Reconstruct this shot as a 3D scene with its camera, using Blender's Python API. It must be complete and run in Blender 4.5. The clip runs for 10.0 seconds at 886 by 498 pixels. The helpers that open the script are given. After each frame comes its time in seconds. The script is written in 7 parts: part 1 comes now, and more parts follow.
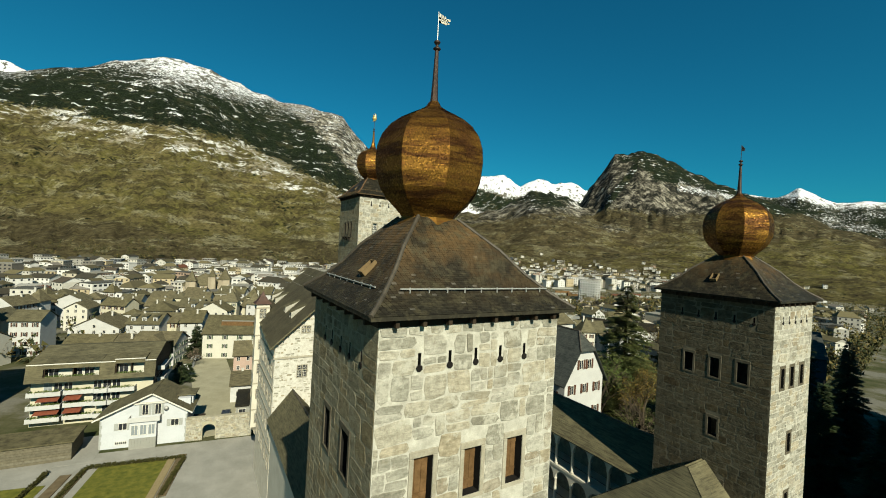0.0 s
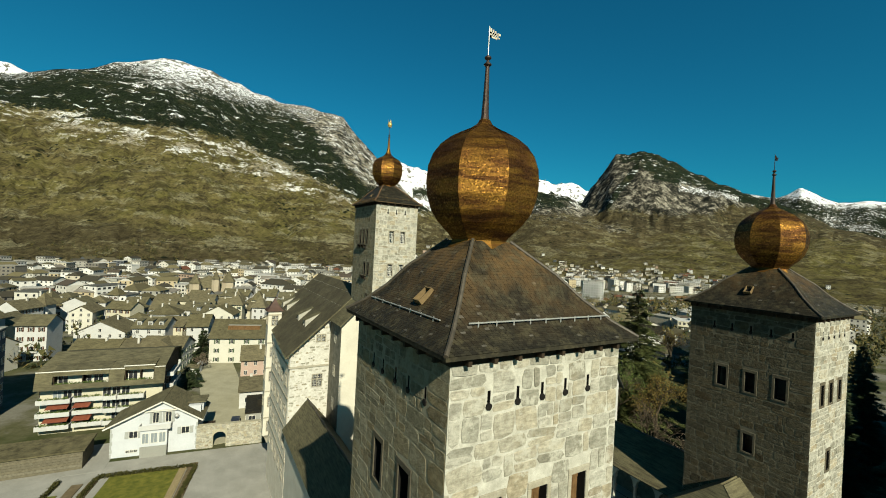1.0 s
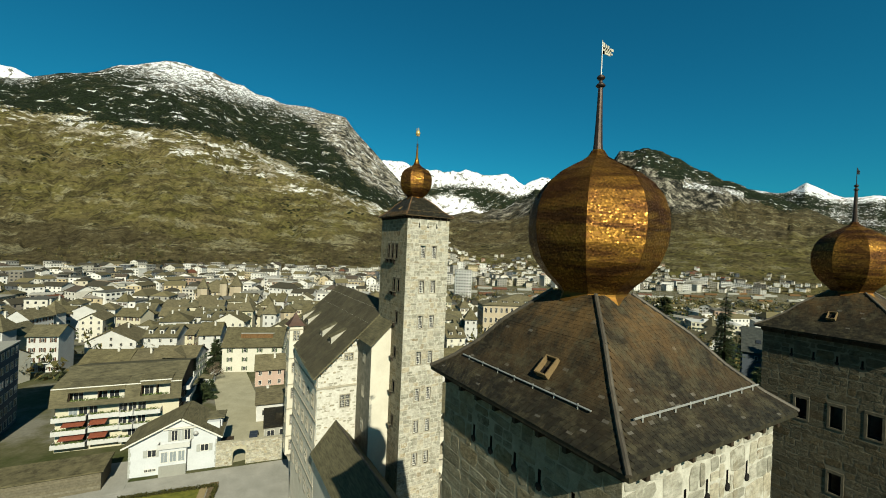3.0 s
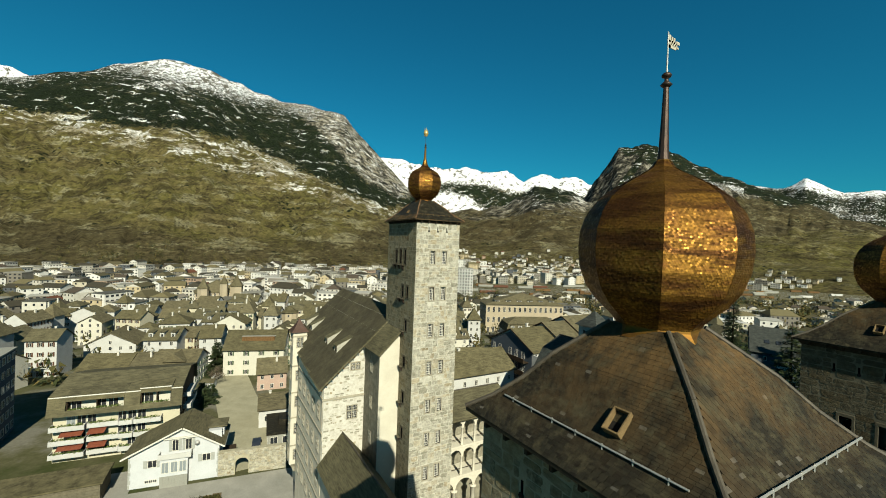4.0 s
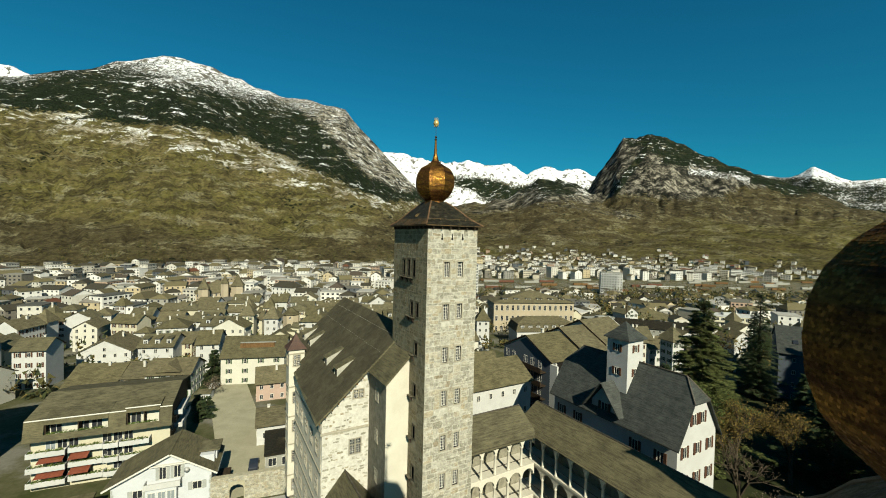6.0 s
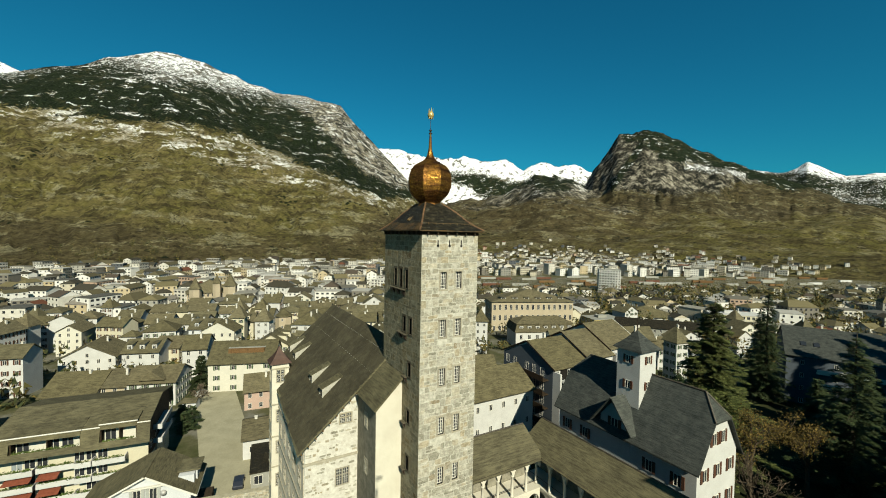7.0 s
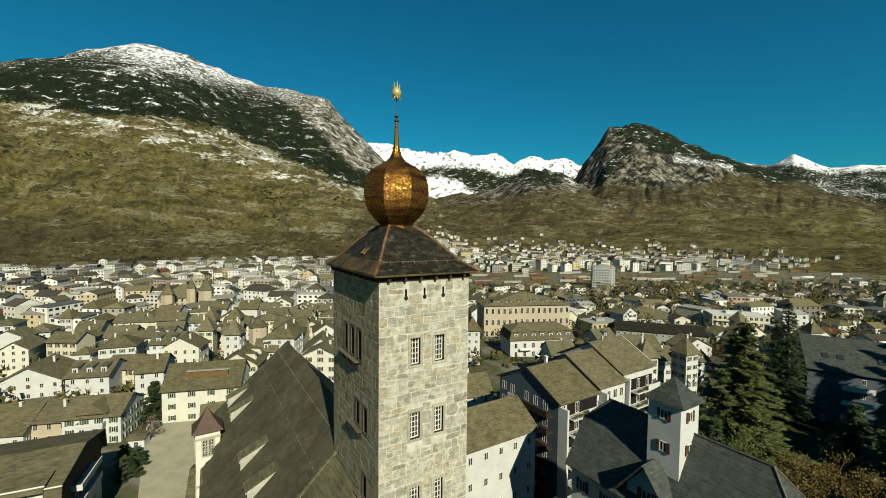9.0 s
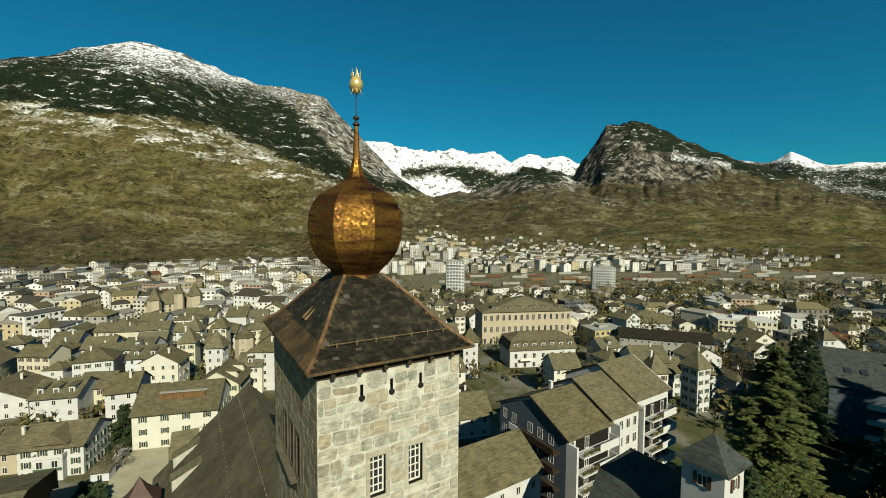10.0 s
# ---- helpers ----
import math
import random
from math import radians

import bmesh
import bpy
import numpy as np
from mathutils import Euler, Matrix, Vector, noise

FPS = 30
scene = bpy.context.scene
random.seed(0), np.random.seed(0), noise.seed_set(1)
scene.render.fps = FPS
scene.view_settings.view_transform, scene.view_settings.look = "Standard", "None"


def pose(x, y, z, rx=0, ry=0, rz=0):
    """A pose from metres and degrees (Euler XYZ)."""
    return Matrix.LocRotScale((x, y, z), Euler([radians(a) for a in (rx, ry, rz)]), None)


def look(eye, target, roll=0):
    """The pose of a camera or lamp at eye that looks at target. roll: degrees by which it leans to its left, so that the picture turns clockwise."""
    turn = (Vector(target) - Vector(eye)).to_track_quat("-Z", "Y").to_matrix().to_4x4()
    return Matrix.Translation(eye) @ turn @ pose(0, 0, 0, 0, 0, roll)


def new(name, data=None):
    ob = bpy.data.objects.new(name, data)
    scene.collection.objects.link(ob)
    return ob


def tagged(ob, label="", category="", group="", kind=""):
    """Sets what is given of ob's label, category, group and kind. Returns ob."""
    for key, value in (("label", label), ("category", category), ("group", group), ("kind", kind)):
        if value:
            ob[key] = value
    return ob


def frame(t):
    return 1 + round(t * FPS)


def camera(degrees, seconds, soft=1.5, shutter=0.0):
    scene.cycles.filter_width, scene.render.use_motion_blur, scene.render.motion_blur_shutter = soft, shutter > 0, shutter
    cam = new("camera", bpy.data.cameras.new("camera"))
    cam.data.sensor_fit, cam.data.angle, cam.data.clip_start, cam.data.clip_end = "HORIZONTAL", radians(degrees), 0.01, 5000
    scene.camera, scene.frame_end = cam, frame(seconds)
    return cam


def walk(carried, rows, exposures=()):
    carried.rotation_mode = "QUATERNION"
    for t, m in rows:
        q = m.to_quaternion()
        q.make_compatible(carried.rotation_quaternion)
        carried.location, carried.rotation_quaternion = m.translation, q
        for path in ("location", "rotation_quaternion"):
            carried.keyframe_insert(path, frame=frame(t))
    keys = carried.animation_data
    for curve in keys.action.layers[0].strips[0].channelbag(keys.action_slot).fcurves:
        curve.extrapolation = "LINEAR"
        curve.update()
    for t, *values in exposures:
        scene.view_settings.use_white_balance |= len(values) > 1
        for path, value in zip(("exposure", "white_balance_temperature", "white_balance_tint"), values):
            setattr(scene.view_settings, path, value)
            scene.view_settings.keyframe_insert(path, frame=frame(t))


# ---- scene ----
cam = camera(94.9, 10.0, soft=1.0)
PATH = [
    (0, (-3.822, -9.655, 35.763), (-2.797, -7.937, 35.763), 3.1),
    (0.5, (-4.454, -8.918, 36.096), (-3.433, -7.198, 36.098), 3.0),
    (1, (-5.146, -8.201, 36.499), (-4.124, -6.481, 36.501), 3.0),
    (1.5, (-5.808, -7.422, 36.896), (-4.786, -5.703, 36.899), 2.9),
    (2, (-6.331, -6.533, 37.27), (-5.313, -4.812, 37.273), 2.8),
    (2.5, (-6.755, -5.639, 37.637), (-5.743, -3.915, 37.637), 2.6),
    (4, (-7.032, -2.622, 38.778), (-6.021, -0.897, 38.761), 2.1),
    (4.5, (-6.785, -1.372, 39.097), (-5.773, 0.353, 39.071), 1.9),
    (5, (-6.301, 0.015, 39.408), (-5.296, 1.744, 39.377), 1.7),
    (5.5, (-5.673, 1.566, 39.737), (-4.678, 3.3, 39.697), 1.4),
    (7, (-2.832, 6.722, 40.903), (-1.82, 8.446, 40.838), 1.1),
    (7.5, (-1.547, 8.676, 41.31), (-0.52, 10.39, 41.238), 1.0),
    (8, (-0.056, 10.868, 41.796), (0.982, 12.576, 41.715), 0.8),
    (8.5, (1.641, 13.293, 42.492), (2.684, 14.997, 42.405), 0.7),
    (9, (3.623, 15.913, 43.361), (4.673, 17.613, 43.268), 0.6),
    (9.5, (5.641, 18.61, 44.355), (6.695, 20.307, 44.258), 0.6),
    (10, (7.756, 21.309, 45.35), (8.814, 23.004, 45.249), 0.4),
]
K = 1.3
walk(cam, [(t, look(Vector(e) * K, Vector(g) * K, r)) for t, e, g, r in PATH], [(0, 0.95, 6400, -3), (5.5, 0.96, 6400, -3), (7.5, 0.90, 6400, -3), (10, 0.89, 6400, -3)])

# ---- light ----
SUN_TO = Vector((-5.1, -31.5, 22.15)).normalized()
world = bpy.data.worlds.new("sky")
scene.world = world
world.use_nodes = True
wn = world.node_tree.nodes
sky = wn.new("ShaderNodeTexSky")
sky.sky_type = "NISHITA"
sky.sun_disc = False
sky.sun_elevation = math.asin(SUN_TO.z)
sky.sun_rotation = math.atan2(SUN_TO.x, SUN_TO.y)
sky.altitude = 1200
sky.air_density, sky.dust_density, sky.ozone_density = 1.3, 0.0, 4.0
tint = wn.new("ShaderNodeMix")
tint.data_type, tint.blend_type = "RGBA", "MULTIPLY"
tint.inputs["Factor"].default_value = 1.0
tint.inputs["B"].default_value = (0.16, 0.92, 1.05, 1)
world.node_tree.links.new(sky.outputs[0], tint.inputs["A"])
world.node_tree.links.new(tint.outputs["Result"], wn["Background"].inputs[0])
wn["Background"].inputs[1].default_value = 0.0325
sun = new("sun", bpy.data.lights.new("sun", "SUN"))
sun.data.energy, sun.data.angle, sun.data.color = 5.0, radians(0.5), (1.0, 0.885, 0.73)
sun.matrix_world = look((0, 0, 90), Vector((0, 0, 90)) - SUN_TO)


# ---- materials ----
def nodes_of(name, rough=0.8, metal=0.0):
    m = bpy.data.materials.new(name)
    m.use_nodes = True
    nt = m.node_tree
    bs = nt.nodes["Principled BSDF"]
    bs.inputs["Roughness"].default_value = rough
    bs.inputs["Metallic"].default_value = metal
    if rough > 0.5 and not metal:
        # dull, porous surfaces hardly mirror
        bs.inputs["Specular IOR Level"].default_value = 0.12
    return m, nt, bs


def add(nt, kind, **kw):
    n = nt.nodes.new(kind)
    for k, v in kw.items():
        n.inputs[k].default_value = v
    return n


def noise_of(nt, scale, detail=4.0, rough=0.6, vec=None):
    n = add(nt, "ShaderNodeTexNoise", Scale=scale, Detail=detail, Roughness=rough)
    if vec is not None:
        nt.links.new(vec, n.inputs["Vector"])
    return n.outputs["Fac"]


def ramp(nt, fac, stops):
    n = nt.nodes.new("ShaderNodeValToRGB")
    els = n.color_ramp.elements
    while len(els) < len(stops):
        els.new(0.5)
    for e, (p, c) in zip(els, stops):
        e.position = p
        e.color = (*c, 1) if len(c) == 3 else c
    nt.links.new(fac, n.inputs["Fac"])
    return n.outputs["Color"]


def mix(nt, fac, a, b, mode="MIX"):
    n = nt.nodes.new("ShaderNodeMix")
    n.data_type, n.blend_type = "RGBA", mode
    for sock, v in ((n.inputs["Factor"], fac), (n.inputs["A"], a), (n.inputs["B"], b)):
        if isinstance(v, (int, float)):
            sock.default_value = v
        elif isinstance(v, tuple):
            sock.default_value = (*v, 1)
        else:
            nt.links.new(v, sock)
    return n.outputs["Result"]


def bump(nt, bs, height, strength, dist):
    n = add(nt, "ShaderNodeBump", Strength=strength, Distance=dist)
    nt.links.new(height, n.inputs["Height"])
    nt.links.new(n.outputs["Normal"], bs.inputs["Normal"])


def world_pos(nt):
    return nt.nodes.new("ShaderNodeNewGeometry").outputs["Position"]


PAINT = 0.70


def surface(name, c1, c2, scale=1.0, rough=0.85, metal=0.0, fine=30.0, vary=0.0, strength=0.4, dist=0.02, island=False, odd=None, courses=False, stain=True):
    """Two colours mixed by patches, with fine grain, relief and a shade that differs from piece to piece."""
    m, nt, bs = nodes_of(name, rough, metal)
    c1, c2 = (tuple(v * PAINT for v in c) for c in (c1, c2))
    p = world_pos(nt)
    big = noise_of(nt, scale, 5, 0.65, p)
    small = noise_of(nt, fine, 3, 0.6, p)
    col = ramp(nt, big, [(0.35, c1), (0.68, c2)])
    col = mix(nt, 0.35, col, ramp(nt, small, [(0.3, (0.45, 0.45, 0.45)), (0.7, (1.0, 1.0, 1.0))]), "MULTIPLY")
    if courses:
        lines = nt.nodes.new("ShaderNodeMapping")
        lines.inputs["Scale"].default_value = (0.5, 0.5, 7.0)
        nt.links.new(p, lines.inputs[0])
        col = mix(nt, 0.8, col, ramp(nt, noise_of(nt, 1.3, 4, 0.75, lines.outputs[0]), [(0.36, (0.45, 0.44, 0.42)), (0.5, (0.95, 0.94, 0.9)), (0.64, (1.3, 1.28, 1.2))]), "MULTIPLY")
        if stain:
            col = mix(nt, ramp(nt, noise_of(nt, 0.22, 7, 0.72, p), [(0.5, (0, 0, 0)), (0.66, (0.3, 0.3, 0.3))]), col, mix(nt, 0.6, col, (0.17, 0.15, 0.08)))
    if vary:
        if island:
            rnd = nt.nodes.new("ShaderNodeNewGeometry").outputs["Random Per Island"]
        else:
            rnd = nt.nodes.new("ShaderNodeObjectInfo").outputs["Random"]
        lo, hi = 1 - vary, 1.0
        col = mix(nt, 1.0, col, ramp(nt, rnd, [(0.0, (lo, lo, lo)), (0.5, (1 - vary * .4, 1 - vary * .46, 1 - vary * .62)), (1.0, (hi, hi, hi))]), "MULTIPLY")
    if odd:
        col = mix(nt, ramp(nt, rnd, [(0.985, (0, 0, 0)), (0.99, (1, 1, 1))]), col, odd)
    nt.links.new(col, bs.inputs["Base Color"])
    bump(nt, bs, small, strength, dist)
    return m


def stone_surface(name, island, tone=0.76, cast=(1.0, 1.0, 1.0)):
    """Pale warm rubble: greyish, ochre and greenish stones, mottled, with a rough face."""
    m, nt, bs = nodes_of(name, 0.92)
    p = world_pos(nt)
    rnd = nt.nodes.new("ShaderNodeNewGeometry").outputs["Random Per Island"] if island else nt.nodes.new("ShaderNodeObjectInfo").outputs["Random"]
    hues = [(0.0, (0.25, 0.236, 0.19)), (0.15, (0.34, 0.33, 0.275)), (0.32, (0.42, 0.405, 0.345)), (0.5, (0.31, 0.30, 0.25)), (0.66, (0.45, 0.42, 0.335)), (0.8, (0.37, 0.32, 0.225)), (0.92, (0.47, 0.46, 0.40)), (1.0, (0.27, 0.222, 0.15))]
    col = ramp(nt, rnd, [(q, tuple(v * tone * k for v, k in zip(c, cast))) for q, c in hues])
    mottle = noise_of(nt, 2.6, 8, 0.74, p)
    col = mix(nt, 0.75, col, ramp(nt, mottle, [(0.34, (0.45, 0.44, 0.40)), (0.64, (1.2, 1.2, 1.19))]), "MULTIPLY")
    veins = nt.nodes.new("ShaderNodeMapping")
    veins.inputs["Scale"].default_value = (1.0, 1.0, 5.0)
    veins.inputs["Rotation"].default_value = (0.5, 0.35, 0.0)
    nt.links.new(p, veins.inputs[0])
    col = mix(nt, 0.5, col, ramp(nt, noise_of(nt, 2.2, 6, 0.7, veins.outputs[0]), [(0.38, (0.55, 0.54, 0.5)), (0.6, (1.12, 1.12, 1.1))]), "MULTIPLY")
    stain = noise_of(nt, 0.35, 5, 0.7, p)
    col = mix(nt, ramp(nt, stain, [(0.55, (0, 0, 0)), (0.72, (0.5, 0.5, 0.5))]), col, tuple(v * tone * k for v, k in zip((0.30, 0.24, 0.14), cast)))
    lime = noise_of(nt, 1.1, 7, 0.75, p)
    col = mix(nt, ramp(nt, lime, [(0.53, (0, 0, 0)), (0.61, (0.85, 0.85, 0.85))]), col, tuple(v * tone * k for v, k in zip((0.45, 0.435, 0.36), cast)))
    nt.links.new(col, bs.inputs["Base Color"])
    bump(nt, bs, noise_of(nt, 4, 9, 0.75, p), 0.9, 0.07)
    return m


def slate_surface(name, island, tone=1.0, rust=0.9, rust_from=44.2, rust_to=47.2):
    """Blackish slates, browned near the apex where the copper washes down, with a few pale new ones."""
    m, nt, bs = nodes_of(name, 0.55)
    p = world_pos(nt)
    rnd = nt.nodes.new("ShaderNodeNewGeometry").outputs["Random Per Island"] if island else nt.nodes.new("ShaderNodeObjectInfo").outputs["Random"]
    col = ramp(nt, rnd, [(0.0, (0.016, 0.014, 0.010)), (0.5, (0.024, 0.022, 0.015)), (0.93, (0.033, 0.030, 0.020)), (0.984, (0.035, 0.032, 0.021)), (0.988, (0.10, 0.095, 0.08)), (1.0, (0.12, 0.11, 0.09))])
    col = mix(nt, 1.0, col, (tone, tone, tone), "MULTIPLY")
    flow = nt.nodes.new("ShaderNodeMapping")
    flow.inputs["Scale"].default_value = (1, 1, 0.22)
    nt.links.new(p, flow.inputs[0])
    if rust:
        apart = nt.nodes.new("ShaderNodeSeparateXYZ")
        nt.links.new(p, apart.inputs[0])
        high = nt.nodes.new("ShaderNodeMapRange")
        nt.links.new(apart.outputs[2], high.inputs["Value"])
        high.inputs["From Min"].default_value, high.inputs["From Max"].default_value = rust_from, rust_to
        high.inputs["To Max"].default_value = rust
        streaks = ramp(nt, noise_of(nt, 0.75, 6, 0.66, flow.outputs[0]), [(0.40, (0.12, 0.12, 0.12)), (0.58, (1, 1, 1))])
        col = mix(nt, mix(nt, 1.0, high.outputs["Result"], streaks, "MULTIPLY"), col, mix(nt, 0.85, col, (0.098, 0.060, 0.024)))
    moss = noise_of(nt, 1.6, 7, 0.72, p)
    col = mix(nt, ramp(nt, moss, [(0.50, (0, 0, 0)), (0.64, (0.7, 0.7, 0.7))]), col, (0.054, 0.047, 0.027))
    col = mix(nt, 0.5, col, ramp(nt, noise_of(nt, 4.5, 6, 0.7, p), [(0.32, (0.35, 0.35, 0.35)), (0.66, (1.25, 1.25, 1.25))]), "MULTIPLY")
    nt.links.new(col, bs.inputs["Base Color"])
    nt.links.new(ramp(nt, noise_of(nt, 6, 4, 0.6, p), [(0.3, (0.45,) * 3), (0.7, (0.75,) * 3)]), bs.inputs["Roughness"])
    bump(nt, bs, noise_of(nt, 20, 4, 0.6, p), 0.5, 0.012)
    return m


def copper_surface():
    """Copper shingles, brown to golden, darker in uneven bands and streaks; dull metal, each shingle a little different."""
    m, nt, bs = nodes_of("browned_copper", 0.6, 0.9)
    p = world_pos(nt)
    rnd = nt.nodes.new("ShaderNodeNewGeometry").outputs["Random Per Island"]
    bands = nt.nodes.new("ShaderNodeMapping")
    bands.inputs["Scale"].default_value = (0.45, 0.45, 2.6)
    nt.links.new(p, bands.inputs[0])
    col = ramp(nt, noise_of(nt, 0.75, 6, 0.66, bands.outputs[0]), [(0.30, (0.022, 0.010, 0.004)), (0.42, (0.068, 0.030, 0.008)), (0.55, (0.175, 0.094, 0.017)), (0.7, (0.125, 0.052, 0.016))])
    col = mix(nt, ramp(nt, noise_of(nt, 0.42, 4, 0.6, p), [(0.5, (0, 0, 0)), (0.66, (0.6, 0.6, 0.6))]), col, (0.085, 0.036, 0.014))
    col = mix(nt, 0.8, col, ramp(nt, rnd, [(0.0, (0.5, 0.47, 0.42)), (0.4, (0.9, 0.88, 0.84)), (0.85, (1.15, 1.13, 1.08)), (1.0, (1.9, 1.85, 1.7))]), "MULTIPLY")
    nt.links.new(col, bs.inputs["Base Color"])
    nt.links.new(ramp(nt, rnd, [(0.0, (0.72,) * 3), (0.8, (0.6,) * 3), (1.0, (0.42,) * 3)]), bs.inputs["Roughness"])
    bump(nt, bs, noise_of(nt, 16, 4, 0.6, p), 0.35, 0.015)
    return m


MORTAR = surface("lime_mortar", (0.42, 0.405, 0.335), (0.62, 0.60, 0.51), 2.2, 0.95, 0, 25, 0, 0.5, 0.01)
STONE = stone_surface("grey_stone", False)
STONE_J = stone_surface("grey_stone_joined", True)
# darker copies for the towers' left faces: browner stone plus shade put in colour
STONE_SHADE = stone_surface("shaded_brown_stone", True, 0.19, (1.08, 0.98, 0.78))
STONE_BROWN_SHADE = stone_surface("brown_stone", True, 0.46, (1.05, 0.98, 0.80))
DRESSED_DARK = surface("dark_dressed_stone", (0.10, 0.088, 0.06), (0.16, 0.14, 0.10), 3.0, 0.85, 0, 30, 0.2)
MORTAR_WARM_SHADE = surface("brownish_mortar", (0.28, 0.25, 0.17), (0.40, 0.365, 0.26), 1.2, 0.95, 0, 25, 0, 0.5, 0.01)
MORTAR_SHADE = surface("shaded_mortar", (0.13, 0.115, 0.08), (0.20, 0.18, 0.125), 1.2, 0.95, 0, 25, 0, 0.5, 0.01)
DRESSED = surface("dressed_stone", (0.36, 0.33, 0.25), (0.48, 0.45, 0.36), 3.0, 0.85, 0, 30, 0.2)
PLASTER = surface("cream_plaster", (0.60, 0.565, 0.465), (0.70, 0.665, 0.55), 0.5, 0.9, 0, 12, 0, 0.2)
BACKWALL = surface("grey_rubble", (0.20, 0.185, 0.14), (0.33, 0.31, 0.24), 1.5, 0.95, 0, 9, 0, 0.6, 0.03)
COOLWHITE = surface("cool_white_render", (0.55, 0.57, 0.585), (0.62, 0.64, 0.655), 0.4, 0.85, 0, 10, 0, 0.15)
ROSE = surface("rosy_cream_render", (0.80, 0.70, 0.54), (0.95, 0.86, 0.70), 0.8, 0.9, 0, 9, 0, 0.3)
DULLPLASTER = surface("dull_grey_plaster", (0.36, 0.35, 0.29), (0.50, 0.48, 0.41), 2.2, 0.92, 0, 9, 0, 0.6, 0.03)
RUBBLE = surface("pale_rubble_plaster", (0.52, 0.50, 0.435), (0.70, 0.68, 0.60), 2.2, 0.92, 0, 9, 0, 0.6, 0.03)
WHITE = surface("white_render", (0.52, 0.52, 0.495), (0.60, 0.60, 0.575), 0.4, 0.85, 0, 10, 0, 0.15)
SLATE = slate_surface("dark_slate", False, 0.66)
SLATE_J = slate_surface("dark_slate_joined", True, 0.66)
SLATE_BLACK = slate_surface("blackish_slate", True, 0.5, 0.0)
ROOF = surface("weathered_roof", (0.11, 0.101, 0.063), (0.165, 0.152, 0.094), 0.5, 0.8, 0, 14, 0.25, 0.5, 0.03, courses=True)
COPPER = copper_surface()
IRON = surface("dark_iron", (0.03, 0.022, 0.018), (0.075, 0.045, 0.03), 3, 0.5, 0.6)
GOLD = surface("gilding", (0.70, 0.50, 0.16), (0.85, 0.64, 0.25), 6, 0.3, 0.45)
WOOD = surface("brown_wood", (0.13, 0.075, 0.03), (0.22, 0.13, 0.06), 2.5, 0.75, 0, 40, 0.3)
DARKWOOD = surface("dark_stained_boards", (0.03, 0.022, 0.014), (0.06, 0.042, 0.026), 2.5, 0.8, 0, 40)
GREYWOOD = surface("weathered_boards", (0.15, 0.135, 0.095), (0.22, 0.20, 0.145), 2.5, 0.85, 0, 40, 0.3)
KERBWOOD = surface("brown_kerb_wood", (0.14, 0.095, 0.045), (0.22, 0.155, 0.075), 2.5, 0.8, 0, 40)
PALEWOOD = surface("pale_wood", (0.28, 0.22, 0.12), (0.38, 0.31, 0.18), 2.5, 0.8, 0, 40, 0.3)
PALEGILT = surface("faded_gilding", (0.58, 0.52, 0.38), (0.78, 0.72, 0.57), 9, 0.4, 0.2)
GALV = surface("galvanised_bar", (0.45, 0.45, 0.42), (0.58, 0.58, 0.54), 5, 0.5, 0.5)
GREYSLATE = surface("grey_slate", (0.050, 0.057, 0.055), (0.090, 0.098, 0.092), 0.9, 0.6, 0, 9, 0.2, 0.6, 0.04, courses=True, stain=False)
LANE = surface("worn_asphalt", (0.32, 0.30, 0.205), (0.41, 0.385, 0.27), 0.3, 0.95, 0, 6)
GRAVEL = surface("pale_gravel", (0.28, 0.275, 0.24), (0.37, 0.36, 0.32), 0.3, 0.95, 0, 6)
ROOF_J = surface("weathered_roof_joined", (0.064, 0.057, 0.037), (0.11, 0.099, 0.062), 0.5, 0.8, 0, 14, 0.22, 0.5, 0.03, True)
GRASS = surface("lawn", (0.09, 0.10, 0.016), (0.19, 0.18, 0.032), 0.9, 0.95, 0, 14, 0, 0.6, 0.05)
SOIL = surface("bare_soil", (0.12, 0.09, 0.05), (0.19, 0.15, 0.09), 1.2, 0.95, 0, 10)
HEDGE = surface("hedge", (0.05, 0.055, 0.015), (0.10, 0.09, 0.03), 1.5, 0.95, 0, 12, 0.3, 0.8, 0.1)
GLASS, _nt, _bs = nodes_of("window_glass", 0.08)
_bs.inputs["Base Color"].default_value = (0.02, 0.022, 0.025, 1)
CURTAIN, _nt, _bs = nodes_of("curtained_glass", 0.1)
_bs.inputs["Base Color"].default_value = (0.17, 0.19, 0.20, 1)
FRAMEW = surface("white_frame", (0.66, 0.64, 0.56), (0.76, 0.74, 0.66), 4, 0.6)


# ---- building blocks ----
def box(bm, x0, x1, y0, y1, z0, z1, bevel=0.0, mi=0):
    vs = [bm.verts.new((x, y, z)) for z in (z0, z1) for y in (y0, y1) for x in (x0, x1)]
    fs = [bm.faces.new([vs[i] for i in q]) for q in ((0, 2, 3, 1), (4, 5, 7, 6), (0, 1, 5, 4), (2, 6, 7, 3), (0, 4, 6, 2), (1, 3, 7, 5))]
    for f in fs:
        f.material_index = mi
    if bevel:
        es = list({e for f in fs for e in f.edges})
        bmesh.ops.bevel(bm, geom=es, offset=bevel, segments=1, affect="EDGES")
    return vs


def mesh_of(name, bm, *mats, smooth=False):
    bmesh.ops.recalc_face_normals(bm, faces=bm.faces)
    me = bpy.data.meshes.new(name)
    bm.to_mesh(me)
    bm.free()
    for m in mats:
        me.materials.append(m)
    if smooth:
        me.polygons.foreach_set("use_smooth", [True] * len(me.polygons))
    return me


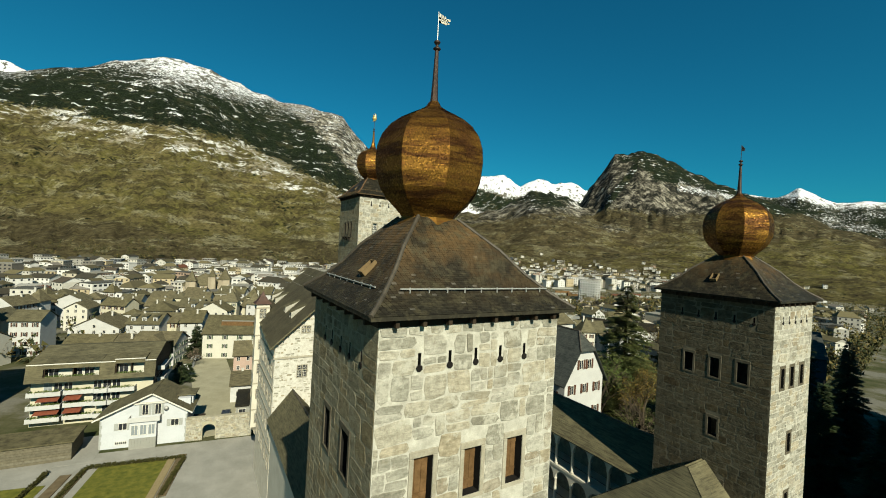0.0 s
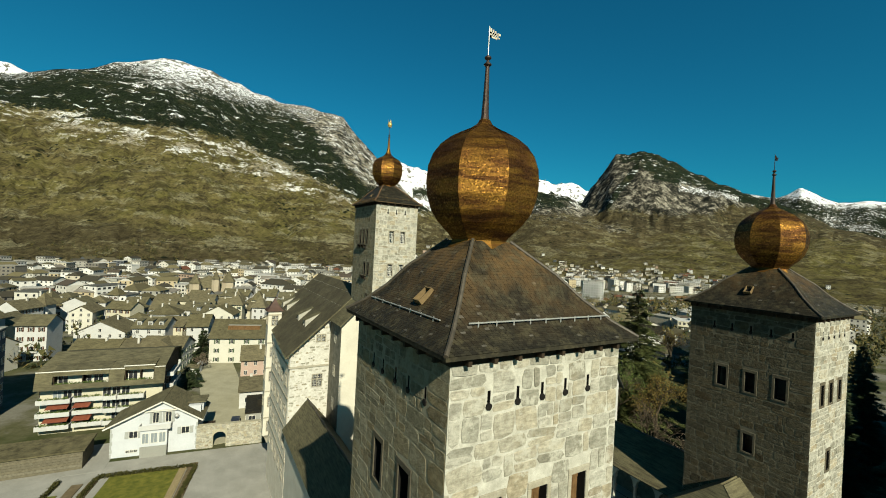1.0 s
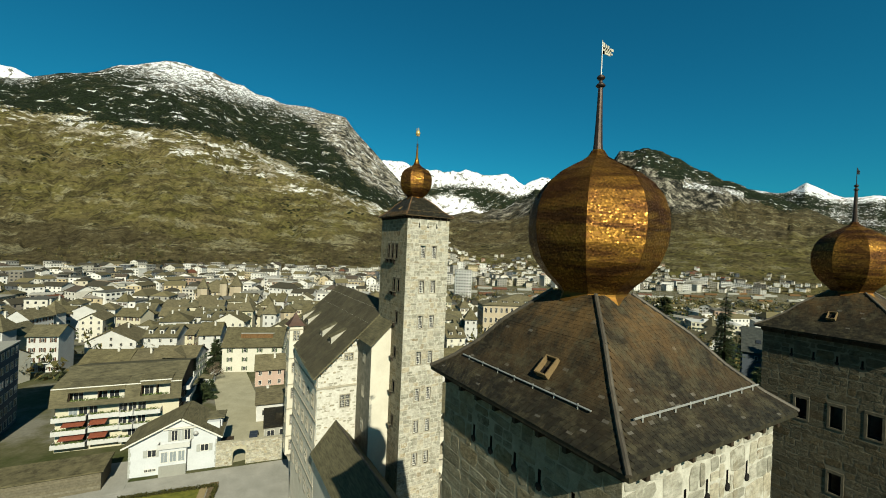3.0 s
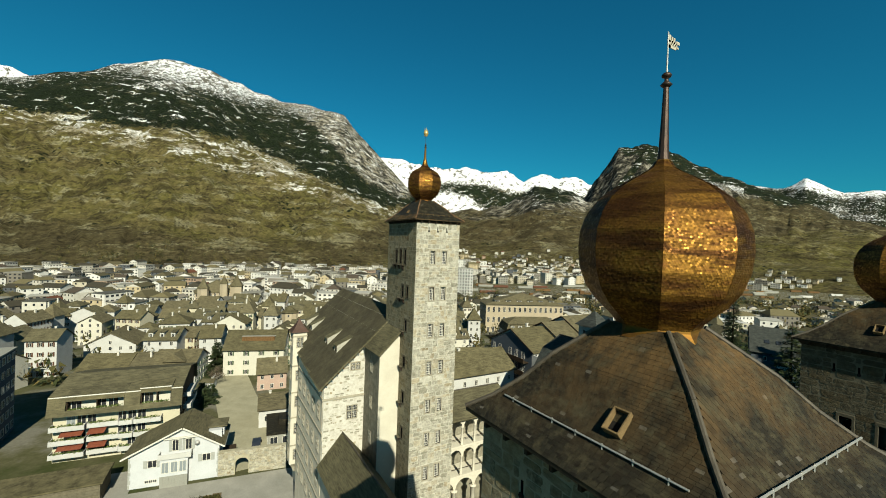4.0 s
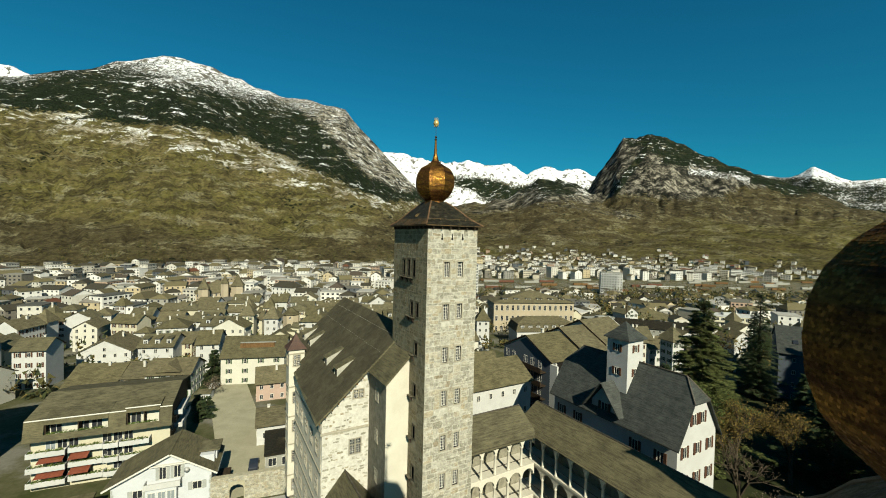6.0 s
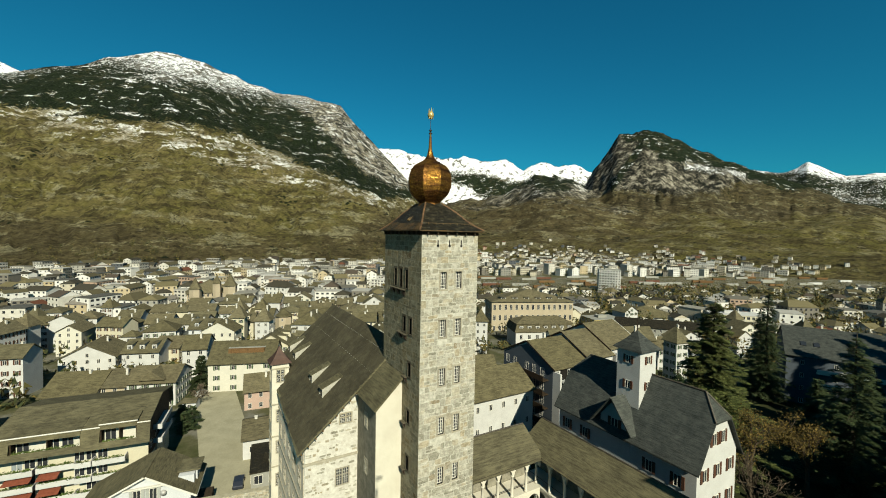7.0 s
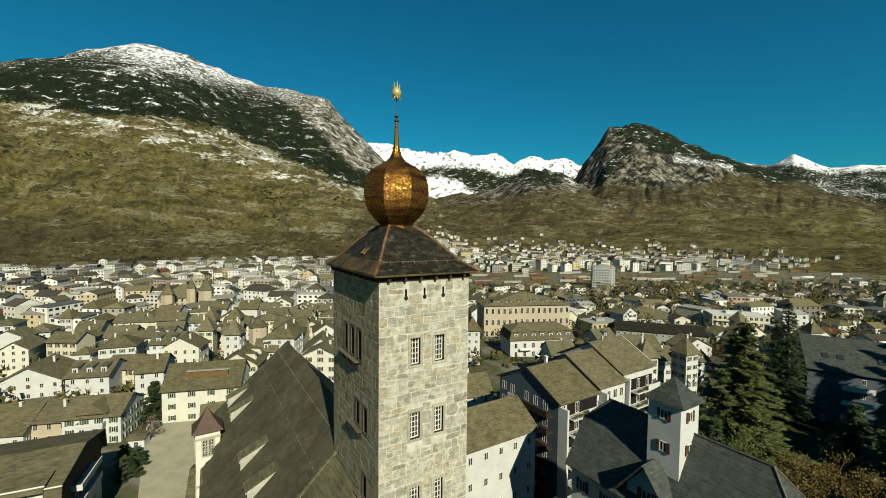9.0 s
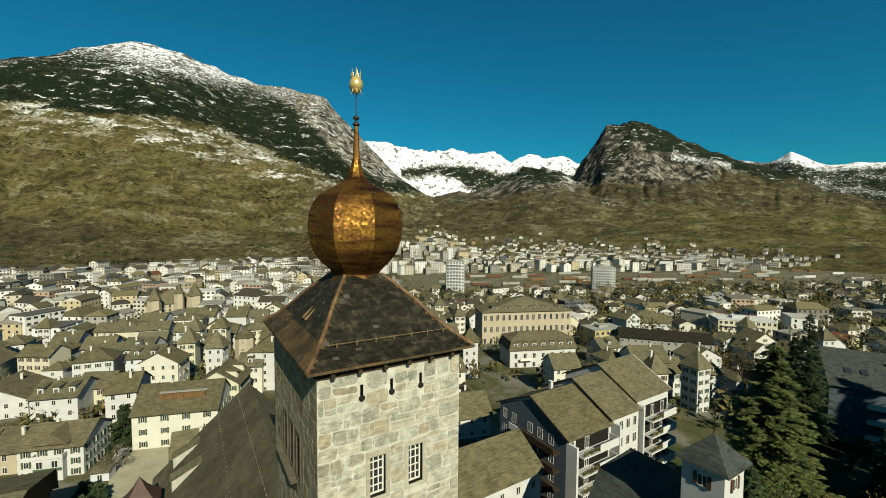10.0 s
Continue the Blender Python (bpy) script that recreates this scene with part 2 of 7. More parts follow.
def part(name, bm, material, parent, label="", smooth=False):
    mats = material if isinstance(material, (list, tuple)) else [material]
    me = bm if isinstance(bm, bpy.types.Mesh) else mesh_of(name, bm, *mats, smooth=smooth)
    ob = new(name, me)
    ob.parent = parent
    return tagged(ob, label)


def thing(name, x, y, z, label, category, group="", rot=0.0, kind=""):
    """An empty at the base of a thing. The plan is drawn in units of K metres."""
    ob = new(name)
    ob.matrix_basis = Matrix.Scale(K, 4) @ pose(x, y, z, 0, 0, rot)
    return tagged(ob, label, category, group, kind)


def prism(bm, pts, y0, y1, mi=0):
    """A solid with the outline pts in x and z, from y0 to y1."""
    a = [bm.verts.new((x, y0, z)) for x, z in pts]
    b = [bm.verts.new((x, y1, z)) for x, z in pts]
    n = len(pts)
    fs = [bm.faces.new(a), bm.faces.new(b[::-1])]
    for i in range(n):
        fs.append(bm.faces.new((a[i], b[i], b[(i + 1) % n], a[(i + 1) % n])))
    for f in fs:
        f.material_index = mi


def lathe(bm, profile, n=8, turn=0.0, cx=0.0, cy=0.0):
    rings = []
    for r, z in profile:
        rings.append([bm.verts.new((cx + r * math.cos(turn + 2 * math.pi * i / n), cy + r * math.sin(turn + 2 * math.pi * i / n), z)) for i in range(n)])
    for a, b in zip(rings, rings[1:]):
        for i in range(n):
            bm.faces.new((a[i], a[(i + 1) % n], b[(i + 1) % n], b[i]))
    bm.faces.new(rings[0][::-1])
    bm.faces.new(rings[-1])


def rod(bm, a, b, r=0.02, n=6):
    a, b = Vector(a), Vector(b)
    q = (b - a).to_track_quat("Z", "Y").to_matrix()
    ring = [[bm.verts.new(p + q @ Vector((r * math.cos(2 * math.pi * i / n), r * math.sin(2 * math.pi * i / n), 0))) for i in range(n)] for p in (a, b)]
    for i in range(n):
        bm.faces.new((ring[0][i], ring[0][(i + 1) % n], ring[1][(i + 1) % n], ring[1][i]))
    bm.faces.new(ring[0][::-1])
    bm.faces.new(ring[1])


def pierced(bm, origin, along, inward, width, height, holes, depth):
    """A wall face with openings: the face, and the reveals of each opening (u0, u1, v0, v1) going inward."""
    o, a, d, up = Vector(origin), Vector(along), Vector(inward), Vector((0, 0, 1))
    us = sorted({0.0, width, *(h[0] for h in holes), *(h[1] for h in holes)})
    vs = sorted({0.0, height, *(h[2] for h in holes), *(h[3] for h in holes)})
    at = lambda u, v, w: o + a * u + up * v + d * w
    quad = lambda *ps: bm.faces.new([bm.verts.new(p) for p in ps])
    for u0, u1 in zip(us, us[1:]):
        for v0, v1 in zip(vs, vs[1:]):
            if any(h[0] - 1e-6 <= u0 and u1 <= h[1] + 1e-6 and h[2] - 1e-6 <= v0 and v1 <= h[3] + 1e-6 for h in holes):
                continue
            quad(at(u0, v0, 0), at(u1, v0, 0), at(u1, v1, 0), at(u0, v1, 0))
    for u0, u1, v0, v1 in holes:
        cs = ((u0, v0), (u1, v0), (u1, v1), (u0, v1))
        for (p, q), (r, t) in zip(cs, cs[1:] + cs[:1]):
            quad(at(p, q, 0), at(r, t, 0), at(r, t, depth), at(p, q, depth))


def stone_outline(rng):
    """A rough block outline in the unit square, its corners knocked off."""
    pts = []
    for sx, sy in ((1, 1), (-1, 1), (-1, -1), (1, -1)):
        x, y = sx * (0.5 - rng.uniform(-0.02, 0.10)), sy * (0.5 - rng.uniform(-0.02, 0.11))
        kx, ky = rng.uniform(0.01, 0.10) * rng.choice((0.5, 1, 2)), rng.uniform(0.02, 0.12) * rng.choice((0.5, 1, 2))
        three = [(x, y - sy * ky), (x - sx * kx * 0.3, y - sy * ky * 0.3), (x - sx * kx, y)]
        pts += three if sx * sy > 0 else three[::-1]
        pts.append((rng.uniform(-0.15, 0.15), sy * rng.uniform(0.46, 0.53)) if sx * sy > 0 else (sx * rng.uniform(0.47, 0.52), rng.uniform(-0.15, 0.15)))
    return pts


def stone_mesh(i, mats):
    rng = random.Random(100 + i)
    o = stone_outline(rng)
    bm = bmesh.new()
    base = [bm.verts.new((x, 0.0, z)) for x, z in o]
    mid = [bm.verts.new((x, -0.7, z)) for x, z in o]
    top = [bm.verts.new((x * 0.95, -1.0 + rng.uniform(-0.25, 0.1), z * 0.93)) for x, z in o]
    n = len(o)
    for lo, hi in ((base, mid), (mid, top)):
        for k in range(n):
            bm.faces.new((lo[k], lo[(k + 1) % n], hi[(k + 1) % n], hi[k]))
    bm.faces.new(top)
    return mesh_of("stone", bm, *mats)


STONES = [stone_mesh(i, [STONE]) for i in range(18)]
STONE_DATA = []
for me in STONES:
    STONE_DATA.append(([tuple(v.co) for v in me.vertices], [tuple(p.vertices) for p in me.polygons]))


class Heap:
    """Many small pieces gathered into one mesh."""
    def __init__(self):
        self.v, self.f = [], []

    def put(self, m, data):
        k = len(self.v)
        self.v += [tuple(m @ Vector(p)) for p in data[0]]
        self.f += [tuple(k + i for i in q) for q in data[1]]

    def faces(self, verts, faces):
        k = len(self.v)
        self.v += verts
        self.f += [tuple(k + i for i in q) for q in faces]

    def done(self, name, material, parent=None, label="", kind="stuff"):
        me = bpy.data.meshes.new(name)
        me.from_pydata(self.v, [], self.f)
        mats = material if isinstance(material, (list, tuple)) else [material]
        for m in mats:
            me.materials.append(m)
        me.validate()
        ob = new(name, me)
        ob.parent = parent
        if parent is None:
            ob.matrix_basis = Matrix.Scale(K, 4)
        return tagged(ob, label, kind=kind)


def lay_stones(rng, width, v0, v1, holes, course=(0.45, 0.85), length=(0.45, 1.25)):
    """Courses of stones (u, v, w, h) on a face, leaving the openings free."""
    out = []
    v = v0
    while v < v1 - 0.1:
        h = min(rng.uniform(*course), v1 - v)
        spans = [(0.0, width)]
        for a, b, c, d in holes:
            if c < v + h and d > v:
                nxt = []
                for s0, s1 in spans:
                    if b <= s0 or a >= s1:
                        nxt.append((s0, s1))
                    else:
                        if a - s0 > 0.12:
                            nxt.append((s0, a))
                        if s1 - b > 0.12:
                            nxt.append((b, s1))
                spans = nxt
        for s0, s1 in spans:
            u = s0
            while u < s1 - 0.02:
                w = rng.uniform(*length)
                if rng.random() < 0.10:
                    w *= 0.4
                if s1 - (u + w) < length[0] * 0.7:
                    w = s1 - u
                dz = rng.uniform(-0.05, 0.05) * h
                roll = rng.random()
                if h > course[0] * 1.15 and roll < 0.28:
                    k = rng.uniform(0.35, 0.65)
                    out += [(u + w / 2, v + h * k / 2 + dz / 2, w, h * k), (u + w / 2, v + h * (1 + k) / 2 + dz / 2, w, h * (1 - k))]
                elif h > course[0] * 1.15 and w > length[0] * 1.5 and roll < 0.45:
                    k, q = rng.uniform(0.4, 0.6), rng.uniform(0.4, 0.6)
                    low = rng.random() < 0.5
                    zz = (h * (1 - k) / 2, h * (1 - k / 2)) if low else (h * (1 + k) / 2, h * k / 2)
                    out += [(u + w / 2, v + zz[0], w, h * (1 - k)), (u + w * q / 2, v + zz[1], w * q, h * k), (u + w * (1 + q) / 2, v + zz[1], w * (1 - q), h * k)]
                else:
                    out.append((u + w / 2, v + h / 2 + dz, w, h))
                u += w
        v += h
    return out


def face_matrix(origin, along):
    a = Vector(along)
    out = Vector((a.y, -a.x, 0))
    return Matrix.Translation(origin) @ Matrix(((a.x, -out.x, 0, 0), (a.y, -out.y, 0, 0), (0, 0, 1, 0), (0, 0, 0, 1)))


def masonry(parent, heap, rng, origin, along, width, v0, v1, holes, own=0, gap=0.030, proud=0.015, **kw):
    """Stones over a wall face; the first ones in the range own (v from, v to) are pieces of their own."""
    fm = face_matrix(origin, along)
    for u, v, w, h in lay_stones(rng, width, v0, v1, holes, **kw):
        i = rng.randrange(len(STONES))
        g = gap * rng.uniform(0.6, 1.5)
        m = fm @ Matrix.Translation((u, 0, v)) @ Matrix.Rotation(rng.uniform(-0.075, 0.075), 4, "Y") @ Matrix.Diagonal((max(w - g, 0.05), proud * rng.uniform(0.6, 1.3), max(h - g, 0.05), 1))
        if rng.random() < 0.5:
            m = m @ Matrix.Diagonal((-1, 1, 1, 1))
        if own and v > own:
            ob = new("stone", STONES[i])
            ob.parent = parent
            ob.matrix_local = m
        else:
            heap.put(m, STONE_DATA[i])


# ---- the ground and the mountains: one sheet ----
def mountain(name, grass, dry, scrub, pale=0.5, shrubs=0.5):
    """Meadow and scrub with ledges and single trees; dark wood, bare rock and snow where the sheet's attributes say so,
    with borders frayed by noise. pale: share of pale ledges, shrubs: share of bushes in the meadow."""
    m, nt, bs = nodes_of(name, 0.95)
    bs.inputs["Specular IOR Level"].default_value = 0.05
    p = world_pos(nt)

    def attribute(word):
        n = nt.nodes.new("ShaderNodeAttribute")
        n.attribute_name = word
        return n.outputs["Fac"]

    def calc(op, a, b=0.0, c=0.0):
        n = nt.nodes.new("ShaderNodeMath")
        n.operation = op
        for k, v in enumerate((a, b, c)):
            if isinstance(v, (int, float)):
                n.inputs[k].default_value = v
            else:
                nt.links.new(v, n.inputs[k])
        return n.outputs[0]

    def step(fac, lo, hi):
        r = nt.nodes.new("ShaderNodeMapRange")
        nt.links.new(fac, r.inputs["Value"])
        r.inputs["From Min"].default_value, r.inputs["From Max"].default_value = lo, hi
        return r.outputs["Result"]

    def scaled(x, y, z):
        n = nt.nodes.new("ShaderNodeMapping")
        n.inputs["Scale"].default_value = (x, y, z)
        nt.links.new(p, n.inputs[0])
        return n.outputs[0]

    def frayed(word, broad_amount, fine_amount):
        """Above 0 inside a zone, its border frayed at two scales."""
        v = calc("MULTIPLY_ADD", calc("SUBTRACT", broad, 0.5), broad_amount, attribute(word))
        return calc("MULTIPLY_ADD", calc("SUBTRACT", fine, 0.5), fine_amount, v)

    def cells(scale):
        n = nt.nodes.new("ShaderNodeTexVoronoi")
        n.inputs["Scale"].default_value = scale
        nt.links.new(p, n.inputs["Vector"])
        return n.outputs["Distance"]
    both = lambda a, b: calc("MULTIPLY", a, b)
    broad = noise_of(nt, 0.004, 8, 0.66, p)
    patches = noise_of(nt, 0.011, 8, 0.70, scaled(1, 1, 1.6))
    mid = noise_of(nt, 0.033, 6, 0.68, p)
    fine = noise_of(nt, 0.075, 4, 0.65, p)
    ledges = noise_of(nt, 0.016, 7, 0.70, scaled(0.7, 0.7, 2.8))
    cracks = noise_of(nt, 0.016, 8, 0.74, scaled(1.3, 1.3, 0.6))
    tree = cells(0.07)
    bush = cells(0.17)
    # meadow, dry grass and brown scrub
    col = mix(nt, step(patches, 0.40, 0.60), dry, grass)
    col = mix(nt, both(step(frayed("scrub", 5.0, 2.0), -0.6, 0.8), 0.85), col, scrub)
    col = mix(nt, both(step(mid, 0.50, 0.58), 0.6), col, tuple(v * 0.5 for v in scrub))
    col = mix(nt, both(both(step(ledges, 0.535, 0.565), step(mid, 0.42, 0.50)), pale), col, (0.185, 0.17, 0.10))
    col = mix(nt, both(both(step(cracks, 0.57, 0.61), step(patches, 0.53, 0.58)), 0.7), col, (0.17, 0.152, 0.10))
    col = mix(nt, both(step(ledges, 0.43, 0.40), 0.55), col, tuple(v * 0.35 for v in scrub))
    col = mix(nt, both(both(step(bush, 0.42, 0.26), step(mid, 0.60 - 0.16 * shrubs, 0.64 - 0.16 * shrubs)), 0.75), col, tuple(v * 0.30 for v in scrub))
    col = mix(nt, both(step(tree, 0.40, 0.30), step(noise_of(nt, 0.009, 4, 0.7, p), 0.56, 0.60)), col, (0.012, 0.015, 0.007))
    white = (0.74, 0.75, 0.78)
    # bare rock, cracked, with pale faces
    rock = ramp(nt, cracks, [(0.43, (0.008, 0.009, 0.008)), (0.49, (0.04, 0.037, 0.029)), (0.535, (0.11, 0.10, 0.078)), (0.60, (0.27, 0.25, 0.205))])
    rock = mix(nt, both(step(bush, 0.45, 0.3), step(fine, 0.50, 0.54)), rock, (0.02, 0.022, 0.012))
    col = mix(nt, step(frayed("rock", 5.0, 4.0), -0.2, 0.2), col, rock)
    # snow on the ledges under and in the wood
    col = mix(nt, both(step(frayed("ledge", 3.0, 2.0), 0.0, 0.5), both(step(ledges, 0.505, 0.535), step(fine, 0.43, 0.49))), col, mix(nt, step(patches, 0.46, 0.56), (0.24, 0.215, 0.16), (0.58, 0.58, 0.57)))
    # dark wood, single crowns showing, broken by clearings
    crown = mix(nt, step(bush, 0.2, 0.6), (0.020, 0.028, 0.013), (0.006, 0.009, 0.005))
    crown = mix(nt, both(step(patches, 0.56, 0.60), 0.5), crown, (0.055, 0.05, 0.025))
    wood = mix(nt, both(step(ledges, 0.58, 0.60), step(fine, 0.46, 0.50)), crown, mix(nt, step(patches, 0.44, 0.54), (0.16, 0.145, 0.10), white))
    col = mix(nt, step(frayed("wood", 5.0, 3.5), -0.1, 0.1), col, wood)
    # snow, with trees and stones standing out of it, ever fewer upwards
    snow = attribute("snow")
    thin = calc("MULTIPLY_ADD", calc("MINIMUM", snow, 4.0), -0.055, fine)
    white_ = mix(nt, both(step(tree, 0.52, 0.40), step(thin, 0.40, 0.42)), white, (0.018, 0.022, 0.014))
    white_ = mix(nt, both(step(bush, 0.5, 0.4), step(thin, 0.42, 0.44)), white_, (0.03, 0.032, 0.022))
    white_ = mix(nt, step(calc("MULTIPLY_ADD", calc("MINIMUM", snow, 4.0), -0.008, cracks), 0.51, 0.53), white_, (0.10, 0.095, 0.08))
    col = mix(nt, step(frayed("snow", 6.0, 7.0), -0.15, 0.15), col, white_)
    col = mix(nt, 0.8, col, ramp(nt, noise_of(nt, 0.11, 6, 0.72, p), [(0.36, (0.42, 0.42, 0.42)), (0.64, (1.5, 1.5, 1.48))]), "MULTIPLY")
    nt.links.new(col, bs.inputs["Base Color"])
    bump(nt, bs, noise_of(nt, 0.028, 9, 0.75, p), 0.8, 30.0)
    return m


M_LEFT = mountain("sunny_mountainside", (0.094, 0.084, 0.027), (0.112, 0.093, 0.040), (0.068, 0.056, 0.029), 0.85, 0.55)
M_SNOW = mountain("snowy_range", (0.06, 0.055, 0.03), (0.09, 0.075, 0.04), (0.04, 0.038, 0.028), 0.4, 0.3)
M_FOOT = mountain("scrubby_foothills", (0.088, 0.079, 0.025), (0.094, 0.079, 0.034), (0.066, 0.053, 0.028), 0.6, 0.6)
M_DOME = mountain("rocky_dome", (0.06, 0.05, 0.02), (0.075, 0.06, 0.028), (0.045, 0.038, 0.022), 0.5, 0.5)
M_RIGHT = mountain("far_snowy_slopes", (0.04, 0.042, 0.018), (0.065, 0.06, 0.025), (0.035, 0.03, 0.018), 0.4, 0.5)

m, nt, bs = nodes_of("valley_ground", 0.95)
p = world_pos(nt)
c = ramp(nt, noise_of(nt, 0.05, 6, 0.65, p), [(0.38, (0.035, 0.042, 0.013)), (0.5, (0.07, 0.068, 0.034)), (0.6, (0.13, 0.125, 0.10))])
c = mix(nt, 0.4, c, ramp(nt, noise_of(nt, 1.2, 4, 0.6, p), [(0.3, (0.4, 0.4, 0.4)), (0.7, (1, 1, 1))]), "MULTIPLY")
nt.links.new(c, bs.inputs["Base Color"])
VALLEY = m

CX, CY = 0.0, 15.0 * K
# ridges: bearing in degrees from +y towards +x, and the slope of the line of sight to the crest
RIDGES = [
    (M_LEFT, 700, 3000, ([-40, -16.3, -12.4, -9.4, -6.5, -4.9, -2.9, -0.7, 2.9, 4.7, 8, 12.1, 16.1, 17.3, 19.4, 21.4, 24.1, 27.3, 32.1, 36],
                         [.15, .257, .2915, .320, .340, .354, .357, .355, .3385, .327, .315, .315, .301, .276, .239, .205, .156, .109, .070, .0])),
    (M_SNOW, 3300, 4500, ([-30, -17, -15, 10, 19.5, 24, 27, 31, 33.5, 36, 39, 41.4, 43.6, 46, 48, 50, 54],
                          [.27, .277, .262, .2, .203, .203, .1915, .186, .191, .18, .187, .159, .183, .171, .173, .155, .13])),
    (M_FOOT, 900, 2700, ([24, 27, 30.8, 36, 39.9, 43.7, 47.4, 49, 52, 60, 70, 84], [.0, .05, .078, .094, .108, .152, .138, .12, .10, .088, .06, .03])),
    (M_DOME, 1500, 3400, ([45, 47.5, 50.6, 51.9, 53.5, 56.5, 58.4, 59.9, 62.9, 65.7, 67.8, 71.2, 74.8, 82], [.0, .05, .155, .1865, .229, .2334, .2254, .207, .179, .152, .132, .106, .067, .04])),
    (M_RIGHT, 2600, 4500, ([60, 67.8, 70.3, 72.1, 73, 75.1, 77.1, 80, 90], [.10, .137, .128, .146, .137, .114, .117, .11, .10])),
]


def fractal(x, y, scale, octaves=5):
    return noise.fractal(Vector((x * scale, y * scale, 3.7)), 0.75, 2.1, octaves)


def flat_z(x, y):
    """The valley floor: the palace's terrace, falling gently to the town."""
    r = math.hypot(x, y - 40)
    t = min(max((r - 75) / 170, 0), 1)
    return 3.2 - 7.0 * t * t * (3 - 2 * t)


def ground_z(x, y):
    r = math.hypot(x - CX, y - CY)
    b = math.degrees(math.atan2(x - CX, y - CY))
    z, kind, rise = flat_z(x / K, y / K) * K, -1, 0.0
    if r < 600:
        return z, kind, rise
    for k, (_, r0, r1, (bs_, es)) in enumerate(RIDGES):
        e = float(np.interp(b, bs_, es, 0, 0))
        if e <= 0.002:
            continue
        if k == 1 and b > 0:
            e += 0.004 * (1 - 2.2 * abs(noise.noise(Vector((b * 0.45, 2.0, 0))))) + 0.0018 * noise.noise(Vector((b * 2.7, 5.0, 0)))
        if k == 2:
            knolls = (0.010 * (1 - 2.2 * abs(noise.noise(Vector((b * 0.35, 7.0, 0))))) + 0.004 * noise.noise(Vector((b * 1.5, 9.0, 0)))) * min(1, max(0, (b - 28) / 6))
        crest = e * r1 + 40 * K
        rough = fractal(x, y, 0.0013, 8) * 0.8
        crag = 1 - abs(noise.noise(Vector((x * 0.006, y * 0.006, k * 9.0)))) * 2
        if r < r1:
            s = (r - r0) / (r1 - r0)
            if s <= 0:
                continue
            shape = 0.75 * s + 0.25 * s * s if k in (0, 2) else s ** 1.25
            h = crest * shape + rough * 170 * s * (1 - s) * 1.6 + rough * 16 + crag * (14 + 22 * s) * min(1, 6 * s) * (1.3 - s) * (0.4 if k == 2 else 1.0)
            if k == 2:
                h += knolls * r1 * s ** 5
            if k in (1, 3, 4):
                # ribs and buttresses below the crest
                rib = 1 - 2 * abs(noise.noise(Vector((b * 0.3, r * 0.0012, k * 5.0))))
                rib += 0.5 * (1 - 2 * abs(noise.noise(Vector((b * 1.3, r * 0.003, k * 7.0)))))
                h += rib * (120 if k == 3 else 50) * s * s * (1.15 - s)
            gully = abs(fractal(b * 30, r * 0.2, 0.02, 4))
            h -= gully * (0 if k == 2 else 120) * s * (1 - s)
        else:
            h = crest * (1 - (r - r1) / (r1 * 0.55)) + rough * 14
        h -= 4
        if h > z:
            z, kind, rise = h, k, h / crest
    return z, kind, rise


EYE_Z = 53.0


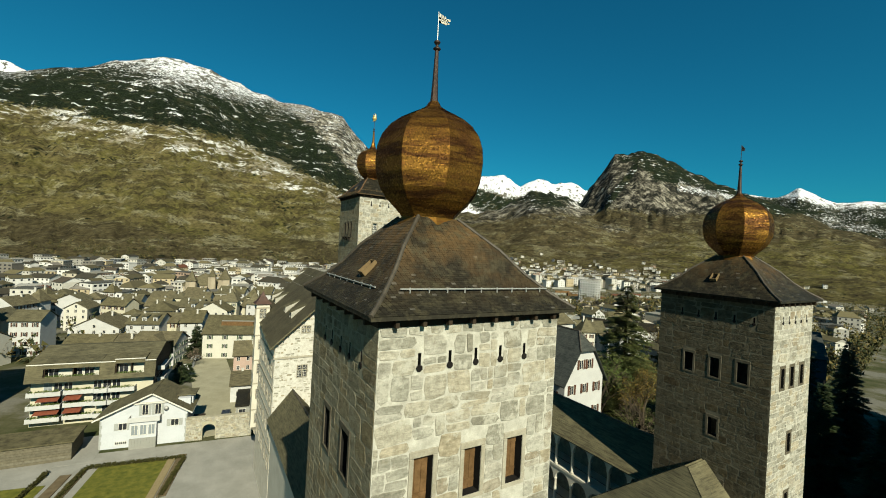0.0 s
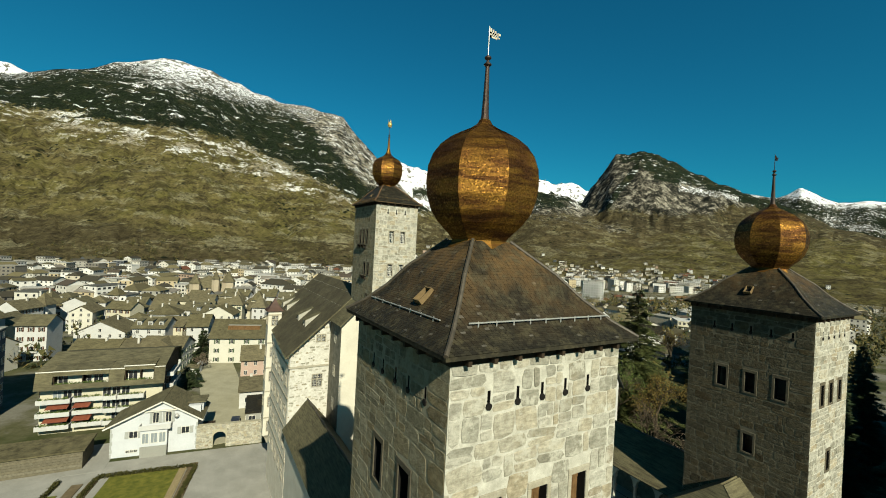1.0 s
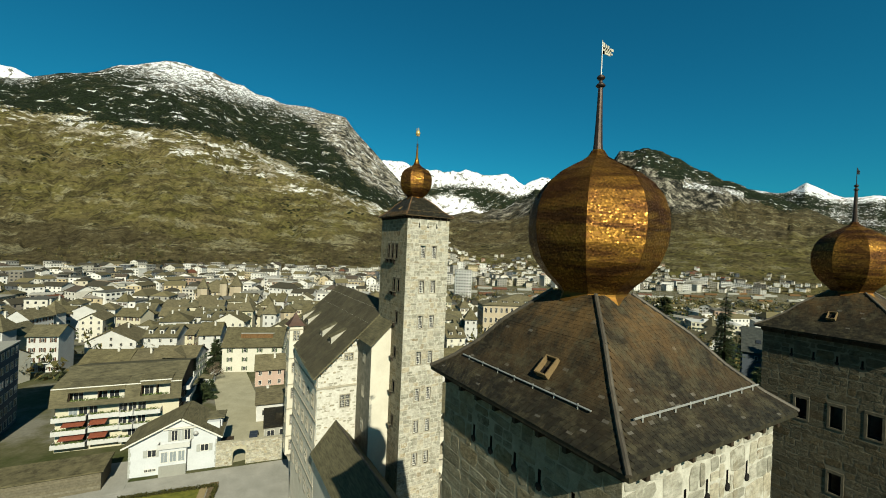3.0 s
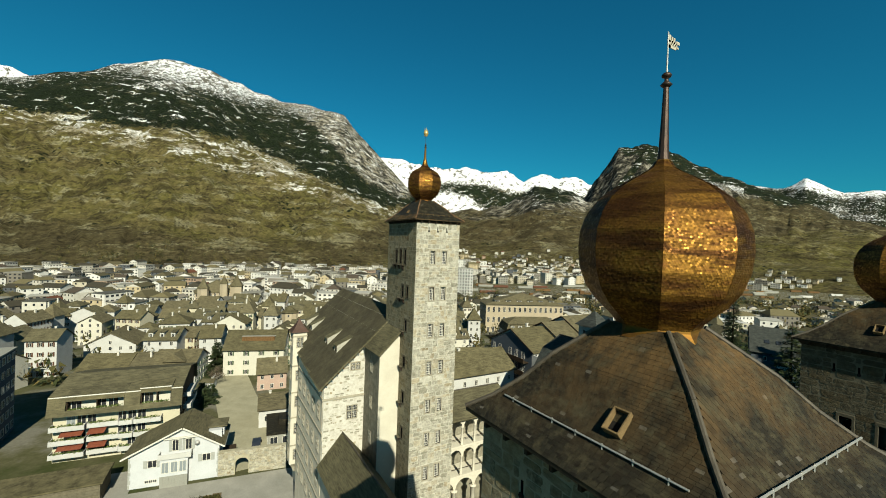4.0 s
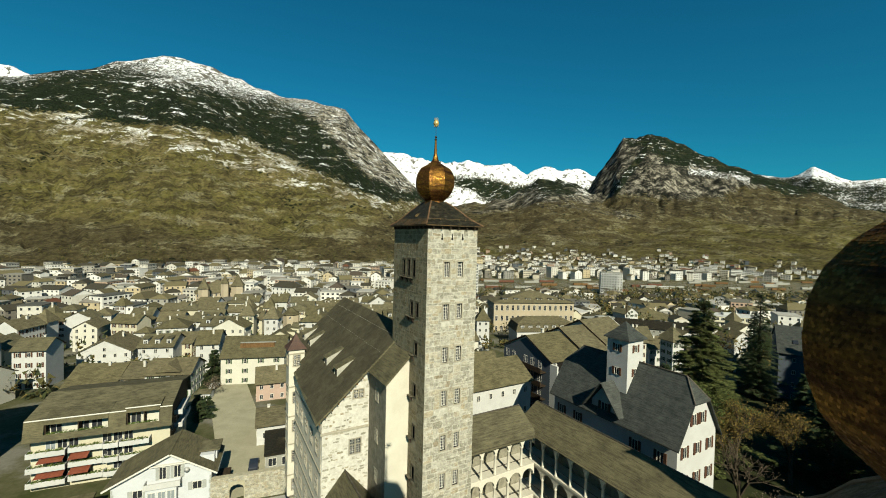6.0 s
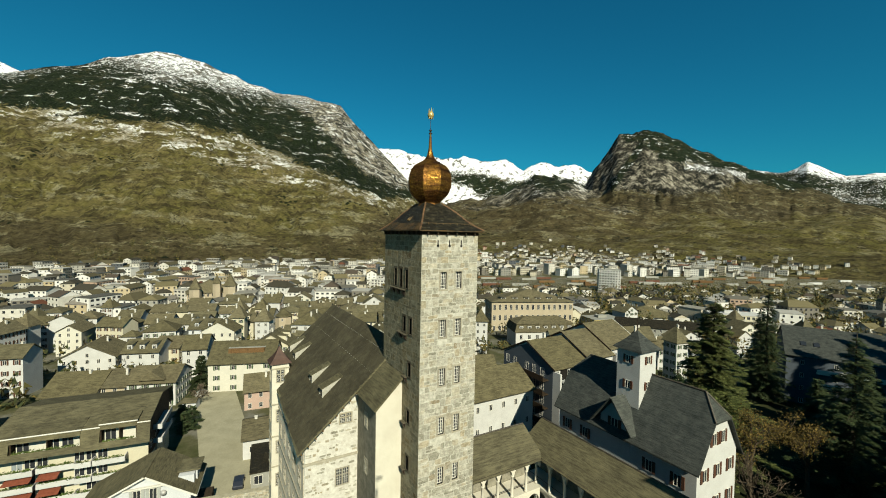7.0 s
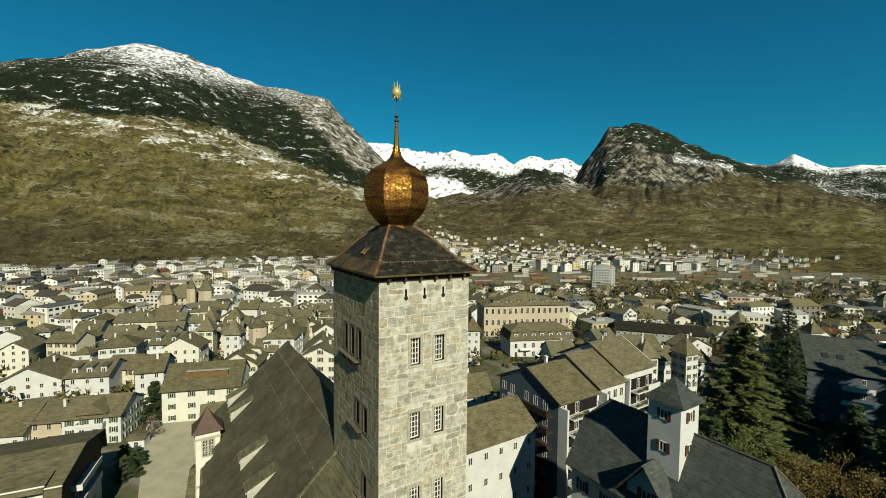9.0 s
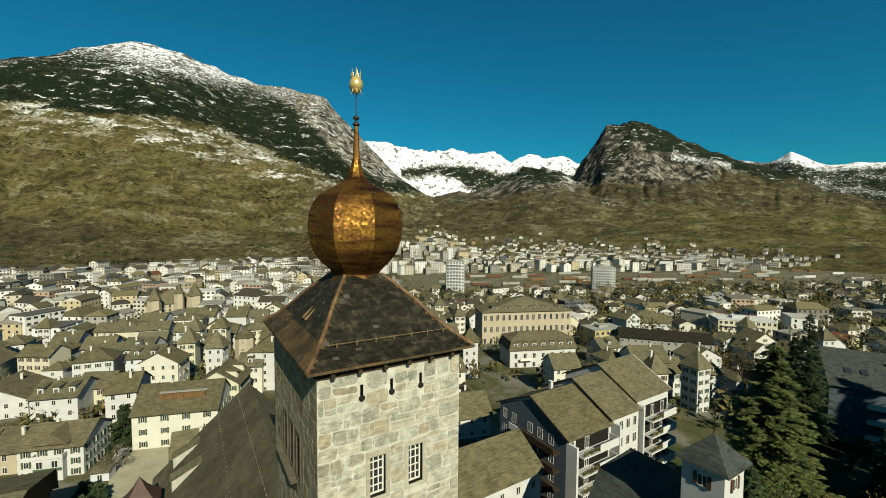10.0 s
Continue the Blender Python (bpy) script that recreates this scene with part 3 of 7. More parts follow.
def zones(b, e, k):
    """How far a place lies inside the wood, the snow, the bare rock, the snowy ledges and the brown scrub (above 0: inside),
    from its bearing b and its height over the eye, e, as a slope."""
    at = lambda xs, ys: float(np.interp(b, xs, ys))
    wood = snow = rock = ledge = -9.0
    scrub = -0.5
    if k == 0:
        low = at([-16.4, -13.8, -9.5, -0.9, 3.9, 12, 16.9, 23.6], [.199, .206, .209, .221, .205, .159, .111, .088])
        wood = (e - low) / 0.016
        ledge = min((e - at([-16.4, -12.5, -8, -1.7, 3.1, 8.3, 16.9, 22.1], [.168, .168, .168, .158, .132, .114, .084, .070])) / 0.02, 2.0)
        snow = (e - at([-16.3, -12.4, -7.9, -4.5, -0.1, 3.9, 7.4, 12, 16, 22], [.262, .300, .318, .305, .308, .302, .302, .306, .298, .26])) / 0.022
        rock = (e - at([4, 7.4, 12, 15.9, 20, 23.1], [.36, .295, .250, .186, .124, .098])) / 0.02
        wood = min(wood, 1.2 - 1.1 * rock)
        scrub = (at([-20, -6, 6, 14, 26], [0.045, 0.0, -0.02, 0.0, 0.075]) - e) / 0.025
    elif k == 1:
        flank = min(at([28, 31, 36, 39.5, 42, 50], [.150, .158, .156, .136, .140, .130]) - e, e - at([28, 31, 34, 36], [.122, .130, .116, .09]))
        wood = flank / 0.008
        snow = min(4.0, 1.5 - flank / 0.004) if b > 26 else 4.0
    elif k == 2:
        wood = min((e - at([38, 41, 43.7, 47, 49], [.14, .115, .112, .112, .14])) / 0.02, 3.0)
        rock = (e - 0.085) / 0.03
        ledge = min((e - 0.105) / 0.03, 0.3) if b < 50 else -9.0
        scrub = at([28, 45, 58, 64, 80], [0.4, 0.6, 0.4, -1.0, -1.2]) + e / 0.08
    elif k == 3:
        cap = e - at([50, 54, 56, 58.5, 61.5, 63.8, 66, 70], [.3, .226, .214, .180, .166, .148, .136, .100])
        # the diagonal gully's shadow is put in as a band of dark wood colour
        gully = 0.013 - abs(e - (0.192 - (55.6 - b) * 0.027)) if 52.6 < b < 56.2 else -1.0
        wood = max(cap / 0.010, gully / 0.003)
        rock = (e - at([49, 53, 58, 64, 68, 72], [.09, .11, .098, .10, .112, .12])) / 0.012
        shelf = 0.007 - abs(e - (0.157 - (b - 61.2) * 0.0050)) if 60.8 < b < 67 else -1.0
        snow = min(shelf / 0.002, 0.6)
        scrub = 0.5
    else:
        snow = (e - at([67, 68.8, 70.7, 72.2, 75, 78, 90], [.131, .130, .129, .124, .107, .106, .1])) / 0.003
        snow = max(snow, -0.5)
        wood = 1.4
    clip = lambda v: max(-9.0, min(9.0, v))
    return clip(wood), clip(snow), clip(rock), clip(ledge), clip(scrub)


def sheet():
    bm_v, faces, kinds = [], [], []
    marks = {word: [] for word in ("wood", "snow", "rock", "ledge", "scrub")}
    bear = np.concatenate([np.arange(-180, -42, 6.0), np.arange(-42, 92, 0.22), np.arange(92, 180, 6.0)])
    rad = np.concatenate([np.linspace(0, 560, 29)[1:], np.geomspace(600, 4790, 190)])
    nb, nr = len(bear), len(rad)
    kz = []
    for b in bear:
        sb, cb = math.sin(radians(b)), math.cos(radians(b))
        for r in rad:
            x, y = CX + r * sb, CY + r * cb
            z, k, _ = ground_z(x, y)
            for word, value in zip(marks, zones(b, (z - EYE_Z) / r, k) if k >= 0 else (-9.0,) * 5):
                marks[word].append(value)
            bm_v.append((x, y, z))
            kz.append(k)
    bm_v.append((CX, CY, 3.2 * K))
    for values in marks.values():
        values.append(-9.0)
    top = len(bm_v) - 1
    for i in range(nb):
        j = (i + 1) % nb
        faces.append((top, i * nr, j * nr))
        kinds.append(-1)
        for q in range(nr - 1):
            faces.append((i * nr + q, i * nr + q + 1, j * nr + q + 1, j * nr + q))
            kinds.append(kz[i * nr + q + 1])
    me = bpy.data.meshes.new("ground")
    me.from_pydata(bm_v, [], faces)
    for mt in (VALLEY, M_LEFT, M_SNOW, M_FOOT, M_DOME, M_RIGHT):
        me.materials.append(mt)
    me.polygons.foreach_set("material_index", [k + 1 for k in kinds])
    me.polygons.foreach_set("use_smooth", [k >= 0 for k in kinds])
    for word, values in marks.items():
        me.attributes.new(word, "FLOAT", "POINT").data.foreach_set("value", values)
    ob = new("ground", me)
    return tagged(ob, "valley floor rising to wooded and snowy mountains", "ground", kind="structure")


sheet()


# ---- the palace: towers ----
LEAD = surface("weathered_lead", (0.045, 0.037, 0.025), (0.10, 0.083, 0.057), 2.0, 0.65, 0.2)
HIPCOPPER = surface("rusty_copper_sheet", (0.09, 0.045, 0.018), (0.26, 0.15, 0.07), 1.6, 0.6, 0.2)
NECK = [(0.88, 3.72), (0.62, 3.88), (0.43, 4.07), (0.31, 4.30), (0.23, 4.56), (0.18, 4.85)]
ONION = [(1.14, -0.24), (1.06, -0.12), (1.01, -0.03), (1.00, 0.04), (1.07, 0.14), (1.25, 0.32), (1.55, 0.60), (1.82, 0.98), (1.99, 1.48), (2.04, 1.98), (2.00, 2.48), (1.85, 2.92), (1.58, 3.30),
         (1.22, 3.60), (0.86, 3.81), (0.53, 3.98), (0.29, 4.14), (0.17, 4.34)]


def onion(parent, z, k, cx, cy, own_label, fine=0.075, turn=33.5, neck=False):
    """An eight-sided bulb with courses of small metal shingles."""
    bm = bmesh.new()
    prof = [(r * k, z + h * k) for r, h in (ONION[:13] + [(1.24, 3.52)] + NECK if neck else ONION)]
    lathe(bm, prof, 8, radians(turn), cx, cy)
    bulb = part("bulb", bm, COPPER, parent, own_label)
    heap = Heap()
    zs = np.array([h for _, h in prof])
    rs = np.array([r for r, _ in prof])
    arc = np.concatenate([[0], np.cumsum(np.hypot(np.diff(zs), np.diff(rs)))])
    rng = random.Random(7)
    rows = int(arc[-1] / fine)
    for row in range(rows):
        s0, s1 = arc[-1] * row / rows, min(arc[-1] * (row + 1.4) / rows, arc[-1])
        r0, z0, r1, z1 = np.interp(s0, arc, rs), np.interp(s0, arc, zs), np.interp(s1, arc, rs), np.interp(s1, arc, zs)
        if z0 < z + 0.02:
            continue
        for gore in range(8):
            a0, a1 = radians(turn + 45 * gore), radians(turn + 45 + 45 * gore)
            c0, c1 = Vector((math.cos(a0), math.sin(a0), 0)), Vector((math.cos(a1), math.sin(a1), 0))
            out = (c0 + c1).normalized()
            n = max(2, int(r0 * 0.765 / (fine * 1.3)))
            for i in range(n):
                f0, f1 = i / n, (i + 0.94) / n
                if row % 2:
                    f0, f1 = max(0.0, f0 - 0.5 / n), f1 - 0.5 / n
                lift = 0.010 + rng.uniform(0, 0.012)
                lo = [Vector((cx, cy, z0)) + (c0.lerp(c1, f)) * r0 + out * lift for f in (f0, f1)]
                hi = [Vector((cx, cy, z1)) + (c0.lerp(c1, f)) * r1 + out * 0.003 for f in (f0, f1)]
                mid = (lo[0] + lo[1]) / 2 + (lo[0] - hi[0]) * 0.22
                inn = [p - out * lift for p in (lo[0], lo[1])]
                heap.faces([tuple(p) for p in (hi[0], lo[0], mid, lo[1], hi[1], inn[0], inn[1])], [(0, 1, 2, 3, 4), (1, 5, 6, 3, 2)])
    heap.done("shingling", COPPER, bulb)
    return prof[-1][1]


def spire(parent, z, cx, cy, h, finial):
    bm = bmesh.new()
    h += 0.28
    lathe(bm, [(0.17, z - 0.12), (0.135, z + 0.2), (0.10, z + 1.0), (0.07, z + h)], 10, 0, cx, cy)
    part("spire", bm, COPPER if finial == "star" else IRON, parent, "tapered metal-clad spire")
    bm = bmesh.new()
    k = z + h
    lathe(bm, [(0.06, k - .05), (0.11, k - .01), (0.15, k + .03), (0.11, k + 0.08), (0.055, k + 0.12), (0.05, k + 0.2), (0.10, k + 0.23), (0.13, k + 0.28), (0.10, k + 0.33), (0.035, k + 0.37)], 14, 0, cx, cy)
    part("knob", bm, IRON, parent, "turned iron knob", smooth=True)
    bm = bmesh.new()
    lathe(bm, [(0.022, k + 0.36), (0.017, k + 1.45)], 8, 0, cx, cy)
    part("rod", bm, GALV if finial == "vane" else IRON, parent, "thin metal rod")
    bm = bmesh.new()
    if finial == "star":
        lathe(bm, [(0.03, k + 1.2), (0.12, k + 1.26), (0.24, k + 1.42), (0.27, k + 1.56), (0.22, k + 1.72), (0.10, k + 1.84), (0.04, k + 1.9)], 12, 0, cx, cy)
        part("gold_ball", bm, GOLD, parent, "gilded ball", smooth=True)
        for a in range(7):
            # pointed leaves: a crown above the ball and a smaller collar below it
            for base, tip, r0, r1, wide in ((k + 1.66, k + 2.12 + 0.06 * (a % 2), 0.17, 0.20, 0.075), (k + 1.38, k + 1.16, 0.16, 0.24, 0.055)):
                bm = bmesh.new()
                d = Vector((math.cos(a * math.tau / 7), math.sin(a * math.tau / 7), 0))
                n = Vector((-d.y, d.x, 0)) * wide
                o = Vector((cx, cy, 0))
                foot, head = o + d * r0 + Vector((0, 0, base)), o + d * r1 + Vector((0, 0, tip))
                ring = [bm.verts.new(q) for q in (foot + n, foot + d * 0.03, foot - n, foot - d * 0.03)]
                point = bm.verts.new(head)
                bm.faces.new(ring)
                for i in range(4):
                    bm.faces.new((ring[i], ring[(i + 1) % 4], point))
                part("leaf", bm, GOLD, parent, "gilded pointed leaf")
    else:
        # two bands joined by bars, with gaps between them, and a forked tail
        for x0, x1, z0, z1 in ((0.03, 0.36, 0.0, 0.08), (0.03, 0.40, 0.14, 0.20), (0.03, 0.11, 0.0, 0.34), (0.15, 0.21, 0.06, 0.31), (0.25, 0.31, 0.06, 0.30), (0.36, 0.41, 0.04, 0.24), (0.40, 0.52, 0.17, 0.25), (0.38, 0.48, 0.05, 0.10)):
            box(bm, cx + x0, cx + x1, cy - 0.012, cy + 0.012, k + 1.05 + z0, k + 1.05 + z1)
        part("vane", bm, PALEGILT if finial == "vane" else IRON, parent, "pierced sheet-metal weather vane")


def flared_roof(parent, hx, hy, z, top, hz, own_side=None, seed=1, slate=(0.21, 0.13), shift=(0.0, 0.0), hips=None):
    hips = hips or LEAD
    """A four-sided slate roof, concave towards the eaves. hx, hy: half widths at the eaves."""
    prof = [(1.0, 0.0), (0.80, 0.15), (0.58, 0.37), (0.38, 0.63), (0.0, 1.0)]
    ring = lambda f, q: ((top + (hx - top) * f), (top + (hy - top) * f), z + hz * q)
    bm = bmesh.new()
    rings = []
    for f, q in [(1.0, -0.035)] + prof:
        x, y, h = ring(f, q)
        rings.append([bm.verts.new(p) for p in ((-x, -y, h), (x, -y, h), (x, y, h), (-x, y, h))])
    for a, b in zip(rings, rings[1:]):
        for i in range(4):
            bm.faces.new((a[i], a[(i + 1) % 4], b[(i + 1) % 4], b[i]))
    bm.faces.new(rings[0][::-1])
    bm.faces.new(rings[-1])
    roof = part("roof", bm, SLATE, parent, "concave slate roof")
    # the apex leans to the bulb's axis
    lean = Matrix(((1, 0, shift[0] / hz, -shift[0] / hz * z), (0, 1, shift[1] / hz, -shift[1] / hz * z), (0, 0, 1, 0), (0, 0, 0, 1)))
    roof.data.transform(lean)
    fs, qs = np.array([f for f, _ in prof]), np.array([q for _, q in prof])
    heap, rng = Heap(), random.Random(seed)
    run = hy * 0.9 + hz * 0.4
    rows = int(math.hypot(hx - top, hz) / slate[1])
    piece = bmesh.new()
    box(piece, -0.5, 0.5, 0, 1, 0, 1)
    slate_me = mesh_of("slate", piece, SLATE)
    data = ([tuple(v.co) for v in slate_me.vertices], [tuple(p.vertices) for p in slate_me.polygons])
    count = 0
    for side in range(4):
        rot = Matrix.Rotation(side * math.pi / 2, 4, "Z")
        ha, hb = (hx, hy) if side % 2 == 0 else (hy, hx)
        for row in range(rows):
            q0, q1 = row / rows, min((row + 1.25) / rows, 1.0)
            t0, t1 = np.interp(q0, np.linspace(0, 1, 5), qs), np.interp(q1, np.linspace(0, 1, 5), qs)
            g0, g1 = np.interp(t0, qs, fs), np.interp(t1, qs, fs)
            y0, z0, y1, z1 = -(top + (hb - top) * g0), z + hz * t0, -(top + (hb - top) * g1), z + hz * t1
            w0 = top + (ha - top) * g0
            w1 = top + (ha - top) * g1
            n = max(2, int(2 * w0 / slate[0]))
            slope = Vector((0, y1 - y0, z1 - z0))
            L = slope.length
            up = slope.normalized()
            nor = Vector((0, up.z, -up.y)) * -1
            if nor.z < 0:
                nor = -nor
            for i in range(n + 1):
                u = -w0 + (i + (0.5 if row % 2 else 0.0)) * (2 * w0 / n)
                if abs(u) > w1 - 0.02:
                    continue
                w = 2 * w0 / n - 0.008
                tilt = rng.uniform(-0.02, 0.02)
                o = Vector((u, y0, z0)) + nor * 0.012
                ux = Vector((math.cos(tilt), 0, 0)) + up * math.sin(tilt)
                m = Matrix(((ux.x * w, up.x * L, nor.x * 0.009, o.x), (ux.y * w, up.y * L, nor.y * 0.009, o.y), (ux.z * w, up.z * L, nor.z * 0.009, o.z), (0, 0, 0, 1)))
                # lift the lower edge over the course below
                m = m @ Matrix(((1, 0, 0, 0), (0, 1, 0, 0), (0, -0.9, 1, 0.9), (0, 0, 0, 1)))
                if own_side == side and count < 300:
                    ob = new("slate", slate_me)
                    ob.parent = roof
                    ob.matrix_local = lean @ rot @ m
                    count += 1
                else:
                    heap.put(lean @ rot @ m, data)
    heap.done("slating", SLATE_BLACK if hips is HIPCOPPER else SLATE_J, roof)
    # ridge sheets on the four hips
    for sx, sy in ((-1, -1), (1, -1), (1, 1), (-1, 1)):
        bm = bmesh.new()
        for (f, q), (f2, q2) in zip(prof, prof[1:]):
            a, b = ring(f, q), ring(f2, q2)
            rod(bm, (sx * a[0], sy * a[1], a[2] + 0.03), (sx * b[0], sy * b[1], b[2] + 0.03), 0.065, 8)
        bm.transform(lean)
        part("hip_sheet", bm, hips, roof, "weathered sheet-metal hip capping")
    return roof


def grid_mesh(name, us, vs, cell, mats):
    """A window front in one connected piece: us and vs are the grid lines, cell(i, j) gives the depth and the material of a field."""
    bm = bmesh.new()
    seen = {}

    def vert(u, v, d):
        key = (round(u, 4), round(v, 4), round(d, 4))
        if key not in seen:
            seen[key] = bm.verts.new((u, d, v))
        return seen[key]

    def face(pts, mi):
        vs_ = [vert(*q) for q in pts]
        if len(set(vs_)) == 4 and not bm.faces.get(vs_):
            bm.faces.new(vs_).material_index = mi
    nu, nv = len(us) - 1, len(vs) - 1
    get = lambda i, j: cell(i, j) if 0 <= i < nu and 0 <= j < nv else (0.0, 0)
    for i in range(nu):
        for j in range(nv):
            d, mi = get(i, j)
            a, b_, c, e = us[i], us[i + 1], vs[j], vs[j + 1]
            face(((a, c, d), (b_, c, d), (b_, e, d), (a, e, d)), mi)
    for i in range(nu + 1):
        for j in range(nv):
            (d0, m0), (d1, m1) = get(i - 1, j), get(i, j)
            if abs(d0 - d1) > 1e-5:
                face(((us[i], vs[j], d0), (us[i], vs[j + 1], d0), (us[i], vs[j + 1], d1), (us[i], vs[j], d1)), m0 if d0 < d1 else m1)
    for j in range(nv + 1):
        for i in range(nu):
            (d0, m0), (d1, m1) = get(i, j - 1), get(i, j)
            if abs(d0 - d1) > 1e-5:
                face(((us[i], vs[j], d0), (us[i + 1], vs[j], d0), (us[i + 1], vs[j], d1), (us[i], vs[j], d1)), m0 if d0 < d1 else m1)
    return mesh_of(name, bm, *mats)


def lattice(w, h, cols, rows):
    """Frame and glazing bars of a small window, its foot at the origin, facing -y."""
    bm = bmesh.new()
    t = 0.045
    box(bm, -w / 2, -w / 2 + t, 0, 0.07, 0, h)
    box(bm, w / 2 - t, w / 2, 0, 0.07, 0, h)
    box(bm, -w / 2 + t, w / 2 - t, 0, 0.07, 0, t)
    box(bm, -w / 2 + t, w / 2 - t, 0, 0.07, h - t, h)
    for i in range(1, cols):
        x = -w / 2 + w * i / cols
        box(bm, x - 0.017, x + 0.017, 0.012, 0.055, t, h - t)
    for j in range(1, rows):
        z = h * j / rows
        box(bm, -w / 2 + t, w / 2 - t, 0.015, 0.052, z - 0.015, z + 0.015)
    return mesh_of("window", bm, FRAMEW)


def pane_mesh(w, h):
    bm = bmesh.new()
    box(bm, -w / 2, w / 2, 0.03, 0.036, 0, h)
    return mesh_of("pane", bm, GLASS)


SIDES = {"front": ((1, 0, 0), (0, 1, 0)), "left": ((0, -1, 0), (1, 0, 0)), "right": ((0, 1, 0), (-1, 0, 0)), "back": ((-1, 0, 0), (0, -1, 0))}


def on_face(parent, fm, u, v, depth, me, name, label=""):
    ob = new(name, me)
    ob.parent = parent
    ob.matrix_local = fm @ Matrix.Translation((u, depth, v))
    return tagged(ob, label)


def keyhole(parent, fm, u, v):
    """The rounded foot of a slit: a near-black disc on the face, painted as a hollow's shade."""
    bm = bmesh.new()
    lathe(bm, [(0.10, -0.02), (0.105, 0.034), (0.085, 0.037)], 7, radians(30))
    bmesh.ops.rotate(bm, verts=bm.verts, matrix=Matrix.Rotation(radians(90), 3, "X"))
    ob = part("slit_foot", bm, SHADE_TYRE_BLACK, parent, "round foot of a gun slit")
    ob.matrix_local = fm @ Matrix.Translation((u, 0.0, v))


# near-black: painted shade of slits, reveals and openings; also the car tyres
SHADE_TYRE_BLACK = surface("shade_and_tyre_black", (0.010, 0.009, 0.008), (0.02, 0.018, 0.015), 3, 0.95)


def tower(name, label, x0, x1, y0, y1, zg, ze, over, faces, bulb_k, roof_h, spire_h, finial, seed, own=None, axis=None, dark=False, course=(0.45, 0.85), length=(0.45, 1.25)):
    """A square stone tower with a slate roof and an onion. faces: for each side the openings (u, v foot, w, h, kind)."""
    cx, cy = (x0 + x1) / 2, (y0 + y1) / 2
    th = thing(name, cx, cy, zg, label, "tower", "palace towers")
    hx, hy, H = (x1 - x0) / 2, (y1 - y0) / 2, ze - zg
    origins = {"front": (-hx, -hy, 0), "left": (-hx, hy, 0), "right": (hx, -hy, 0), "back": (hx, hy, 0)}
    wall = bmesh.new()
    rng = random.Random(seed)
    specs = {}
    for side, (al, inw) in SIDES.items():
        w = 2 * hx if side in ("front", "back") else 2 * hy
        holes = [(u - ww / 2, u + ww / 2, v - zg, v - zg + hh) for u, v, ww, hh, _ in faces.get(side, ())]
        pierced(wall, origins[side], al, inw, w, H, holes, 0.45)
        specs[side] = (w, holes, al)
    bmesh.ops.remove_doubles(wall, verts=wall.verts, dist=0.0005)
    me = mesh_of("wall", wall, MORTAR, MORTAR_SHADE if dark else MORTAR_WARM_SHADE, SHADE_TYRE_BLACK)
    # reveals of the openings get the near-black, shade painted into the recess
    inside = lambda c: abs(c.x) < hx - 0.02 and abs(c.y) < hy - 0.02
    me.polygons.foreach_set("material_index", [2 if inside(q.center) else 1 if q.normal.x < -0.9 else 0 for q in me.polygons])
    wall_ob = part("wall", me, MORTAR, th, "squared grey stones in pale lime mortar")
    # left-face stones are kept apart: their darker brown tone includes painted shade
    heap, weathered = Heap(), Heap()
    for side, (w, holes, al) in specs.items():
        fm = face_matrix(origins[side], al)
        around = []
        for (u, v, ww, hh, kind), hole in zip(faces.get(side, ()), holes):
            vz = v - zg
            if kind == "slit":
                around.append((hole[0] - 0.06, hole[1] + 0.06, hole[2] - 0.13, hole[3] + 0.04))
                keyhole(th, fm, u, vz)
                continue
            j = 0.15
            around.append((hole[0] - j, hole[1] + j, hole[2] - 0.14, hole[3] + 0.22))
            bm = bmesh.new()
            for a, b, c, d in ((hole[0] - j, hole[0], hole[2], hole[3]), (hole[1], hole[1] + j, hole[2], hole[3]),
                               (hole[0] - j, hole[1] + j, hole[3], hole[3] + 0.2), (hole[0] - j, hole[1] + j, hole[2] - 0.13, hole[2])):
                box(bm, a + .004, b - .004, -0.035, 0.10, c + .004, d - .004, 0.012)
            # surrounds on left faces are darker too, shade included in the colour
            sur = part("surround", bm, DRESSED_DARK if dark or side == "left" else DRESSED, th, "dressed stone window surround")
            sur.matrix_local = fm
            if kind == "grid":
                win = on_face(th, fm, u, vz, 0.16, lattice(ww, hh, 3, 5), "window", "white small-paned window")
                pn = part("pane", pane_mesh(ww, hh), GLASS, win)
                pn.matrix_local = Matrix.Translation((0, 0.01, 0))
            elif kind == "shutter":
                bm = bmesh.new()
                nb = 3
                for b in range(nb):
                    a = -ww / 2 + ww * b / nb
                    box(bm, a + .004, a + ww / nb - .004, 0.0, 0.05, 0.0, hh, 0.006)
                box(bm, -ww / 2 + .02, ww / 2 - .02, -0.03, 0.0, hh * .78, hh * .78 + .09)
                box(bm, -ww / 2 + .02, ww / 2 - .02, -0.03, 0.0, hh * .15, hh * .15 + .09)
                sh = part("shutter", bm, WOOD, th, "brown boarded shutter")
                sh.matrix_local = fm @ Matrix.Translation((u, 0.3, vz))
            if kind in ("flap", "grid_flap"):
                win = on_face(th, fm, u, vz, 0.25, lattice(ww, hh, 2, 4), "window", "small-paned window")
        z_from = 0 if side in ("front", "left") else H
        own_v = own[side] - zg if own and side in own else 0
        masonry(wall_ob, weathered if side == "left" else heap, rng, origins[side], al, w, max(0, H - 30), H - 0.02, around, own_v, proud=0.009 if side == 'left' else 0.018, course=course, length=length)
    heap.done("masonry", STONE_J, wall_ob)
    weathered.done("masonry", STONE_SHADE if dark else STONE_BROWN_SHADE, wall_ob, "brown stones, darkened to carry the left face's shade")
    ax, ay = axis if axis else (cx, cy)
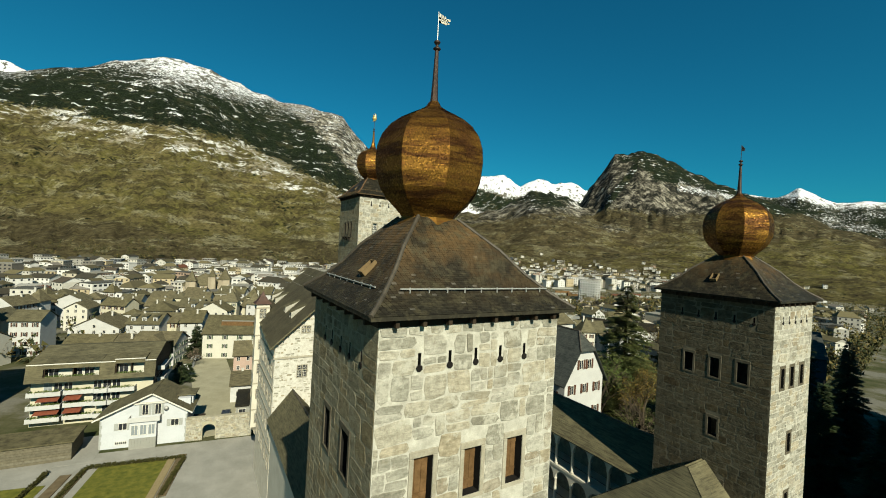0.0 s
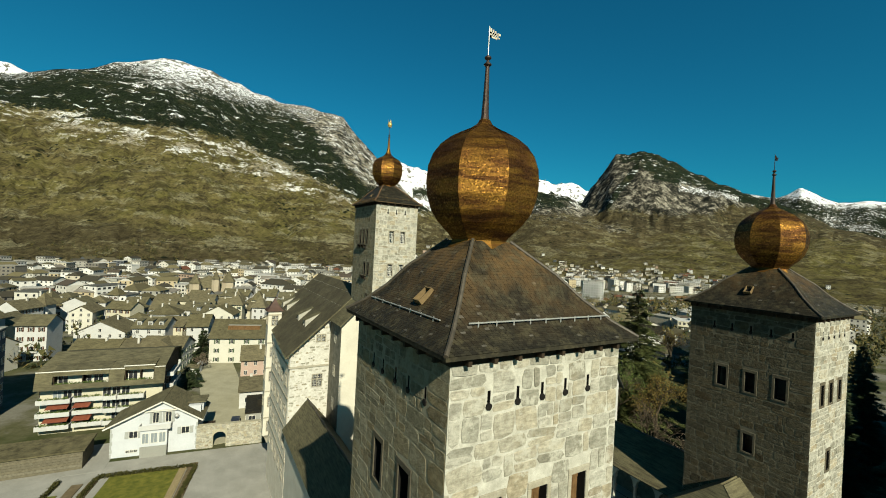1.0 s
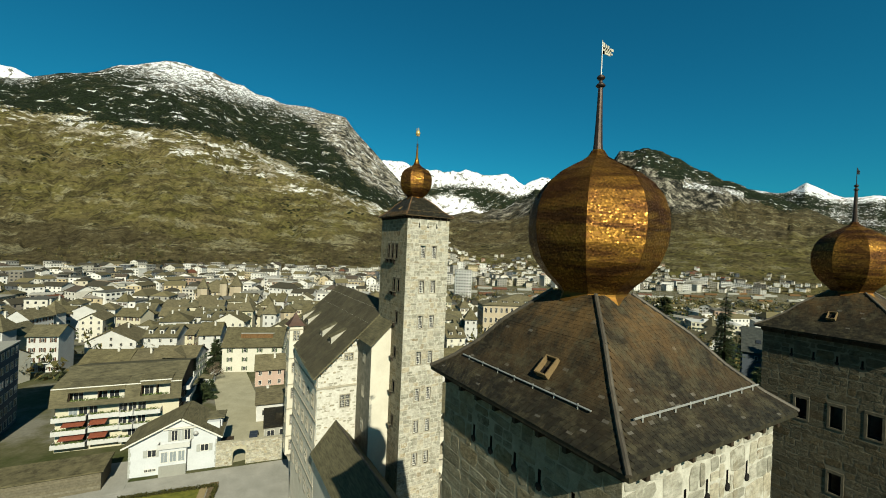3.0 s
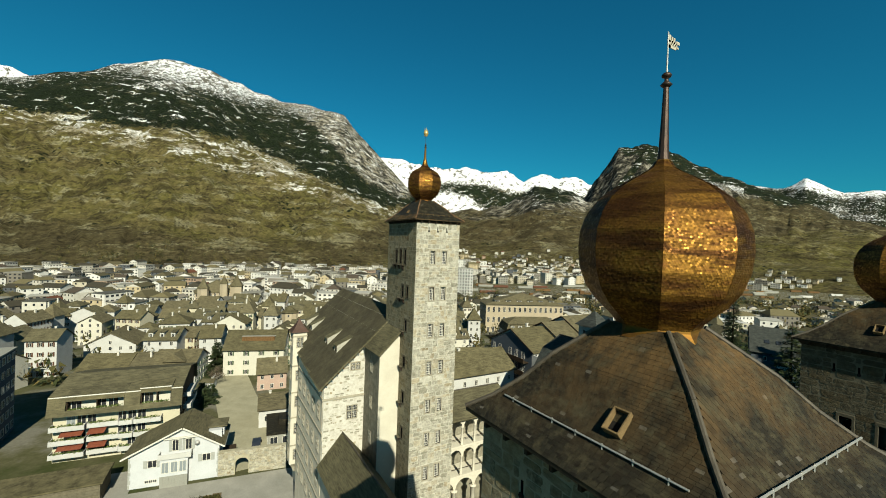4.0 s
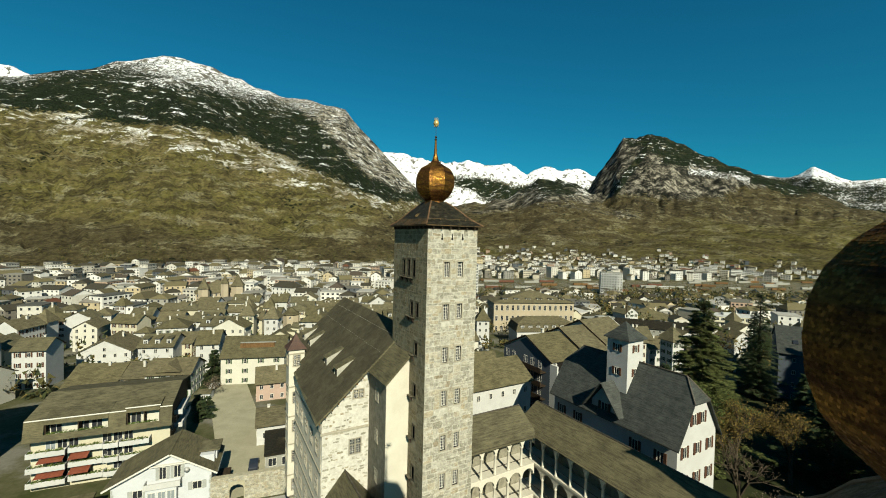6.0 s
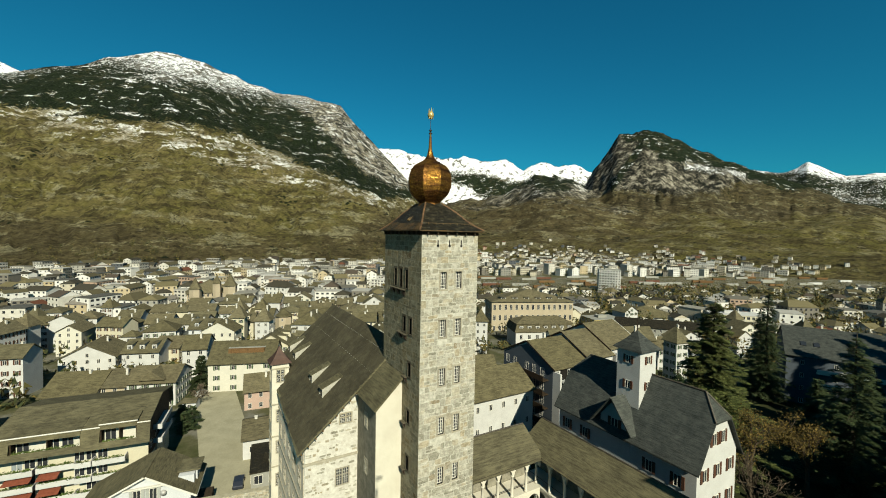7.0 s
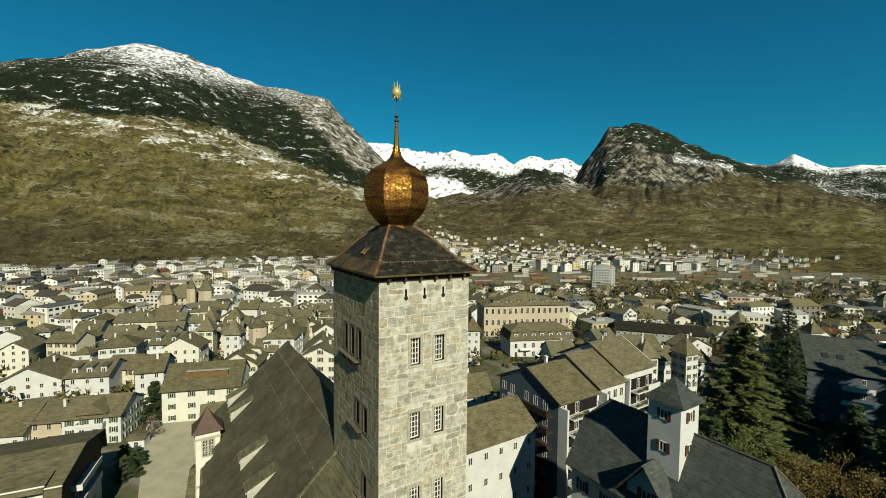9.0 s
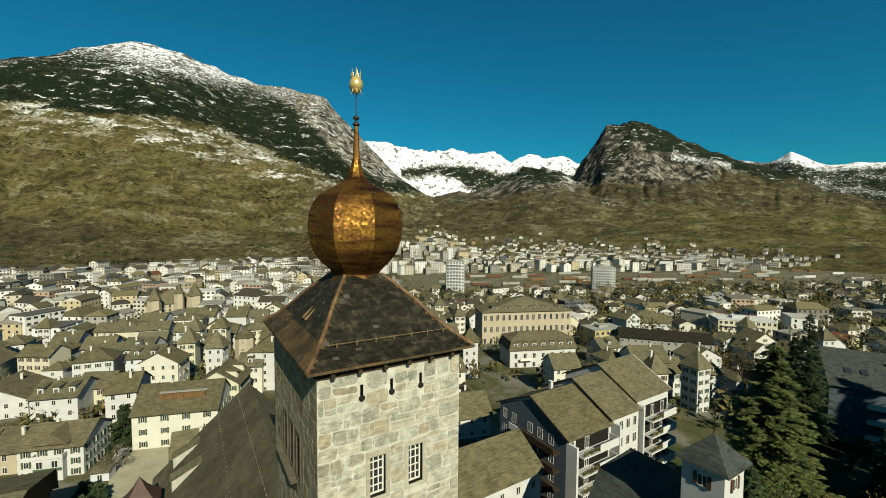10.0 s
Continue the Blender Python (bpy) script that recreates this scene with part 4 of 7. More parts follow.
    # eaves: a timber plate on short beams
    bm = bmesh.new()
    ox, oy = hx + over, hy + over
    box(bm, -ox + .06, ox - .06, -oy + .06, oy - .06, H + 0.10, H + 0.19)
    part("eaves_board", bm, DARKWOOD, th, "dark eaves boarding")
    for side, (al, inw) in SIDES.items():
        w = 2 * hx if side in ("front", "back") else 2 * hy
        fm = face_matrix(origins[side], al)
        # dark strip along the wall top, standing in for the eaves' shadow
        plate = bmesh.new()
        box(plate, -0.04, w + 0.04, -0.045, 0.0, H - 0.15, H + 0.1)
        part("wall_plate", plate, DARKWOOD, th, "dark band in place of the shadow under the eaves").matrix_local = fm
        n = max(6, int(w / 0.76))
        beam = bmesh.new()
        box(beam, -0.06, 0.06, -over + 0.12, 0.1, -0.10, 0.13, 0.012)
        bme = mesh_of("beam_end", beam, DARKWOOD)
        for i in range(n):
            on_face(th, fm, w * (i + 0.5) / n, H - 0.03, 0, bme, "beam_end")
    flared_roof(th, ox, oy, H + 0.2, 0.80 * bulb_k, roof_h, 3 if own else None, seed, (0.165, 0.092) if finial == "vane" else (0.20, 0.12), (ax - cx, ay - cy), HIPCOPPER if finial == "star" else None)
    top = onion(th, H + 0.2 + roof_h, bulb_k, ax - cx, ay - cy, "eight-sided onion dome of browned copper shingles", 0.042 if finial == "vane" else 0.075, 45.0 if finial == "star" else 33.5, finial == "star")
    spire(th, top, ax - cx, ay - cy, spire_h, finial)
    return th


slits = lambda us, z: [(u, z, 0.10, 0.42, "slit") for u in us]
TOWER_A = tower("onion_tower", "squared stone tower with a coppery onion dome and gilded vane", 0.3, 6.85, 0.3, 7.1, 3.2, 33.75, 0.40,
      {"front": slits((1.25, 2.25, 3.17, 4.11, 5.1), 32.42) + [(1.55, 28.40, 0.62, 1.5, "shutter"), (3.25, 28.40, 0.62, 1.42, "shutter"), (4.90, 28.37, 0.64, 1.46, "shutter")],
       "left": slits((1.75, 2.6, 3.63, 4.55, 5.6), 32.3) + [(2.55, 28.6, 0.62, 1.35, "dark"), (4.55, 28.6, 0.7, 1.35, "dark")]},
      1.02, 2.9, 1.7, "vane", 11, own={"front": 29.6}, axis=(3.5, 3.86), course=(0.38, 0.78), length=(0.36, 1.15))
TOWER_B = tower("onion_tower", "rough stone tower, left face shade-toned brown, with a coppery onion dome", 26.1, 31.9, 1.05, 8.1, 3.2, 33.5, 0.40,
      {"left": [(2.2, 28.2, 0.55, 1.25, "dark"), (3.87, 28.2, 0.55, 1.27, "dark"), (5.5, 28.25, 0.58, 1.3, "dark"), (3.92, 24.3, 0.55, 1.15, "dark"), (4.4, 20.5, .55, 1.0, "dark")] + slits((1.6, 2.7, 3.8, 4.9, 6.0), 32.1),
       "front": [(1.5, 28.2, 0.5, 1.25, "dark"), (2.9, 28.2, 0.5, 1.25, "dark"), (4.4, 28.2, 0.5, 1.25, "dark"), (2.9, 24.0, 0.5, 1.2, "dark"), (2.9, 20.2, .5, 1.2, "dark")] + slits((1.2, 2.1, 3.0, 3.9, 4.8), 32.3)},
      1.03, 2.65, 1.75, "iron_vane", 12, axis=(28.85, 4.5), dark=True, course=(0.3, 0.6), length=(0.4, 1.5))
floors = (36.88, 33.25, 29.55, 25.8, 21.95, 18.6, 15.2)
TOWER_C = tower("onion_tower", "slender stone tower with copper onion dome and gilded finial", 10.78, 15.72, 32.95, 39.9, 3.2, 41.1, 0.36,
      {"front": [(u, z, 0.52, 1.3, "grid") for z in floors for u in (1.88, 3.22)] + slits((1.35, 2.35, 3.4), 40.15),
       "left": [(2.4, 36.75, 0.42, 1.4, "flap"), (3.45, 36.75, 0.42, 1.45, "flap"), (4.5, 36.75, 0.42, 1.45, "flap"), (4.2, 33.3, 0.42, 1.2, "flap"), (5.3, 33.3, 0.42, 1.2, "flap"),
                (5.2, 29.95, 0.42, 1.1, "flap"), (5.1, 26.3, .42, 1.0, "flap"), (5.1, 22.6, .42, 1.1, "flap"), (5.1, 19.0, .42, 1.1, "flap")]},
      0.92, 2.25, 1.03, "star", 13, own={"front": 36.0}, axis=(13.35, 36.7), course=(0.36, 0.66), length=(0.34, 0.95))


# ---- fittings of the towers ----
def snow_guard(parent, a, b, n, metal=None, thick=0.024):
    """A galvanised bar on brackets along a roof, from a to b."""
    a, b = Vector(a), Vector(b)
    metal = metal or GALV
    rail = bmesh.new()
    for h in (0.09,):
        rod(rail, a + Vector((0, 0, h)), b + Vector((0, 0, h)), thick, 5)
    g = part("snow_guard", rail, metal, parent, "snow guard bars")
    for i in range(n):
        bm = bmesh.new()
        p = a.lerp(b, (i + 0.5) / n)
        rod(bm, p + Vector((0, 0, -0.03)), p + Vector((0, 0, 0.13)), 0.02, 5)
        part("bracket", bm, metal, g)


def roof_hatch(parent, m):
    """A small open skylight with a raised timber kerb."""
    bm = bmesh.new()
    for a, b, c, d in ((-.30, -.24, -.42, .42), (.24, .30, -.42, .42), (-.24, .24, -.42, -.36), (-.24, .24, .36, .42)):
        box(bm, a, b, c, d, -0.05, 0.24, 0.01)
    h = part("skylight_frame", bm, KERBWOOD, parent, "brown timber skylight kerb")
    h.matrix_local = m @ Matrix.Scale(0.72, 4)
    # near-black sheet, coloured as the unlit inside of the skylight
    bm = bmesh.new()
    box(bm, -.24, .24, -.36, .36, -0.03, 0.02)
    part("skylight_pane", bm, SHADE_TYRE_BLACK, h)


def on_roof(x, y, z, side_rot, pitch):
    return Matrix.Translation((x, y, z)) @ Matrix.Rotation(side_rot, 4, "Z") @ Matrix.Rotation(pitch, 4, "X")


# local coordinates of the near tower: its centre is at (3.575, 3.7), its foot at 3.2
snow_guard(TOWER_A, (-3.05, -2.4, 31.28), (-3.05, 2.75, 31.28), 7)
snow_guard(TOWER_A, (-2.6, -3.13, 31.30), (2.95, -3.13, 31.30), 9)
roof_hatch(TOWER_A, on_roof(-2.58, -0.62, 31.76, radians(-90), radians(42)))
snow_guard(TOWER_C, (-2.1, -3.18, 38.55), (2.3, -3.18, 38.55), 7, KERBWOOD, 0.012)
snow_guard(TOWER_C, (-2.2, -2.8, 38.55), (-2.2, 2.8, 38.55), 7, IRON, 0.012)
roof_hatch(TOWER_C, on_roof(-1.75, -0.2, 38.98, radians(-90), radians(42)))
roof_hatch(TOWER_B, on_roof(-2.3, 0.2, 31.6, radians(-90), radians(42)))
for y0, z, w in ((1.55, 33.35, 2.9), (0.6, 29.9, 1.75), (0.0, 26.6, 0.7), (0.1, 22.95, .7), (0.1, 19.25, .7), (0.1, 15.7, .7)):
    # sill boards on brackets below the windows of the tall tower's shaded side
    bm = bmesh.new()
    yc = y0 - 1.1
    box(bm, -2.47 - 0.27, -2.47, yc - w / 2, yc + w / 2, z + 0.03, z + 0.08, 0.01)
    s = part("sill", bm, DRESSED_DARK, TOWER_C, "projecting stone sill")
    for k in range(max(1, int(w / 0.75))):
        bm = bmesh.new()
        yk = yc - w / 2 + w * (k + 0.5) / max(1, int(w / 0.75))
        prism(bm, [(-2.47, z - 0.45), (-2.47, z + 0.02), (-2.75, z + 0.02)], yk - 0.22, yk + 0.22)
        part("sill_bracket", bm, IRON, s)


# ---- the palace: main wing, link and galleries ----
def slab_roof(bm, a, b, c, d, t=0.14):
    """A sloping roof plate through four corners, t thick."""
    ps = [Vector(p) for p in (a, b, c, d)]
    n = (ps[1] - ps[0]).cross(ps[2] - ps[0]).normalized()
    if n.z < 0:
        n = -n
    lo = [bm.verts.new(p) for p in ps]
    hi = [bm.verts.new(p + n * t) for p in ps]
    bm.faces.new(lo)
    bm.faces.new(hi[::-1])
    for i in range(4):
        bm.faces.new((lo[i], lo[(i + 1) % 4], hi[(i + 1) % 4], hi[i]))


def cross_window(w, h):
    """Stone-framed window with mullion and transom and small leaded lights; foot at the origin, facing -y."""
    t, q = 0.10, 0.022
    us, kinds = [-w / 2 - t, -w / 2], ["s"]
    for half in (0, 1):
        x0 = -w / 2 if half == 0 else 0.06
        span = w / 2 - 0.06
        for k in range(3):
            us += [x0 + span * (k + 1) / 3 - (q if k < 2 else 0)] + ([x0 + span * (k + 1) / 3] if k < 2 else [])
            kinds += ["g"] + (["b"] if k < 2 else [])
        us.append(0.06 if half == 0 else w / 2 + t)
        kinds.append("s")
    vs, rows = [-t, 0.0], ["s"]
    for part_, (z0, z1) in enumerate(((0.0, h * .58), (h * .58 + .1, h))):
        n = 4 if part_ == 0 else 2
        for k in range(n):
            vs += [z0 + (z1 - z0) * (k + 1) / n - (q if k < n - 1 else 0)] + ([z0 + (z1 - z0) * (k + 1) / n] if k < n - 1 else [])
            rows += ["g"] + (["b"] if k < n - 1 else [])
        vs.append(h * .58 + .1 if part_ == 0 else h + t)
        rows.append("s")

    def cell(i, j):
        if "s" in (kinds[i], rows[j]):
            return -0.05, 0
        return (-0.02, 2) if "b" in (kinds[i], rows[j]) else (-0.008, 1)
    return grid_mesh("window", us, vs, cell, [DRESSED, GLASS, FRAMEW])


def palace():
    OX, OY, OZ = 11.0, 48.0, 3.2
    th = thing("palace_wing", OX, OY, OZ, "tall pale stone palace wing under a steep dark roof", "building")
    L = lambda x, y, z: (x - OX, y - OY, z - OZ)

    def solid(name, mat, pts, y0, y1, label=""):
        bm = bmesh.new()
        prism(bm, [(x - OX, z - OZ) for x, z in pts], y0 - OY, y1 - OY)
        return part(name, bm, mat, th, label)
    gable = solid("wall", RUBBLE, [(4.15, 3.2), (10.7, 3.2), (10.7, 29.75), (4.15, 23.8)], 40.1, 53.0, "pale rubble wall with worn plaster")
    solid("wall", RUBBLE, [(5.3, 3.2), (10.7, 3.2), (10.7, 29.75), (5.3, 24.85)], 53.0, 61.0, "pale rubble wall with worn plaster")
    solid("wall", PLASTER, [(10.7, 3.2), (19.0, 3.2), (19.0, 23.3), (12.0, 30.8), (10.7, 29.75)], 40.2, 61.0)
    solid("stair_wall", PLASTER, [(8.6, 3.2), (10.76, 3.2), (10.76, 29.75), (8.6, 27.5)], 35.9, 40.1, "smooth cream plaster wall")
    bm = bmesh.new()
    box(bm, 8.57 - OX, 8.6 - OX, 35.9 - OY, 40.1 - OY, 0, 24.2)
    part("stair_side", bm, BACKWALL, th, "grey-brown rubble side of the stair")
    solid("string_course", DRESSED, [(3.98, 22.0), (8.6, 22.0), (8.6, 22.2), (3.98, 22.2)], 39.98, 40.1)
    bm = bmesh.new()
    box(bm, 4.125 - OX, 4.15 - OX, 40.35 - OY, 53.0 - OY, 0, 20.5)
    part("side_wall", bm, ROSE, th, "faded cream rendered long side")
    bm = bmesh.new()
    for v in (18.8, 15.1, 11.5, 7.9):
        box(bm, 4.05 - OX, 4.125 - OX, 40.1 - OY, 53.0 - OY, v, v + 0.2)
    part("string_course", bm, DRESSED, th)
    # irregular stones showing through the plaster of the gable
    heap, rng = Heap(), random.Random(5)
    fm = face_matrix(L(4.15, 40.1, 3.2), (1, 0, 0))
    for u, v, w, h in lay_stones(rng, 4.4, 8.0, 23.5, [(2.4, 3.6, 16.2, 18.2), (2.7, 4.0, 21.6, 22.9)], (0.2, 0.36), (0.25, 0.8)):
        if v > 19.9 + (u / 4.4) * 4.2 or rng.random() < 0.72:
            continue
        heap.put(fm @ Matrix.Translation((u, 0, v)) @ Matrix.Diagonal((w * 0.8, 0.018, h * 0.7, 1)), STONE_DATA[rng.randrange(18)])
    heap.done("masonry", STONE_J, gable)
    # plates of the roof
    k = (31.05 - 23.3) / 8.5
    plates = [((3.5, 39.35, 23.3), (4.0, 53.3, 23.3 + 0.5 * k), (12.0, 53.3, 31.05), (12.0, 39.35, 31.05)),
              ((4.9, 53.3, 23.3 + 1.4 * k), (4.9, 61.3, 23.3 + 1.4 * k), (12.0, 61.3, 31.05), (12.0, 53.3, 31.05)),
              ((8.3, 35.3, 27.42), (8.3, 39.35, 27.42), (10.74, 39.35, 29.81), (10.74, 35.3, 29.81)),
              ((12.0, 40.0, 31.05), (12.0, 61.3, 31.05), (19.6, 61.3, 23.0), (19.6, 40.0, 23.0))]
    for q in plates:
        bm = bmesh.new()
        slab_roof(bm, *[L(*c) for c in q])
        r = part("roof_plate", bm, ROOF, th, "steep dark slate roof")
    # slate courses laid over the visible slope
    data_bm = bmesh.new()
    box(data_bm, -0.5, 0.5, 0, 1, 0, 1)
    tmp = mesh_of("slate", data_bm, SLATE)
    data = ([tuple(v.co) for v in tmp.vertices], [tuple(f.vertices) for f in tmp.polygons])
    heap = Heap()
    up = Vector((8.5, 0, 7.75)).normalized()
    nor = Vector((-up.z, 0, up.x))
    for row in range(40):
        for i in range(62):
            y = 39.5 + 0.35 * i + (0.17 if row % 2 else 0)
            if y > 61.1:
                continue
            o = Vector(L(3.5, y, 23.3)) + up * (row * 0.295) + nor * 0.145
            edge = 3.5 + (y - 39.35) * 0.036 if y < 53.3 else 4.9
            if o.x > 0.95 or o.x < edge - OX - 0.08:
                continue
            w, ln = 0.345 - rng.uniform(0.005, 0.02), 0.34
            m = Matrix(((0, up.x * ln, nor.x * 0.02, o.x), (w, 0, 0, o.y), (0, up.z * ln, nor.z * 0.02, o.z), (0, 0, 0, 1))) @ Matrix(((1, 0, 0, 0), (0, 1, 0, 0), (0, -0.8, 1, 0.8), (0, 0, 0, 1)))
            heap.put(m, data)
    heap.done("slating", ROOF_J, th)
    for x, z in ((9.55, 28.96), (11.1, 30.38)):
        snow_guard(th, L(x, 39.8, z), L(x, 60.8, z), 34, GALV, 0.004)
    # shed dormers with pale cheeks
    for y in (43.8, 47.9, 56.4, 59.8):
        d = thing_part("dormer", th)
        for yy in (y - 0.55, y + 0.45):
            bm = bmesh.new()
            prism(bm, [(a - OX, c - OZ) for a, c in ((6.3, 25.9), (6.3, 26.9), (8.45, 27.85))], yy - OY, yy + 0.1 - OY)
            part("cheek", bm, DULLPLASTER, d, "grey plastered dormer cheek")
        bm = bmesh.new()
        slab_roof(bm, L(6.2, y - 0.58, 26.86), L(6.2, y + 0.58, 26.86), L(8.6, y + 0.58, 27.95), L(8.6, y - 0.58, 27.95), 0.05)
        part("dormer_roof", bm, ROOF, d)
        bm = bmesh.new()
        box(bm, 6.35 - OX, 6.41 - OX, y - .45 - OY, y + .45 - OY, 22.75, 23.6)
        part("dormer_window", bm, GLASS, d)
    # windows of the gable and of the long side
    fm = face_matrix(L(4.15, 40.1, 3.2), (1, 0, 0))
    on_face(th, fm, 3.1, 16.5, -0.02, cross_window(1.05, 1.35), "window", "stone cross window")
    on_face(th, fm, 3.35, 21.75, -0.02, cross_window(0.95, 0.75), "window", "stone cross window")
    fm = face_matrix(L(4.15, 56.0, 3.2), (0, -1, 0))
    cw = cross_window(0.95, 1.35)
    for v in (16.4, 12.8, 9.2, 5.6):
        for u in (4.6, 7.0, 9.4, 11.8, 14.2):
            on_face(th, fm, u, v, -0.045, cw, "window", "stone cross window")
    fm = face_matrix(L(8.6, 40.1, 3.2), (0, -1, 0))
    for v in (22.0, 18.2, 14.5):
        on_face(th, fm, 2.1, v, -0.02, cross_window(0.6, 1.1), "window", "stone cross window")
    # rafter ends under the verge
    for i in range(9):
        bm = bmesh.new()
        t = i / 8
        c = L(3.75 + 4.5 * t, 39.75, 23.36 + 4.1 * t)
        box(bm, c[0] - .05, c[0] + .05, c[1] - .38, c[1] + .35, c[2] - .02, c[2] + .1)
        part("rafter_end", bm, WOOD, th)
    return th


def thing_part(name, parent):
    """A part that is itself built of pieces: a small frame mesh is its carrier."""
    bm = bmesh.new()
    box(bm, -0.01, 0.01, -0.01, 0.01, 0.0, 0.02)
    return part(name, bm, IRON, parent)


palace()


def oriel():
    """The square oriel turret at the palace's far corner."""
    th = thing("oriel_turret", 4.5, 55.4, 8.2, "square corner oriel turret with a rusty pyramid roof", "turret")
    bm = bmesh.new()
    lathe(bm, [(0.3, -1.2), (0.75, -0.3), (1.25, 0.2)], 4, radians(45))
    part("corbel", bm, DRESSED, th, "tapered stone corbel")
    bm = bmesh.new()
    box(bm, -0.9, 0.9, -0.9, 0.9, 0.2, 18.15)
    part("wall", bm, PLASTER, th)
    for z in (0.4, 4.2, 7.6, 11.2, 15.2):
        bm = bmesh.new()
        box(bm, -0.97, 0.97, -0.97, 0.97, z + 2.3, z + 2.45, 0.02)
        part("moulding", bm, DRESSED, th)
    bm = bmesh.new()
    lathe(bm, [(1.65, 18.1), (1.05, 18.6), (0.5, 19.2), (0.04, 19.9)], 4, radians(45))
    part("roof", bm, RUST, th, "rust-brown sheet metal roof")
    cw = cross_window(0.75, 1.3)
    for o, al in (((-0.9, -0.9, 0), (1, 0, 0)), ((-0.9, 0.9, 0), (0, -1, 0))):
        fm = face_matrix(o, al)
        for z in (0.9, 4.4, 8.1, 11.6, 16.1):
            on_face(th, fm, 0.9, z, -0.02, cw, "window", "stone cross window")


RUST = surface("rusty_sheet", (0.05, 0.022, 0.014), (0.09, 0.042, 0.024), 2.0, 0.7, 0.2)
oriel()


def link_wing():
    th = thing("link_wing", 6.3, 23.0, 3.2, "low gabled wing with a mossy slate roof", "building")
    bm = bmesh.new()
    prism(bm, [(-2.2, 0), (2.2, 0), (2.2, 12.2), (0, 14.8), (-2.2, 12.2)], -15.8, 17.0)
    part("wall", bm, PLASTER, th)
    for s in (1, -1):
        bm = bmesh.new()
        slab_roof(bm, (s * 2.6, -15.8, 11.9), (s * 2.6, 17.0, 11.9), (0, 17.0, 15.0), (0, -15.8, 15.0))
        part("roof_plate", bm, ROOF, th)
    bm = bmesh.new()
    rod(bm, (0, -15.8, 15.15), (0, 17.0, 15.15), 0.09, 6)
    part("ridge_cap", bm, LEAD, th)


link_wing()


def side_block():
    th = thing("side_block", 24.2, 4.6, 3.2, "low block with a pale weathered gabled roof", "building")
    bm = bmesh.new()
    box(bm, -1.8, 1.88, -4.2, 5.2, 0, 14.6)
    part("wall", bm, PLASTER, th)
    for s, y in ((-1, -4.7), (1, 5.7)):
        bm = bmesh.new()
        slab_roof(bm, (-2.2, y, 14.4), (1.88, y, 14.4), (1.88, 0, 19.2), (-0.2, 0, 19.2))
        part("roof_plate", bm, ROOF, th)
    bm = bmesh.new()
    bm.faces.new([bm.verts.new(p) for p in ((-2.2, -4.7, 14.5), (-2.2, 5.7, 14.5), (-0.2, 0, 19.3))])
    part("hip", bm, ROOF, th)


side_block()




def gallery(x, y, rot, length, bays):
    """Three storeys of arcades under a lean-to roof; it runs along local x, and opens to -y."""
    th = thing("gallery", x, y, 3.2, "cream plaster arcaded gallery of three storeys under slates", "gallery", "courtyard galleries", rot)
    D = 2.4
    for zf, zt, big in ((0, 8.9, True), (9.15, 12.35, False), (12.6, 15.7, False)):
        n = bays if not big else max(2, bays * 2 // 3)
        w = length / n
        r = w / 2 - 0.12
        spring = zt - r - 0.2
        bm = bmesh.new()
        pts = [(-w / 2, spring), (-r, spring)] + [(-r * math.cos(a), spring + r * math.sin(a)) for a in np.linspace(0.12, math.pi - 0.12, 11)] + [(r, spring), (w / 2, spring), (w / 2, zt), (-w / 2, zt)]
        prism(bm, pts, 0, 0.32)
        arch_me = mesh_of("arch", bm, PLASTER)
        bm = bmesh.new()
        k = 0.30 if big else 0.13
        lathe(bm, [(k * 1.5, zf), (k * 1.5, zf + 0.12), (k, zf + 0.2), (k * 1.12, zf + (spring - zf) * 0.45), (k * 0.9, spring - 0.2), (k * 1.5, spring - 0.1), (k * 1.5, spring)], 10, 0, 0, 0.16)
        col_me = mesh_of("column", bm, PLASTER, smooth=True)
        for i in range(n):
            a = part("arch", arch_me, PLASTER, th)
            a.matrix_local = Matrix.Translation((w * (i + 0.5), 0, 0))
            c = part("column", col_me, PLASTER, th)
            c.matrix_local = Matrix.Translation((w * i, 0, 0))
            if not big:
                bm = bmesh.new()
                rod(bm, (w * i + 0.12, 0.16, zf + 0.72), (w * (i + 1) - 0.12, 0.16, zf + 0.72), 0.03, 5)
                part("rail", bm, IRON, th)
    for z in (8.9, 12.35):
        bm = bmesh.new()
        box(bm, 0, length, -0.06, D, z, z + 0.25, 0.02)
        part("floor_slab", bm, PLASTER, th)
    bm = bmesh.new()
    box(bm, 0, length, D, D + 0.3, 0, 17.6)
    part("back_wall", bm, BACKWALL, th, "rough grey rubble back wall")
    bm = bmesh.new()
    slab_roof(bm, (-0.1, -0.45, 15.6), (length, -0.45, 15.6), (length, D + 0.35, 17.85), (-0.1, D + 0.35, 17.85))
    roof = part("roof_plate", bm, ROOF, th, "weathered slate lean-to roof")
    bm = bmesh.new()
    for f in (0.03, 0.35, 0.68):
        rod(bm, (0, -0.45 + 3.25 * f, 15.76 + 2.25 * f), (length, -0.45 + 3.25 * f, 15.76 + 2.25 * f), 0.025, 5)
    part("roof_batten", bm, IRON, roof)
    bm = bmesh.new()
    rod(bm, (0, D + 0.35, 18.0), (length, D + 0.35, 18.0), 0.08, 6)
    part("ridge_cap", bm, LEAD, roof)
    return th


gallery(15.75, 36.2, 0, 10.6, 6)
gallery(26.35, 38.9, -90, 30.7, 16)


# ---- houses ----
WINDOWS = {}


